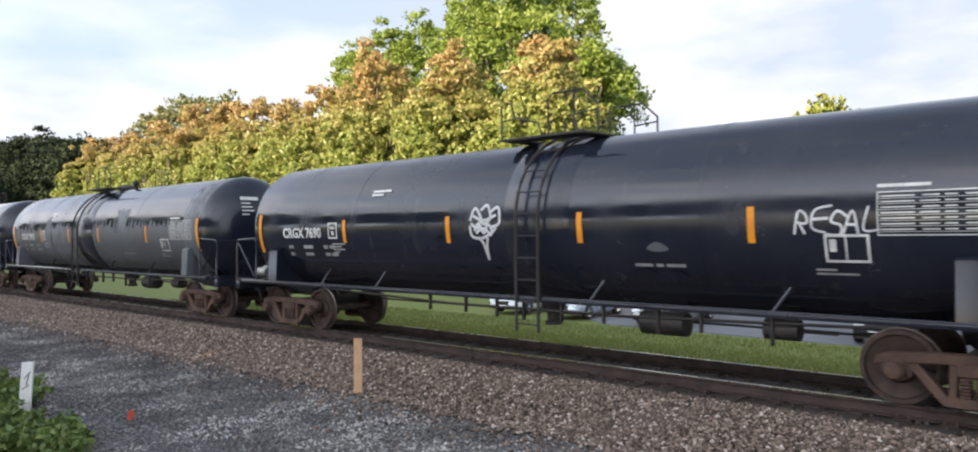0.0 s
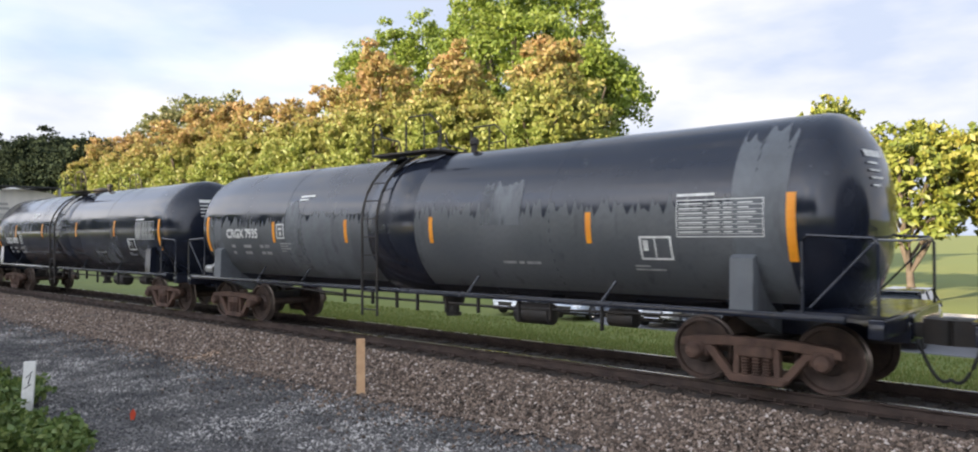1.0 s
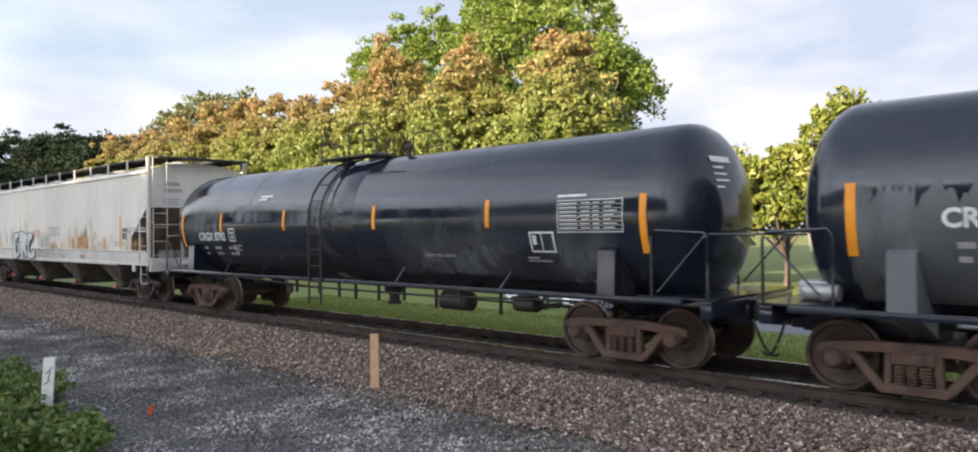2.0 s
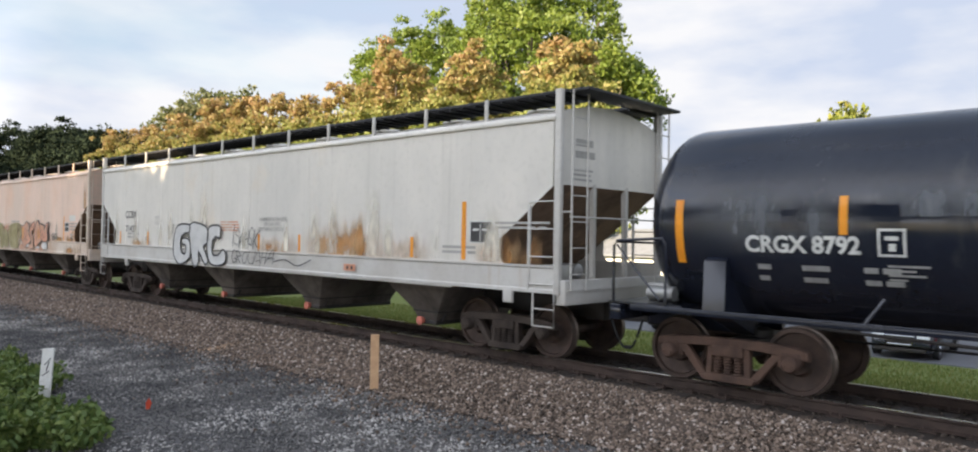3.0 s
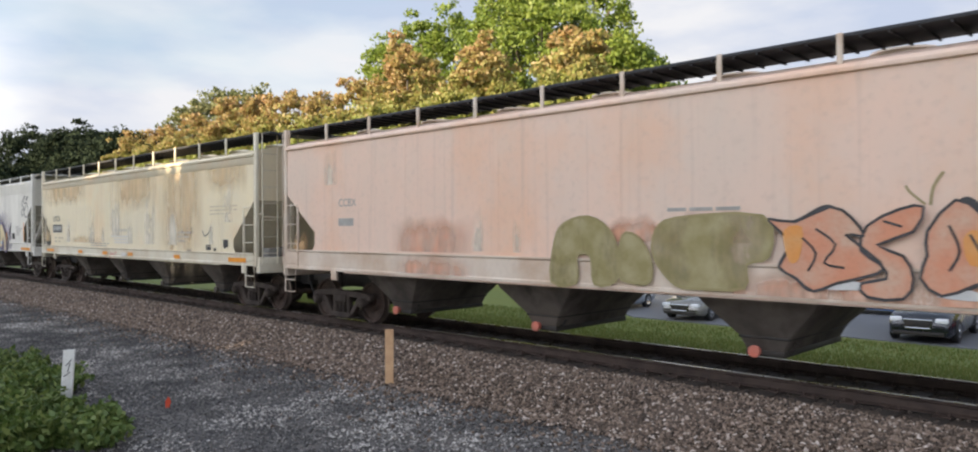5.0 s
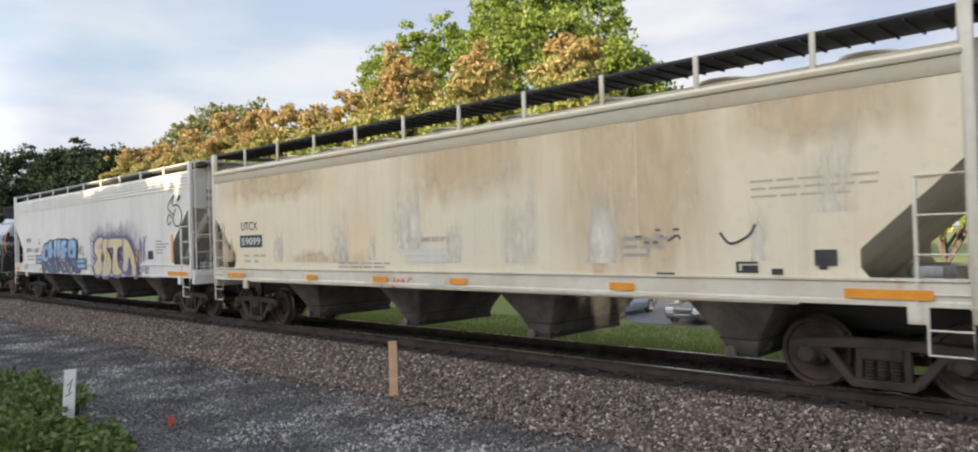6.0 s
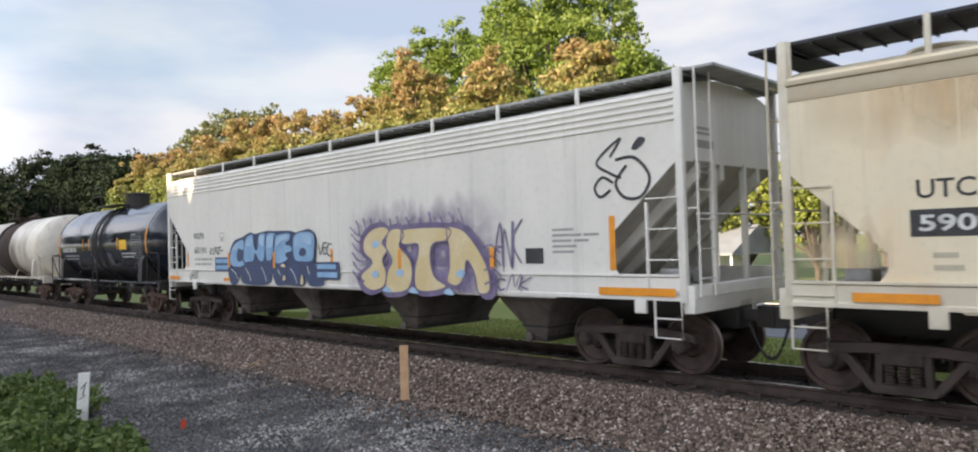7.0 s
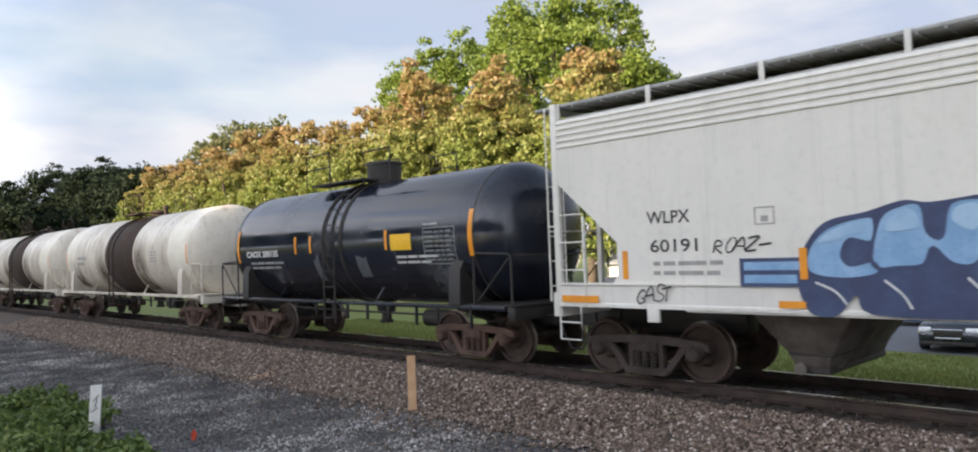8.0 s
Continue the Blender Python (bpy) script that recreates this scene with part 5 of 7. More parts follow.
faint(q1, H1, [(0.4, 0.25), (0.5,), (0.3,)], 4.9, 1.5, 0.045, 0.08)
q1.add("placard", H1, SPRAY_CORAL, [rect(3.95, 1.32, 4.35, 1.46)], 0.05)
q1.add("placard_mark", H1, BLACK_INK, [rect(4.05, 1.35, 4.12, 1.42), rect(4.2, 1.35, 4.27, 1.42)], 0.054)
rr = random.Random(21)
q1.add("rust_stain", H1, RUST_RUN, [ragged(2.3, 5.3, 1.64, 2.55, rr, 24, 0.5), ragged(5.0, 6.6, 1.64, 2.2, rr, 16, 0.6), ragged(7.7, 9.3, 1.64, 2.3, rr, 14, 0.6), ragged(4.2, 4.65, 1.64, 2.65, rr, 6, 0.6), ragged(0.2, 2.2, 1.64, 2.1, rr, 18, 0.6), ragged(-7.2, -5.6, 1.64, 2.0, rr, 14, 0.6)], 0.003)
q1.add("scuffed_patch", H1, BARE_PATCH, [ragged(u, u + w, 1.66, z, rr, 5, 0.3) for u, w, z in ((-7.0, 0.4, 2.9), (-6.1, 0.25, 2.4), (-5.2, 0.3, 2.6), (-3.3, 0.4, 3.1), (2.6, 0.45, 2.8), (1.5, 0.3, 2.5), (5.2, 0.3, 2.6), (6.6, 0.25, 2.4), (-8.4, 0.3, 3.2), (-4.6, 0.35, 2.9), (-2.6, 0.5, 3.3), (-0.4, 0.35, 2.7), (3.3, 0.4, 3.1), (4.6, 0.5, 3.3), (7.9, 0.5, 2.8))], 0.004)

# pinkish hopper
H2, q2 = hopper_car(-84.1, 9.5, 10.15, 8.07, PINK_CAR, SILL_WHITE, "faded pinkish covered hopper car with coral and olive graffiti")
CARS.append((H2, -83.9))
end_lettering(H2, 9.5, DIM_INK)
q2.add("reporting_mark", H2, DIM_INK, [words("CCBX", -7.35, 2.60, 0.24, 0.002), rect(-7.35, 2.18, -6.8, 2.34)], 0.006)
q2.add("graffiti", H2, CORAL_WASH, [ragged(-5.5, -3.1, 1.66, 2.45, random.Random(61), 16, 0.25), ragged(-1.3, 2.2, 1.9, 2.4, random.Random(62), 16, 0.5)], 0.006, "washed-out coral spray paint")
q2.add("graffiti", H2, CORAL_WASH, [ragged(-5.5, -3.1, 1.24, 1.62, random.Random(63), 16, 0.1), ragged(1.2, 5.9, 1.22, 1.60, random.Random(64), 24, 0.2)], 0.046, "washed-out coral spray paint")
piece(q2, H2, OLIVE_SHAPES, -1.28, 1.24, 3.55, 1.05, OLIVE_WASH, SPRAY_OLIVE, 0.035, 0.050, 3)
q2.add("graffiti_outline", H2, SPRAY_BLACK, [blob(in_box(CORAL_SHAPES[k], 2.34 + d, 1.27, 3.34, 1.16)) for k, d in ((0, -0.05), (2, 0.07), (3, 0.09))], 0.054, "black graffiti shadow")
piece(q2, H2, CORAL_SHAPES, 2.34, 1.28, 3.34, 1.12, SPRAY_CORAL, SPRAY_BLACK, 0.035, 0.060, 2)
q2.add("graffiti_outline", H2, SPRAY_BLACK, [stroke(in_box(q, 2.34, 1.28, 3.34, 1.12), 0.028, False, 3) for q in ([(0.12, 0.62), (0.17, 0.45), (0.14, 0.25)], [(0.17, 0.72), (0.24, 0.55), (0.20, 0.35), (0.27, 0.3)], [(0.40, 0.80), (0.46, 0.74)], [(0.60, 0.75), (0.63, 0.5), (0.60, 0.3)], [(0.66, 0.66), (0.70, 0.42)], [(0.80, 0.7), (0.84, 0.45), (0.90, 0.42)], [(0.88, 0.62), (0.92, 0.5)])], 0.070, "black graffiti line")
q2.add("graffiti", H2, ORANGE_SPRAY, [blob(in_box(q, 2.34, 1.28, 3.34, 1.12), 3) for q in ([(0.05, 0.7), (0.12, 0.74), (0.11, 0.4), (0.07, 0.35)], [(0.64, 0.62), (0.68, 0.7), (0.73, 0.42), (0.66, 0.36)])], 0.069)
q2.add("graffiti", H2, SPRAY_PALE, [blob(in_box(q, 2.34, 1.28, 3.34, 1.12), 3) for q in ([(0.2, 0.06), (0.3, 0.16), (0.36, 0.08)], [(0.56, 0.04), (0.66, 0.12), (0.7, 0.02)], [(0.8, 0.2), (0.95, 0.24), (0.97, 0.04), (0.8, 0.04)])], 0.0585)
q2.add("graffiti", H2, SPRAY_OLIVE, [stroke([(4.15, 2.35), (4.18, 2.55), (4.28, 2.72)], 0.03), stroke([(4.1, 2.36), (3.95, 2.5), (3.9, 2.58)], 0.025)], 0.010)
hand_tag(q2, H2, "HERE W", 5.90, 1.78, 0.62, 0.13, SPRAY_BLACK, 0.022, 0.010, 15)
hand_tag(q2, H2, "ZENITH", 5.94, 1.66, 0.6, 0.10, SPRAY_BLACK, 0.022, 0.012, 16)
upright_stripes(q2, H2, (7.24,), 1.66, 2.55, 0.10)
upright_stripes(q2, H2, (-3.8, -0.6), 1.68, 2.1, 0.07)
q2.add("notice_plate", H2, BLACK_INK, [rect(7.36, 2.0, 7.76, 2.30)], 0.008)
q2.add("notice_frame", H2, WHITE_INK, outline_box(7.34, 1.98, 7.78, 2.32, 0.025) + [rect(7.42, 2.14, 7.52, 2.2), rect(7.6, 2.14, 7.7, 2.2)], 0.011)
q2.add("pale_panel", H2, WHITE_CAR, [rect(7.78, 2.36, 8.4, 2.58)], 0.006)
faint(q2, H2, [(0.45, 0.2), (0.3, 0.3), (0.25, 0.2)], 7.85, 2.25, 0.05, 0.1)
faint(q2, H2, [(0.3, 0.35, 0.35)], 0.8, 2.34, 0.05, 0.1)
faint(q2, H2, [(0.3,), (0.3,)], 7.9, 1.85, 0.06, 0.1)
rr = random.Random(22)
q2.add("rust_stain", H2, RUST_RUN, [ragged(9.1, 9.46, 2.80, 4.0, rr, 6, 0.6), ragged(8.0, 8.5, 1.64, 2.4, rr, 7, 0.5), ragged(5.6, 7.4, 1.64, 2.0, rr, 14, 0.6), ragged(-9.3, -8.5, 1.64, 2.2, rr, 8, 0.6), ragged(7.4, 8.3, 1.64, 1.95, rr, 9, 0.7)], 0.003)
q2.add("rust_stain", H2, RUST_RUN, [ragged(7.3, 9.2, 1.22, 1.6, rr, 14, 0.6)], 0.046)
q2.add("scuffed_patch", H2, BARE_PATCH, [ragged(-3.2, -2.9, 1.7, 2.6, rr, 4), ragged(-7.9, -7.4, 3.1, 4.0, rr, 5), ragged(-2.2, -2.0, 1.7, 2.4, rr, 3), ragged(6.3, 6.6, 1.7, 2.5, rr, 4)], 0.004)

# tan hopper
H3, q3 = hopper_car(-103.97, 8.8, 9.75, 7.72, TAN_CAR, TAN_TRIM, "tan covered hopper car with scuffed paint and black number panel", eave=4.04, tri_z=2.85, tri_in=1.12, tri_low=1.86, slope=TAN_TRIM, sill1=1.50, top=4.53, band=TAN_BAND, posts=12, outlets=(5.9, 2.2, -1.25, -4.85), cap=HOPPER_DARK, mouth=(0.60, 0.30))
CARS.append((H3, -103.74))
q3.add("reporting_mark", H3, BLACK_INK, [words("UTCX", -7.36, 2.46, 0.30, 0.003, 0.82)], 0.006)
q3.add("number_panel", H3, BLACK_INK, [rect(-7.42, 2.02, -6.30, 2.33)], 0.006)
q3.add("car_number", H3, WHITE_INK, [words("59099", -7.34, 2.09, 0.25, 0.006, 0.95)], 0.010)
faint(q3, H3, [(0.25, -0.1, 0.3, 0.25), (0.3, -0.1, 0.2)], -7.2, 1.78, 0.06, 0.14, TAN_BAND)
q3.add("side_lettering", H3, DIM_INK, [words("DO NOT HAMMER SIDES OF CAR", -0.77, 2.06, 0.12, 0.002, 1.36)], 0.006)
q3.add("pale_line", H3, WHITE_CAR, [rect(-1.05, 1.86, 0.55, 1.92), rect(-0.78, 1.76, 0.5, 1.82), rect(-0.76, 1.66, 0.5, 1.72)], 0.005)
faint(q3, H3, [(0.3, 0.4, 0.4, 0.3, 0.2), (0.4, 0.4, 0.3, 0.35)], -3.05, 1.62, 0.035, 0.08)
faint(q3, H3, [(0.5, 0.3), (0.3, 0.4), (0.5,)], 4.3, 2.0, 0.05, 0.12)
faint(q3, H3, [(0.3, 0.22, 0.35, 0.2, 0.3), (0.2, 0.4, 0.25, 0.3, 0.2), (0.35, 0.2, 0.3, 0.25)], 6.35, 2.72, 0.032, 0.10, TAN_BAND)
for a, b in ((-8.07, -7.14), (-4.27, -3.83), (-1.77, -1.31), (0.55, 0.97), (4.1, 4.54), (7.5, 8.45)):
    q3.add("reflector_stripe", H3, ORANGE, [rect(a, 1.26, b, 1.37)], 0.052)
q3.add("blank_plate", H3, WHITE_CAR, [rect(-0.02, 1.24, 0.41, 1.36)], 0.052)
tag_scribble(q3, H3, -1.55, 1.12, 0.95, 0.24, 31, SPRAY_RED, n=5, width=0.035)
q3.add("black_mark", H3, BLACK_INK, [stroke([(5.1, 1.98), (5.25, 2.06), (5.3, 2.0)], 0.03), stroke([(5.9, 2.08), (6.05, 1.93), (6.3, 2.03), (6.4, 2.18)], 0.035), rect(6.12, 1.66, 6.42, 1.69), rect(6.12, 1.54, 6.42, 1.57), rect(6.12, 1.57, 6.16, 1.66), rect(6.2, 1.57, 6.42, 1.64), rect(7.15, 1.64, 7.42, 1.84)], 0.007)
rr = random.Random(23)
rr = random.Random(24)
q3.add("scuffed_patch", H3, BARE_PATCH, [ragged(a, b, z0, z1, rr, 5, 0.35) for a, b, z0, z1 in ((-2.0, -1.7, 1.7, 2.4), (6.3, 6.6, 1.7, 2.6), (-5.6, -5.3, 1.7, 2.5), (-3.05, -2.7, 1.7, 2.2))], 0.003)

TAN_RUN = film("rusty_wash", (0.66, 0.48, 0.28), (0.70, 0.55, 0.36), 0.60, 1.0, 0.7, 0.15)
q3.add("rust_stain", H3, TAN_RUN, [ragged(a, b, z0, z1, rr, n, 0.45) for a, b, z0, z1, n in ((2.9, 6.0, 3.76, 1.4, 20), (-8.6, -3.5, 3.76, 3.2, 26), (-1.2, 2.9, 3.76, 2.9, 18), (6.0, 8.5, 3.76, 3.2, 20), (-8.7, -7.6, 1.66, 2.4, 8), (-5.2, -1.8, 1.66, 2.0, 18))], 0.0028)
q3.add("scuffed_patch", H3, BARE_PATCH, [ragged(a, b, z0, z1, rr, 8, 0.25) for a, b, z0, z1 in ((-3.4, -2.6, 1.66, 3.1), (-1.2, -0.1, 1.9, 3.5), (1.8, 2.7, 1.66, 3.6), (3.55, 4.3, 1.66, 3.0), (0.4, 0.9, 1.66, 2.6), (7.1, 7.7, 2.3, 3.7), (-5.8, -5.3, 1.66, 2.7))], 0.0036)
q3.add("black_mark", H3, BLACK_INK, bars(4.55, 2.13, [(-0.3, 0.08, -0.1, 0.1), (0.12, -0.2, 0.06), (-0.1, 0.1, 0.1)], 0.03, 0.09) + [rect(4.9, 1.5, 5.2, 1.53), rect(6.6, 1.52, 6.75, 1.6), rect(7.2, 1.6, 7.3, 1.66)], 0.0075)
# pale grey hopper
H4, q4 = hopper_car(-123.4, 8.9, 9.65, 7.68, GREY_CAR, GREY_CAR, "pale grey covered hopper car with large blue and yellow graffiti", eave=4.2, tri_z=3.2, tri_in=1.15, tri_low=2.2, slope=SLOPE_GREY, sill1=1.56, ribs=True, posts=11, walk_mat=GRATING_GREY, top=4.5, lip=False, outlets=(5.7, 2.15, -1.5, -5.05), cap=HOPPER_DARK, mouth=(0.60, 0.30))
CARS.append((H4, -123.05))
end_lettering(H4, 8.9, DIM_INK)
q4.add("reporting_mark", H4, BLACK_INK, [words("WLPX", -7.18, 2.44, 0.26, 0.003, 0.72), words("60191", -7.15, 2.02, 0.26, 0.003, 0.78)], 0.006)
q4.add("stencil_box", H4, DIM_INK, outline_box(-5.5, 2.34, -5.22, 2.58, 0.02) + [rect(-5.41, 2.38, -5.31, 2.46)], 0.006)
faint(q4, H4, [(0.12, 0.2, 0.45, 0.2), (0.12, 0.2, 0.4, 0.2)], -7.1, 1.82, 0.06, 0.14)
hand_tag(q4, H4, "ROAZ-", -6.15, 2.0, 0.82, 0.17, SPRAY_BLACK, 0.026, 0.010, 41)
hand_tag(q4, H4, "GAST", -7.40, 1.30, 0.58, 0.19, SPRAY_BLACK, 0.028, 0.05, 42)
BU, BV, BW, BH = -4.95, 1.17, 4.73, 1.38
q4.add("graffiti_shadow", H4, SPRAY_NAVY, [blob(in_box(NAVY_SHAPE, BU, BV, BW, BH), 4)], 0.045, "navy graffiti shadow")
q4.add("graffiti_bar", H4, SPRAY_NAVY, [rect(-5.72, 1.52, -4.85, 1.90), rect(-0.55, 1.36, 0.40, 1.76)], 0.043)
q4.add("graffiti_bar", H4, SPRAY_BLUE, [rect(-5.66, 1.57, -4.85, 1.68), rect(-5.66, 1.74, -4.85, 1.85), rect(-0.5, 1.41, 0.32, 1.53), rect(-0.5, 1.60, 0.27, 1.71)], 0.0445)
piece(q4, H4, BLUE_SHAPES, BU, BV, BW, BH, SPRAY_BLUE, SPRAY_NAVY, 0.035, 0.049, 4)
# pale upper halves of the letters, the eye of the last one and white glints in the drips
q4.add("graffiti_shine", H4, SPRAY_SKY, [blob(in_box(q, BU, BV, BW, BH), 4) for q in ([(0.06, 0.66), (0.10, 0.77), (0.17, 0.83), (0.18, 0.75), (0.11, 0.68)], [(0.23, 0.74), (0.24, 0.85), (0.29, 0.91), (0.30, 0.76)], [(0.375, 0.80), (0.385, 0.91), (0.43, 0.92), (0.42, 0.72)],
    [(0.465, 0.70), (0.465, 0.88), (0.525, 0.92), (0.52, 0.72)], [(0.56, 0.72), (0.56, 0.84), (0.61, 0.90), (0.68, 0.91), (0.67, 0.84), (0.61, 0.80)], [(0.75, 0.70), (0.75, 0.83), (0.79, 0.90), (0.86, 0.91), (0.90, 0.84), (0.89, 0.72), (0.82, 0.76)])], 0.060)
q4.add("graffiti_shadow", H4, SPRAY_NAVY, [blob(in_box([(0.785, 0.56), (0.80, 0.66), (0.84, 0.66), (0.85, 0.58), (0.82, 0.53)], BU, BV, BW, BH), 4)], 0.068)
q4.add("graffiti_shine", H4, SPRAY_WHITE, [stroke(in_box(q, BU, BV, BW, BH), 0.03, False, 4) for q in ([(0.05, 0.3), (0.10, 0.22), (0.13, 0.10)], [(0.22, 0.32), (0.26, 0.2), (0.28, 0.08)], [(0.40, 0.34), (0.43, 0.22), (0.45, 0.08)], [(0.57, 0.3), (0.6, 0.2)], [(0.70, 0.32), (0.74, 0.2), (0.76, 0.06)], [(0.86, 0.36), (0.88, 0.22)])], 0.066)
q4.add("graffiti_shine", H4, SPRAY_YELLOW, [blob(in_box(q, BU, BV, BW, BH), 4) for q in ([(0.62, 0.1), (0.63, 0.2), (0.65, 0.14)], [(0.79, 0.06), (0.81, 0.22), (0.82, 0.06)], [(0.60, 0.36), (0.63, 0.4), (0.65, 0.34)])], 0.067)
YU, YV, YW, YH = 1.28, 1.13, 3.8, 1.36
q4.add("graffiti_shadow", H4, SPRAY_HALO, [ragged(YU - 0.55, YU + 4.25, 1.66, 3.15, random.Random(71), 44, 0.22)], 0.012, "violet overspray")
q4.add("graffiti_shadow", H4, SPRAY_HALO, [ragged(YU - 0.55, YU + 4.2, 1.18, 1.95, random.Random(72), 44, 0.0)], 0.044, "violet overspray")
r4 = random.Random(77)
q4.add("graffiti_spike", H4, SPRAY_HALO, [stroke([(x, 2.34), (x - 0.04, 2.48 + 0.05 * r4.random()), (x - 0.16 + 0.1 * r4.random(), 2.62 + 0.14 * r4.random())], 0.03 + 0.03 * r4.random(), False, 4) for x in (1.2, 1.45, 1.7, 2.0, 2.35, 2.6, 2.95, 3.3, 3.6, 3.95, 4.25, 4.5)]
       + [stroke([(1.36, z), (1.12, z + 0.06), (0.86 + 0.1 * r4.random(), z + 0.22)], 0.05, False, 4) for z in (1.35, 1.55, 1.75, 1.95, 2.15, 2.3)] + [stroke([(5.0, z), (5.2, z + 0.05), (5.42, z - 0.1)], 0.035, False, 4) for z in (1.35, 1.6, 1.8, 2.0)], 0.046)
piece(q4, H4, [[(0.5 + (a - 0.5) * 1.06, 0.5 + (b - 0.5) * 1.08) for a, b in q] for q in YELLOW_SHAPES], YU, YV, YW, YH, SPRAY_VIOLET, SPRAY_VIOLET, 0.08, 0.048, 4)
piece(q4, H4, YELLOW_SHAPES, YU, YV, YW, YH, SPRAY_YELLOW, SPRAY_VIOLET, 0.034, 0.058, 4)
q4.add("graffiti_shine", H4, SPRAY_SKY, [blob(in_box([(0, 0.4), (0.5, 1), (1, 0.6), (0.6, 0)], x, z, 0.26, 0.16), 4) for x, z in ((1.62, 1.42), (1.66, 2.05), (2.45, 1.46), (4.25, 1.46))] + [blob(in_box([(0, 0.2), (0.5, 1), (1, 0)], x, 1.14, 0.3, 0.12), 4) for x in (2.0, 2.85, 3.9)], 0.068)
hand_tag(q4, H4, "VEC", -0.48, 1.92, 0.5, 0.24, SPRAY_BLACK, 0.03, 0.012, 43)
hand_tag(q4, H4, "ANK", 5.2, 1.72, 0.6, 0.62, SPRAY_VIOLET, 0.04, 0.012, 44)
hand_tag(q4, H4, "CMK", 5.25, 1.28, 0.75, 0.22, SPRAY_VIOLET, 0.03, 0.05, 45)
q4.add("graffiti", H4, SPRAY_BLACK, [stroke([(7.75, 3.35), (7.95, 3.62), (7.5, 3.30), (7.75, 3.10), (7.95, 3.02)], 0.045), stroke([(7.85, 3.3), (8.2, 3.3), (8.45, 3.0), (8.3, 2.72), (8.0, 2.72), (7.85, 2.95), (8.05, 3.2)], 0.05, False),
                                     stroke([(7.8, 2.95), (7.6, 3.05), (7.45, 2.9), (7.55, 2.75), (7.75, 2.85)], 0.045), blob([(8.15, 3.45), (8.28, 3.6), (8.4, 3.55), (8.25, 3.42)])], 0.007)
upright_stripes(q4, H4, (-7.6, 0.05), 1.62, 2.05, 0.10)
for x in (-4.85, -2.42, 2.58, 5.2):
    q4.add("reflector_stripe", H4, ORANGE, [rect(x - 0.05, 1.62, x + 0.05, 2.02)], 0.066)
upright_stripes(q4, H4, (7.75,), 1.62, 2.45, 0.11)
q4.add("reflector_stripe", H4, ORANGE, [rect(-8.85, 1.25, -8.1, 1.36), rect(-5.2, 1.25, -4.85, 1.34), rect(7.5, 1.24, 8.85, 1.36)], 0.05)
q4.add("notice_plate", H4, BLACK_INK, [rect(5.95, 1.72, 6.35, 1.98)], 0.008)
faint(q4, H4, [(0.45,), (0.6, 0.3), (0.4, 0.3), (0.5,), (0.45,)], 6.55, 2.25, 0.04, 0.09)
faint(q4, H4, [(0.35,), (0.4,)], -6.6, 1.36, 0.04, 0.07)

# ---- short black tank car ----
T4 = thing("tank_car", "short glossy black tank car with yellow placard and dome", "tank car", "black tank cars of the passing train")
S4R, S4Z = 1.45, 2.46
part("tank", tank_bm(S4R, 4.82, 0.95, S4Z), BLACK, T4, smooth=50)
for x in (-4.29, 4.29):
    add_truck(T4, x)
    saddle(T4, x, STEEL_DARK, S4R, S4Z)
end_gear(T4, 4.75, 6.28, STEEL_DARK)
side_sills(T4, 5.6, 1.42, 1.08, BLACK, (-2.6, 1.6))
for x in (-0.35, 0.35):
    part("tank_band", ring_bm(x, S4R, 0.12, S4Z, 0.02), STEEL_DARK, T4)
bm = bmesh.new()
lathe(bm, [(0.42, S4Z + S4R - 0.2), (0.42, S4Z + S4R + 0.42), (0.45, S4Z + S4R + 0.43), (0.45, S4Z + S4R + 0.48), (0.40, S4Z + S4R + 0.50), (0.1, S4Z + S4R + 0.53)], "z", (0.2, 0, 0), 24)
part("dome", bm, STEEL_DARK, T4)
bm = bmesh.new()
soft_box(bm, -1.6, 0.6, -0.95, -0.45, S4Z + S4R + 0.0, S4Z + S4R + 0.05, 0.01)
part("platform_deck", bm, STEEL_DARK, T4)
for y in (-1.12, 1.0):
    bm = bmesh.new()
    z = S4Z + S4R
    tube(bm, [(-1.55, y, z), (-1.55, y, z + 0.75), (-0.5, y, z + 0.75), (-0.5, y, z)], 0.022)
    tube(bm, [(-1.55, y, z + 0.4), (-0.5, y, z + 0.4)], 0.018)
    part("platform_railing", bm, STEEL_DARK, T4)
for x in (-4.8, 4.8):
    part("weld_seam", ring_bm(x, S4R, 0.05, S4Z, 0.008), STEEL_DARK, T4)
for y in (-1.0, 1.0):
    bm = bmesh.new()
    z = S4Z + S4R - 0.1
    tube(bm, [(0.75, y, z), (0.75, y, z + 0.72), (1.75, y, z + 0.72), (1.75, y, z)], 0.02)
    tube(bm, [(0.75, y, z + 0.4), (1.75, y, z + 0.4)], 0.016)
    part("platform_railing", bm, STEEL_DARK, T4)
ladder(T4, 0.0, 0.45, -1.47, 0.6, S4Z + S4R, STEEL_DARK, (S4R, S4Z))
underneath(T4)
p4 = Paint(radius=S4R, axis_z=S4Z)
stripes(p4, T4, (-1.65, -0.95, 2.1), 2.45, 0.09, 0.42)
for x in (-4.72, 4.75):
    head_stripe(p4, T4, x, 2.05, 2.95)
p4.add("placard", T4, YELLOW_SIGN, [rect(2.25, 2.22, 2.95, 2.56, 3)], 0.008)
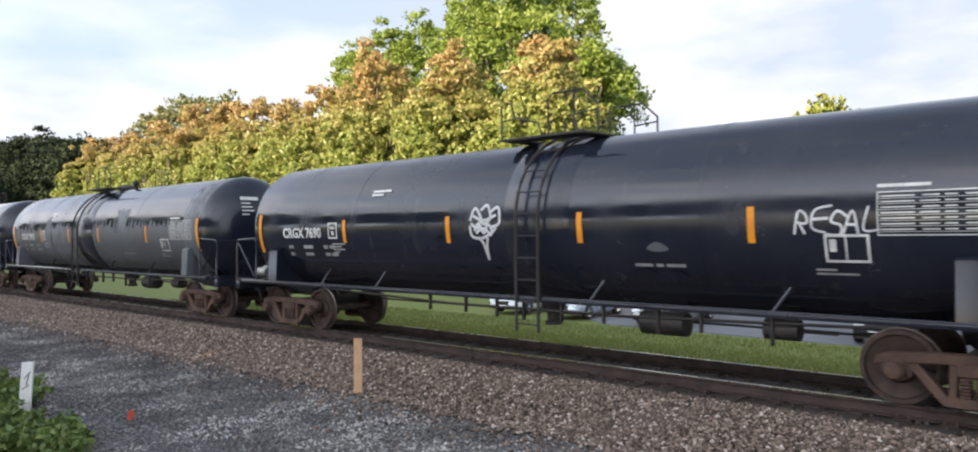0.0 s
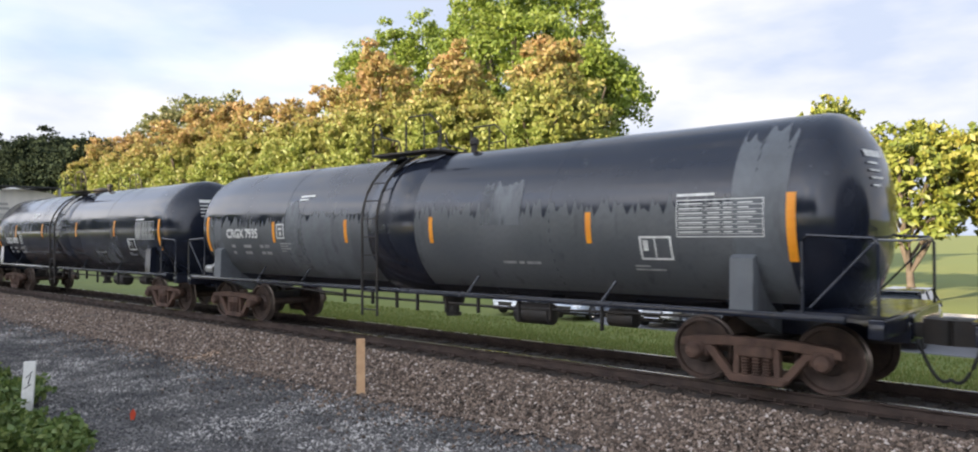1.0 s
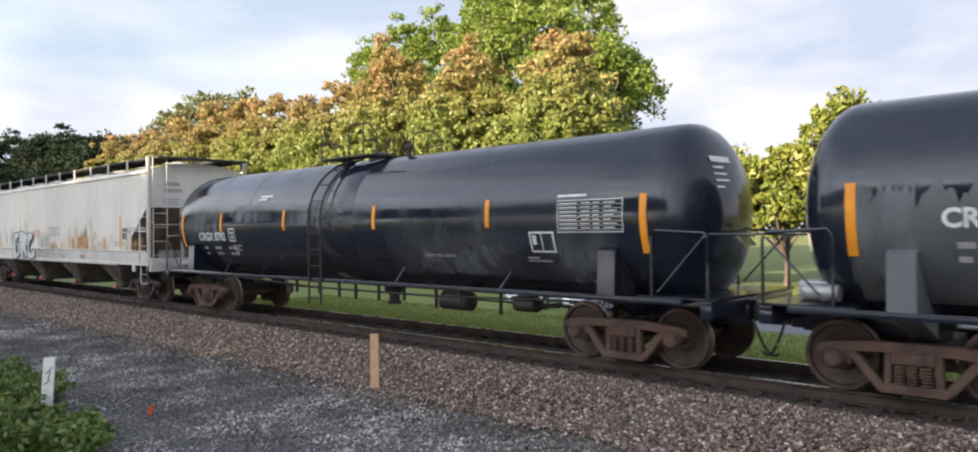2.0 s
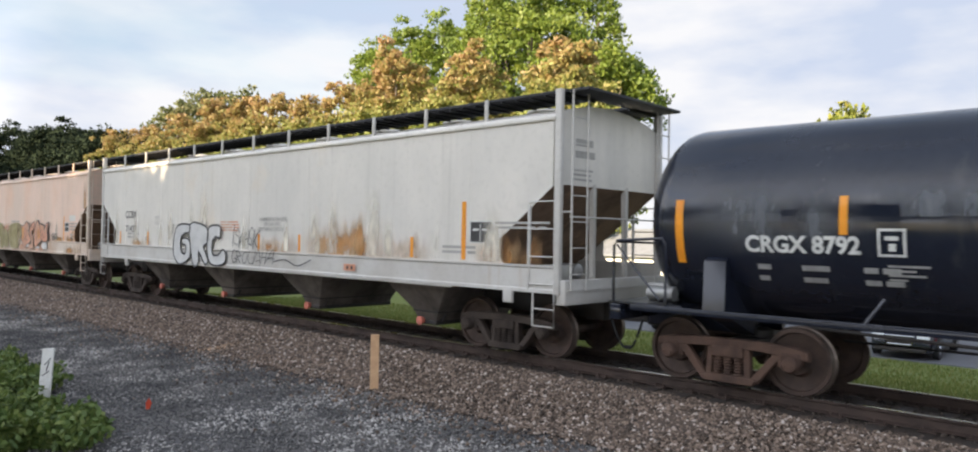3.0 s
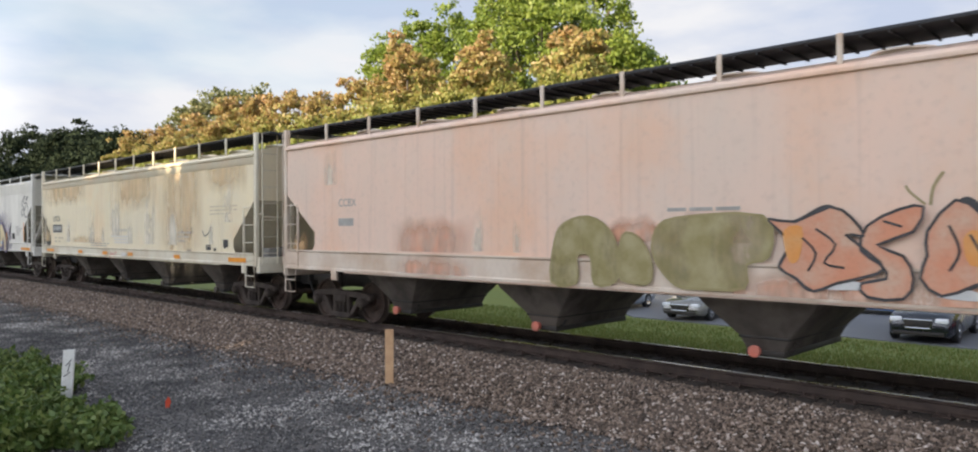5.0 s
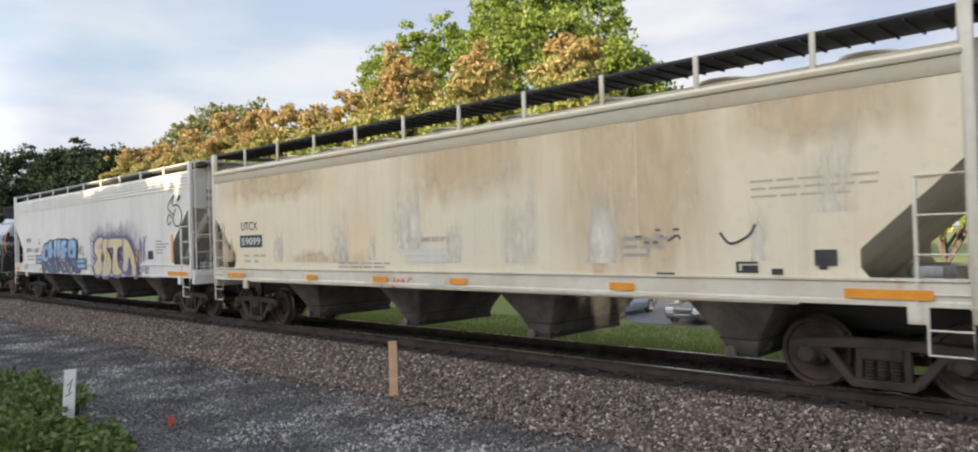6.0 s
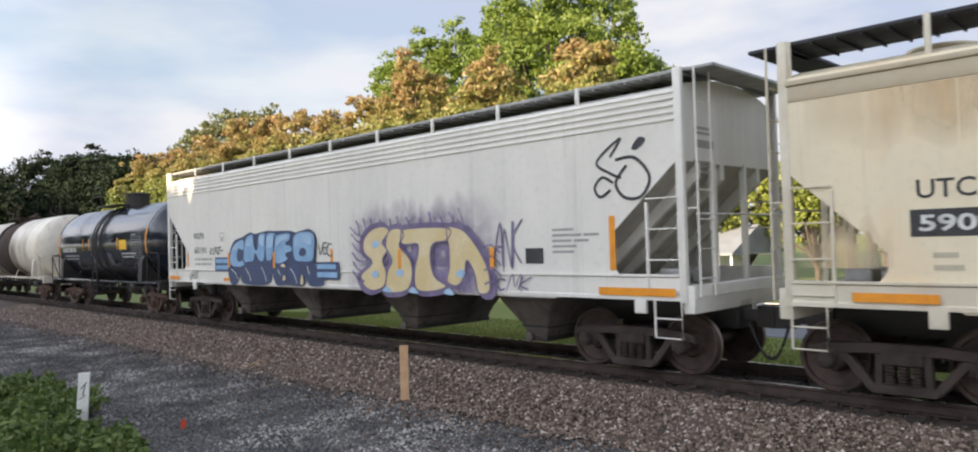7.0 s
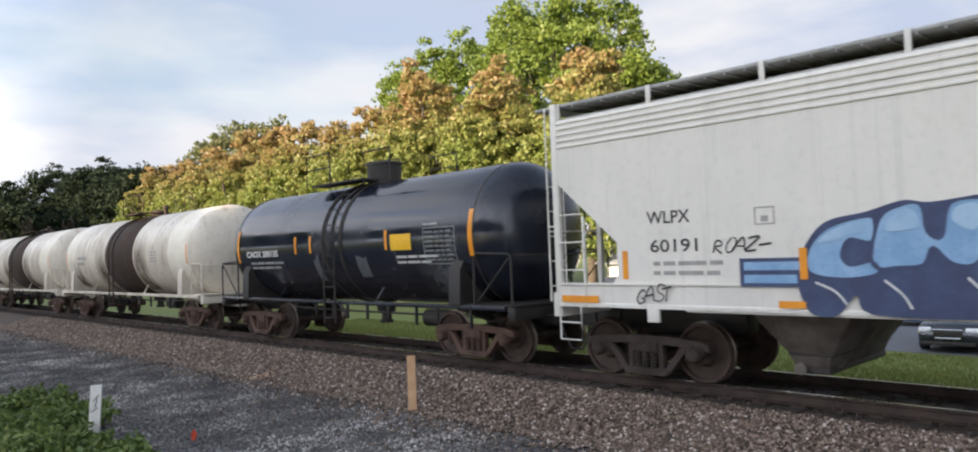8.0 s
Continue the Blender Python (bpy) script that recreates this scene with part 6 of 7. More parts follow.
p4.add("reporting_mark", T4, WHITE_INK, [words("CAOX 200135", -4.25, 2.2, 0.22, 0.01, 1.7)], 0.008)
p4.add("small_lettering", T4, GREY_INK, bars(-4.1, 2.0, [(0.3, 0.4, 0.5, 0.4), (0.3, 0.3, 0.5, 0.3)], 0.06, 0.13), 0.008)
p4.add("small_lettering", T4, WHITE_INK, bars(2.4, 2.05, [(0.35, 0.3, 0.6), (0.3, 0.4, 0.3)], 0.05, 0.12), 0.008)
p4.add("primer_patch", T4, GREY_DULL, [ragged(2.95, 4.55, 1.15, 2.75, random.Random(8), 16, 0.3), ragged(-3.2, -2.2, 1.4, 2.2, random.Random(9), 8, 0.5)], 0.003)
p4.add("primer_patch", T4, GREY_PATCH, [ragged(0.9, 1.3, 1.6, 2.3, random.Random(5), 4), ragged(-0.9, -0.65, 1.5, 2.3, random.Random(6), 3)], 0.004)
table_panel(p4, T4, 3.35, 1.9, 0.95, 0.75, GREY_INK)
CARS.append((T4, -139.0))


# ---- white tank cars with brown spills ----
def white_tank_car(label, half, truck_x):
    car = thing("tank_car", label, "tank car", "white tank cars of the passing train")
    r, z = 1.50, 2.45
    part("tank", tank_bm(r, half, 0.62, z), CREAM_TANK, car, smooth=50)
    part("spill_stain", ring_bm(0.1, r, 2.9, z, 0.008), BROWN_SPILL, car, "dark brown spill down the middle")
    pw = Paint(radius=r, axis_z=z)
    rs = random.Random(int(half * 10) + len(label))
    pw.add("spill_stain", car, BROWN_FLAKE, [ragged(-2.6, -1.2, 1.0, 3.9, rs, 10, 0.4), ragged(1.4, 2.9, 1.0, 3.8, rs, 10, 0.4), ragged(-half + 0.4, -half + 2.0, 1.1, 2.9, rs, 10, 0.5)], 0.012, "thin brown run-off")
    part("spill_stain", ring_bm(half - 0.85, r, 1.6, z, 0.009), CREAM_SPILL, car, "pale cream spill near the end")
    part("spill_stain", ring_bm(-half + 0.7, r, 1.2, z, 0.009), CREAM_SPILL, car, "pale cream spill near the end")
    for x in (-truck_x, truck_x):
        add_truck(car, x)
        saddle(car, x, CREAM_TANK, r, z)
    end_gear(car, half, truck_x + 2.05, CREAM_TANK)
    side_sills(car, half + 0.6, 1.45, 1.08, CREAM_TANK, (-3.0, 2.4))
    for x in (-half * 0.55, half * 0.55):
        part("tank_band", ring_bm(x, r, 0.10, z, 0.015), CREAM_TANK, car)
    platform(car, 0.2, z + r + 0.04, BROWN_SPILL, 0.7)
    ladder(car, -0.4, 0.45, -1.5, 0.6, z + r, BROWN_SPILL, (r, z))
    underneath(car)
    p = Paint(radius=r, axis_z=z)
    p.add("small_lettering", car, DIM_INK, bars(-half * 0.75, 2.4, [(0.5, 0.6), (0.3, 0.4)], 0.12, 0.22), 0.008)
    p.add("data_panel", car, DIM_INK, bars(half * 0.5, 2.5, [(0.6,), (0.6,), (0.6,), (0.6,)], 0.05, 0.1), 0.008)
    stripes(p, car, (-half + 0.15, half - 0.15), 2.4, 0.09, 0.6)
    return car


W1 = white_tank_car("cream-white tank car with dark brown spill round its middle", 6.35, 5.6)
CARS.append((W1, -153.35))
W2 = white_tank_car("grimy white tank car with brown spilled load on its flanks", 6.35, 5.6)
CARS.append((W2, -168.65))
W3 = white_tank_car("white tank car stained brown below its manway", 6.35, 5.6)
CARS.append((W3, -183.95))


# ---- ground, ballast and track ----
BALLAST_STONE = island_mat("ballast_stones", [(0.0, (0.040, 0.029, 0.022)), (0.3, (0.112, 0.078, 0.057)), (0.6, (0.185, 0.130, 0.096)), (0.88, (0.285, 0.208, 0.160)), (1.0, (0.55, 0.47, 0.41))], 0.85, 0.1)
GRAVEL_STONE = island_mat("gravel_stones", [(0.0, (0.036, 0.036, 0.038)), (0.42, (0.105, 0.10, 0.098)), (0.64, (0.24, 0.225, 0.21)), (0.9, (0.60, 0.56, 0.52))], 0.85, 0.1, patch=0.9)
# darker stones and bed for the strip between the rails
INNER_STONE = island_mat("dark_inner_stones", [(0.0, (0.016, 0.012, 0.010)), (0.5, (0.050, 0.036, 0.028)), (1.0, (0.10, 0.075, 0.058))], 0.8, 0.1)
INNER_BED = worn("dark_inner_bed", (0.036, 0.026, 0.021), (0.055, 0.040, 0.031), 0.85, 0, 1.5, 26, bump=0.9)
BALLAST_BED = worn("ballast_bed", (0.074, 0.051, 0.038), (0.112, 0.079, 0.058), 0.9, 0, 1.2, 26, bump=0.9)
GRAVEL_BED = worn("gravel_road_surface", (0.055, 0.052, 0.053), (0.155, 0.142, 0.133), 0.9, 0, 0.5, 34, 0.42, 0.62, bump=1.0)
LAWN = worn("mown_grass", (0.115, 0.15, 0.032), (0.15, 0.17, 0.04), 0.95, 0, 0.35, 22, bump=0.8)
ASPHALT = worn("worn_asphalt", (0.12, 0.125, 0.14), (0.16, 0.165, 0.175), 0.85, 0, 0.4, 40, bump=0.3)
TIE_WOOD = worn("creosoted_tie", (0.035, 0.026, 0.021), (0.062, 0.048, 0.039), 0.9, 0, 3, 18, bump=0.5)
STAKE_WOOD = worn("weathered_stake_wood", (0.58, 0.36, 0.20), (0.46, 0.27, 0.15), 0.8, 0, 5, 40, third=(0.25, 0.14, 0.08), streak=0.05, bump=0.3)
STAKE_WHITE = worn("white_painted_stake", (0.74, 0.73, 0.70), (0.60, 0.58, 0.54), 0.7, 0, 8, 40, bump=0.2)
GRASS_BLADES = island_mat("grass_blades", [(0.0, (0.09, 0.125, 0.025)), (0.5, (0.135, 0.17, 0.036)), (1.0, (0.19, 0.19, 0.06))], 0.8, translucent=0.25)
WEED_LEAVES = island_mat("weed_leaves", [(0.0, (0.06, 0.105, 0.022)), (0.6, (0.125, 0.185, 0.042)), (1.0, (0.22, 0.26, 0.075))], 0.6, translucent=0.25)


def ground_z(y):
    """Height of the land across the track."""
    if y < -3.3:
        return -0.52
    if y < 2.6:
        return -0.62
    if y < 13.3:
        return -0.52 - 1.02 * min(max((y - 2.6) / 9.0, 0), 1) ** 0.9
    return -1.54


bm = bmesh.new()
ys = [-1500, -300, -60, -20, -11, -7, -3.9, -3.3, 3.0, 4, 5, 6.5, 8, 9.5, 11, 12, 13.3, 20, 40, 90, 300, 1500]
xs = [-1500, -500, -200, -100, -60, -40, -30, -20, -10, 0, 10, 25, 60, 200, 500, 1500]
grid = [[bm.verts.new((x, y, ground_z(y) - 0.03)) for y in ys] for x in xs]
for i in range(len(xs) - 1):
    for j in range(len(ys) - 1):
        bm.faces.new((grid[i][j], grid[i + 1][j], grid[i + 1][j + 1], grid[i][j + 1]))
structure("ground", bm, LAWN, "short mown green grass on level land", 60)

bm = bmesh.new()
# gravel service road beside the track, gently rutted
nx, ny = 120, 26
g = [[bm.verts.new((-70 + 95 * i / nx, -13.5 + 10.8 * j / ny, -0.5 + 0.03 * noise.noise((i * 0.35, j * 0.8, 0)) + (0.02 if j in (9, 16) else 0))) for j in range(ny + 1)] for i in range(nx + 1)]
for i in range(nx):
    for j in range(ny):
        bm.faces.new((g[i][j], g[i + 1][j], g[i + 1][j + 1], g[i][j + 1]))
structure("gravel_road", bm, GRAVEL_BED, "grey and dark crushed gravel service road", 80)


def bed_z(y):
    a = abs(y)
    if a < 1.75:
        return -0.20
    return -0.20 - 0.36 * min((a - 1.75) / 1.75, 1.0)


bm = bmesh.new()
prof = [-3.6, -3.2, -2.8, -2.4, -2.05, -1.75, -1.0, 0, 1.0, 1.75, 2.1, 2.6, 3.1, 3.6]
nx = 260
rows = []
for i in range(nx + 1):
    x = -260 + 300 * i / nx
    rows.append([bm.verts.new((x, y + 0.12 * noise.noise((x * 0.5, y, 3)), bed_z(y) + (0.05 * noise.noise((x * 0.7, y * 1.3, 0)) if abs(y) > 1.9 else 0))) for y in prof])
for a, b in zip(rows, rows[1:]):
    for j in range(len(prof) - 1):
        f = bm.faces.new((a[j], b[j], b[j + 1], a[j + 1]))
        # the middle strip of the bed gets the darker material
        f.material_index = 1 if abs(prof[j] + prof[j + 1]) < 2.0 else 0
ballast = structure("ballast", bm, [BALLAST_BED, INNER_BED], "brown-grey crushed stone ballast shoulder under the track", 60)


def stones(name, material, count, region, size, seed, parent, label):
    """Loose angular stones, each a squashed octahedron."""
    r = np.random.default_rng(seed)
    x, y, z = region(r, count)
    s = size[0] + (size[1] - size[0]) * r.random(count) ** 2
    base = np.array([(1, 0, 0), (-1, 0, 0), (0, 1, 0), (0, -1, 0), (0, 0, 1), (0, 0, -1)], float)
    v = base[None] * s[:, None, None] * (0.6 + 0.6 * r.random((count, 6, 1)))
    v[:, :, 2] *= 0.75
    v += (r.random((count, 6, 3)) - 0.5) * s[:, None, None] * 0.5
    a = r.random(count) * 6.283
    c, sn = np.cos(a)[:, None], np.sin(a)[:, None]
    vx, vy = v[:, :, 0] * c - v[:, :, 1] * sn, v[:, :, 0] * sn + v[:, :, 1] * c
    v = np.stack([vx + x[:, None], vy + y[:, None], v[:, :, 2] + z[:, None]], -1).reshape(-1, 3)
    tri = np.array([(0, 2, 4), (2, 1, 4), (1, 3, 4), (3, 0, 4), (2, 0, 5), (1, 2, 5), (3, 1, 5), (0, 3, 5)])
    f = (tri[None] + 6 * np.arange(count)[:, None, None]).reshape(-1, 3)
    me = fast_mesh(name, v, f)
    me.materials.append(material)
    ob = new(name, me)
    ob.parent = parent
    return tagged(ob, label, kind="stuff")


def fast_mesh(name, v, f):
    me = bpy.data.meshes.new(name)
    k = f.shape[1]
    me.vertices.add(len(v))
    me.vertices.foreach_set("co", np.ascontiguousarray(v, np.float32).ravel())
    me.loops.add(f.size)
    me.loops.foreach_set("vertex_index", np.ascontiguousarray(f, np.int32).ravel())
    me.polygons.add(len(f))
    me.polygons.foreach_set("loop_start", np.arange(len(f), dtype=np.int32) * k)
    me.update(calc_edges=True)
    me.validate()
    return me


def ballast_region(r, n):
    d = r.random(n) ** 1.6
    x = 4.5 - 45 * d
    y = -1.25 - 2.1 * r.random(n)
    far = r.random(n) < 0.09
    y = np.where(far, -3.2 - r.exponential(0.45, n), y)
    a = np.abs(y)
    z = np.maximum(np.where(a < 1.75, -0.20, -0.20 - 0.36 * np.minimum((a - 1.75) / 1.75, 1)) + 0.014, -0.475)
    return x, y, z


def inner_region(r, n):
    x = 5 - 40 * r.random(n) ** 1.4
    y = r.uniform(-1.2, 2.9, n)
    a = np.abs(y)
    return x, y, np.where(a < 1.75, -0.20, -0.20 - 0.36 * np.minimum((a - 1.75) / 1.75, 1)) + 0.008


def gravel_region(r, n):
    d = r.random(n) ** 1.4
    x = 1 - 32 * d + r.normal(0, 1.2, n)
    y = np.maximum(r.uniform(-9.0, -3.4, n) - np.abs(r.normal(0, 0.5, n)), -12.5)
    return x, y, np.full(n, -0.478)


def tie_mesh():
    b = bmesh.new()
    soft_box(b, -0.115, 0.115, -1.3, 1.3, -0.36, -0.18, 0.012, 1)
    return finish("sleeper", b, TIE_WOOD)


def plate_mesh():
    b = bmesh.new()
    for y in (-0.75, 0.75):
        soft_box(b, -0.1, 0.1, y - 0.18, y + 0.18, -0.181, -0.16, 0.005, 1)
        for k in (-1, 1):
            box(b, -0.075, -0.05, y + k * 0.10 - 0.012, y + k * 0.10 + 0.012, -0.16, -0.125)
            box(b, 0.05, 0.075, y + k * 0.10 - 0.012, y + k * 0.10 + 0.012, -0.16, -0.125)
    return finish("tie_plates", b, RAIL)


track = new("track")
tagged(track, "single railway track on timber ties", "track", kind="structure")
for y in (-0.75, 0.75):
    bm = bmesh.new()
    poly = [(-0.07, -0.17), (0.07, -0.17), (0.07, -0.158), (0.012, -0.14), (0.009, -0.05), (0.036, -0.036), (0.037, -0.006), (0.028, 0.0), (-0.028, 0.0), (-0.037, -0.006), (-0.036, -0.036), (-0.009, -0.05), (-0.012, -0.14), (-0.07, -0.158)]
    poly = [(y + a, b) for a, b in poly]
    for f in prism(bm, poly, -260, 40, "x"):
        if f.normal.z > 0.7 and f.calc_center_median().z > -0.01:
            f.material_index = 1
    ob = new("rail", finish("rail", bm, [RAIL, RAILTOP]))
    ob.parent = track
tie_me, plate_me = tie_mesh(), plate_mesh()
rnd = random.Random(3)
for k in range(150):
    x = 6 - 0.52 * k
    for nm, me in (("sleeper", tie_me), ("tie_plates", plate_me)):
        ob = new(nm, me)
        ob.parent = track
        ob.matrix_basis = pose(x, rnd.uniform(-0.04, 0.04) if nm == "sleeper" else 0, rnd.uniform(-0.006, 0.004) if nm == "sleeper" else 0, 0, 0, rnd.uniform(-1, 1))

# lot beyond the grass
bm = bmesh.new()
g0 = [(-17.0, 15.0), (30, 14.6), (30, 27), (-24.5, 27), (-24.5, 20.5)]
prism(bm, g0, -1.60, -1.535, "z")
structure("parking_lot", bm, ASPHALT, "worn grey asphalt parking lot")
bm = bmesh.new()
prism(bm, [(-24.5, 27.02), (30, 27.02), (30, 27.2), (-24.5, 27.2)], -1.6, -1.42, "z")
structure("kerb", bm, worn("concrete_kerb", (0.42, 0.41, 0.39), (0.33, 0.32, 0.30), 0.9), "pale concrete kerb at the back of the lot")

# ---- leaves ----
def leaf_cloud(r, centres, radii, per, size, flat=0.6):
    """Leaves round clump centres: folded diamonds of random turn."""
    n = len(centres) * per
    c = np.repeat(centres, per, 0)
    rad = np.repeat(radii, per, 0)[:, None]
    d = r.normal(size=(n, 3))
    d /= np.linalg.norm(d, axis=1)[:, None]
    pos = c + d * rad * r.random((n, 1)) ** 0.5 * np.array([1, 1, flat])
    a = r.normal(size=(n, 3)) + np.array([0, 0, -0.15])
    a /= np.linalg.norm(a, axis=1)[:, None]
    b = np.cross(a, r.normal(size=(n, 3)))
    b /= np.linalg.norm(b, axis=1)[:, None]
    k = np.cross(a, b)
    s = size * (0.6 + 0.8 * r.random((n, 1)))
    v = np.stack([pos - a * s, pos + b * s * 0.5 + k * s * 0.12, pos + a * s, pos - b * s * 0.5 + k * s * 0.12], 1).reshape(-1, 3)
    q = np.arange(n)[:, None] * 4
    f = np.concatenate([q + np.array([0, 1, 2]), q + np.array([0, 2, 3])], 0)
    return v, f


BARK = worn("grey_brown_bark", (0.065, 0.052, 0.042), (0.10, 0.083, 0.068), 0.95, 0, 2, 14, bump=0.8)
MAGNOLIA = island_mat("magnolia_leaves", [(0.0, (0.13, 0.195, 0.045)), (0.30, (0.205, 0.255, 0.06)), (0.52, (0.265, 0.275, 0.085)), (0.75, (0.34, 0.235, 0.10)), (1.0, (0.39, 0.20, 0.115))], 0.5, translucent=0.45, patch=0.22, height=(9.0, 18.0))
GREEN_LEAF = island_mat("bright_green_leaves", [(0.0, (0.08, 0.135, 0.025)), (0.5, (0.155, 0.22, 0.035)), (1.0, (0.24, 0.28, 0.055))], 0.55, translucent=0.45, patch=0.3)
YELLOW_LEAF = island_mat("yellow_green_leaves", [(0.0, (0.07, 0.115, 0.02)), (0.5, (0.16, 0.19, 0.035)), (1.0, (0.27, 0.235, 0.05))], 0.5, translucent=0.25, patch=0.3)
OLIVE_LEAF = island_mat("grey_green_leaves", [(0.0, (0.10, 0.125, 0.05)), (0.5, (0.15, 0.17, 0.07)), (1.0, (0.22, 0.20, 0.10))], 0.6, translucent=0.4, patch=0.3)
# near-black oak leaves: the shade at the line's end is put into their colour
SHADED_LEAF = island_mat("shaded_oak_leaves", [(0.0, (0.014, 0.022, 0.014)), (0.6, (0.022, 0.033, 0.019)), (1.0, (0.032, 0.045, 0.025))], 0.9, translucent=0.1, patch=0.2, spec=0.1)


def tree(name, label, x, y, top, lobes, leaf, seed, clumps=300, per=26, size=0.26, clump_r=0.62, base=-1.55, category="tree", trunk_r=0.32):
    """lobes: (dx, dy, z, rx, rz) ellipsoids of foliage, above the base."""
    r = np.random.default_rng(seed)
    t = thing(name, label, category, "trees beyond the track", pose(x, y, base))
    bm = bmesh.new()
    h = top * 0.62
    pts, radii = [], []
    for k in range(9):
        a = k / 8
        pts.append((0.25 * math.sin(a * 2 + seed), 0.25 * math.cos(a * 3 + seed) - 0.25, h * a))
        radii.append(trunk_r * (1.25 - a) if k else trunk_r * 1.6)
    rings = []
    for p, rad in zip(pts, radii):
        rings.append([bm.verts.new((p[0] + rad * math.cos(q), p[1] + rad * math.sin(q), p[2])) for q in (2 * math.pi * j / 9 for j in range(9))])
    for a, b in zip(rings, rings[1:]):
        for j in range(9):
            bm.faces.new((a[j], a[(j + 1) % 9], b[(j + 1) % 9], b[j]))
    for dx, dy, z, rx, rz in lobes:
        for k in range(3):
            q = r.random() * 6.28
            s = Vector(pts[int(r.integers(2, 7))])
            e = Vector((dx + math.cos(q) * rx * 0.6, dy + math.sin(q) * rx * 0.6, z + rz * r.uniform(-0.2, 0.5)))
            mid = s.lerp(e, 0.5) + Vector((0, 0, -0.05 * (e - s).length))
            tube(bm, [s, mid, e], 0.09, 6)
    part("trunk", bm, BARK, t)
    cs, rs = [], []
    vol = sum(l[3] ** 2 * l[4] for l in lobes) ** 1.0
    for dx, dy, z, rx, rz in lobes:
        n = max(20, int(clumps * rx * rx * rz / vol))
        d = r.normal(size=(n, 3))
        d /= np.linalg.norm(d, axis=1)[:, None]
        d[:, 2] = np.where(d[:, 2] < -0.75, -d[:, 2], d[:, 2])
        wob = np.array([0.97 + 0.36 * noise.noise(Vector((float(p[0]) * 2.2 + seed, float(p[1]) * 2.2, float(p[2]) * 2.2 + dx))) for p in d])
        rad = wob * (0.70 + 0.34 * r.random(n) ** 0.6)
        cs.append(np.array([dx, dy, z]) + d * rad[:, None] * np.array([rx, rx, rz]))
        rs.append(clump_r * (0.6 + 0.8 * r.random(n)))
    v, f = leaf_cloud(r, np.concatenate(cs), np.concatenate(rs), per, size)
    me = fast_mesh("crown", v, f)
    me.materials.append(leaf)
    ob = new("crown", me)
    ob.parent = t
    tagged(ob, kind="stuff")
    return t


def cone_lobes(top, r, seed, low=1.0):
    """A tall ovoid magnolia crown with uneven shoulders."""
    q = random.Random(seed)
    out = [(0, 0, top * 0.42, r, top * 0.40), (0, 0, top * 0.70, r * 0.62, top * 0.27)]
    for k in range(6):
        a = k * 1.05 + q.random()
        out.append((math.cos(a) * r * 0.62, math.sin(a) * r * 0.5, top * q.uniform(0.3, 0.66), r * q.uniform(0.34, 0.5), top * q.uniform(0.13, 0.2)))
    return out


def round_lobes(top, r, seed, n=8):
    q = random.Random(seed)
    out = [(0, 0, top * 0.62, r * 0.8, top * 0.33)]
    for k in range(n):
        a = k * 2.4 + q.random()
        out.append((math.cos(a) * r * 0.7, math.sin(a) * r * 0.6, top * q.uniform(0.42, 0.84), r * q.uniform(0.32, 0.48), top * q.uniform(0.11, 0.17)))
    return out


MAG = "dense magnolia with yellow-green leaves and rusty orange tips"
for i, (x, y, top, r) in enumerate(((-32.8, 32, 18.3, 5.0), (-42.4, 32, 19.2, 5.0), (-51.8, 32, 20.6, 5.4), (-60.5, 33, 19.2, 5.0), (-66.5, 33, 18.4, 4.6), (-73.5, 33, 19.4, 5.0), (-80.5, 34, 20.0, 5.2), (-88.5, 34, 20.6, 5.6), (-98, 34, 19.6, 5.8), (-108, 34, 19.3, 6.0), (-118, 33, 18.8, 5.8))):
    tree("magnolia_tree", MAG, x, y, top, cone_lobes(top, r, i), MAGNOLIA, 10 + i, 900, 42, 0.20, 0.62)
TALL = "tall full bright-green shade tree behind magnolias"
tree("tall_tree", TALL, -45.4, 43, 28.8, round_lobes(28.8, 7.9, 5, 13), GREEN_LEAF, 31, 1100, 44, 0.22, 0.95, trunk_r=0.5)
tree("tall_tree", TALL, -59.0, 44, 27.6, round_lobes(27.6, 6.0, 7, 11), GREEN_LEAF, 33, 700, 42, 0.22, 0.95, trunk_r=0.5)
tree("tall_tree", TALL, -38.9, 43, 22.0, round_lobes(22.0, 6.2, 6, 11), GREEN_LEAF, 32, 700, 42, 0.22, 0.95, trunk_r=0.5)
tree("tall_tree", TALL, -69.5, 45, 27.4, round_lobes(27.4, 6.2, 9, 10), GREEN_LEAF, 35, 500, 40, 0.24, 0.95, trunk_r=0.5)
tree("tall_tree", "green broadleaf tree rising over the magnolia row", -114, 46, 26.8, round_lobes(26.8, 9.5, 8, 10), OLIVE_LEAF, 34, 800, 30, 0.30, 1.0, trunk_r=0.5)
for i, (x, y, top, r) in enumerate(((-22.5, 35, 9.4, 3.6), (-18.5, 36, 9.0, 3.5), (-13.6, 33, 11.4, 2.6), (-9.8, 33, 9.9, 3.4), (-5.0, 34, 9.4, 3.6), (0.5, 35, 9.8, 3.6), (6, 35, 9.2, 3.4))):
    tree("yellowing_tree", "small leafy tree with yellow-green foliage by the lot", x, y, top, round_lobes(top, r, 60 + i), YELLOW_LEAF, 50 + i, 330, 26, 0.2, 0.5, trunk_r=0.18)
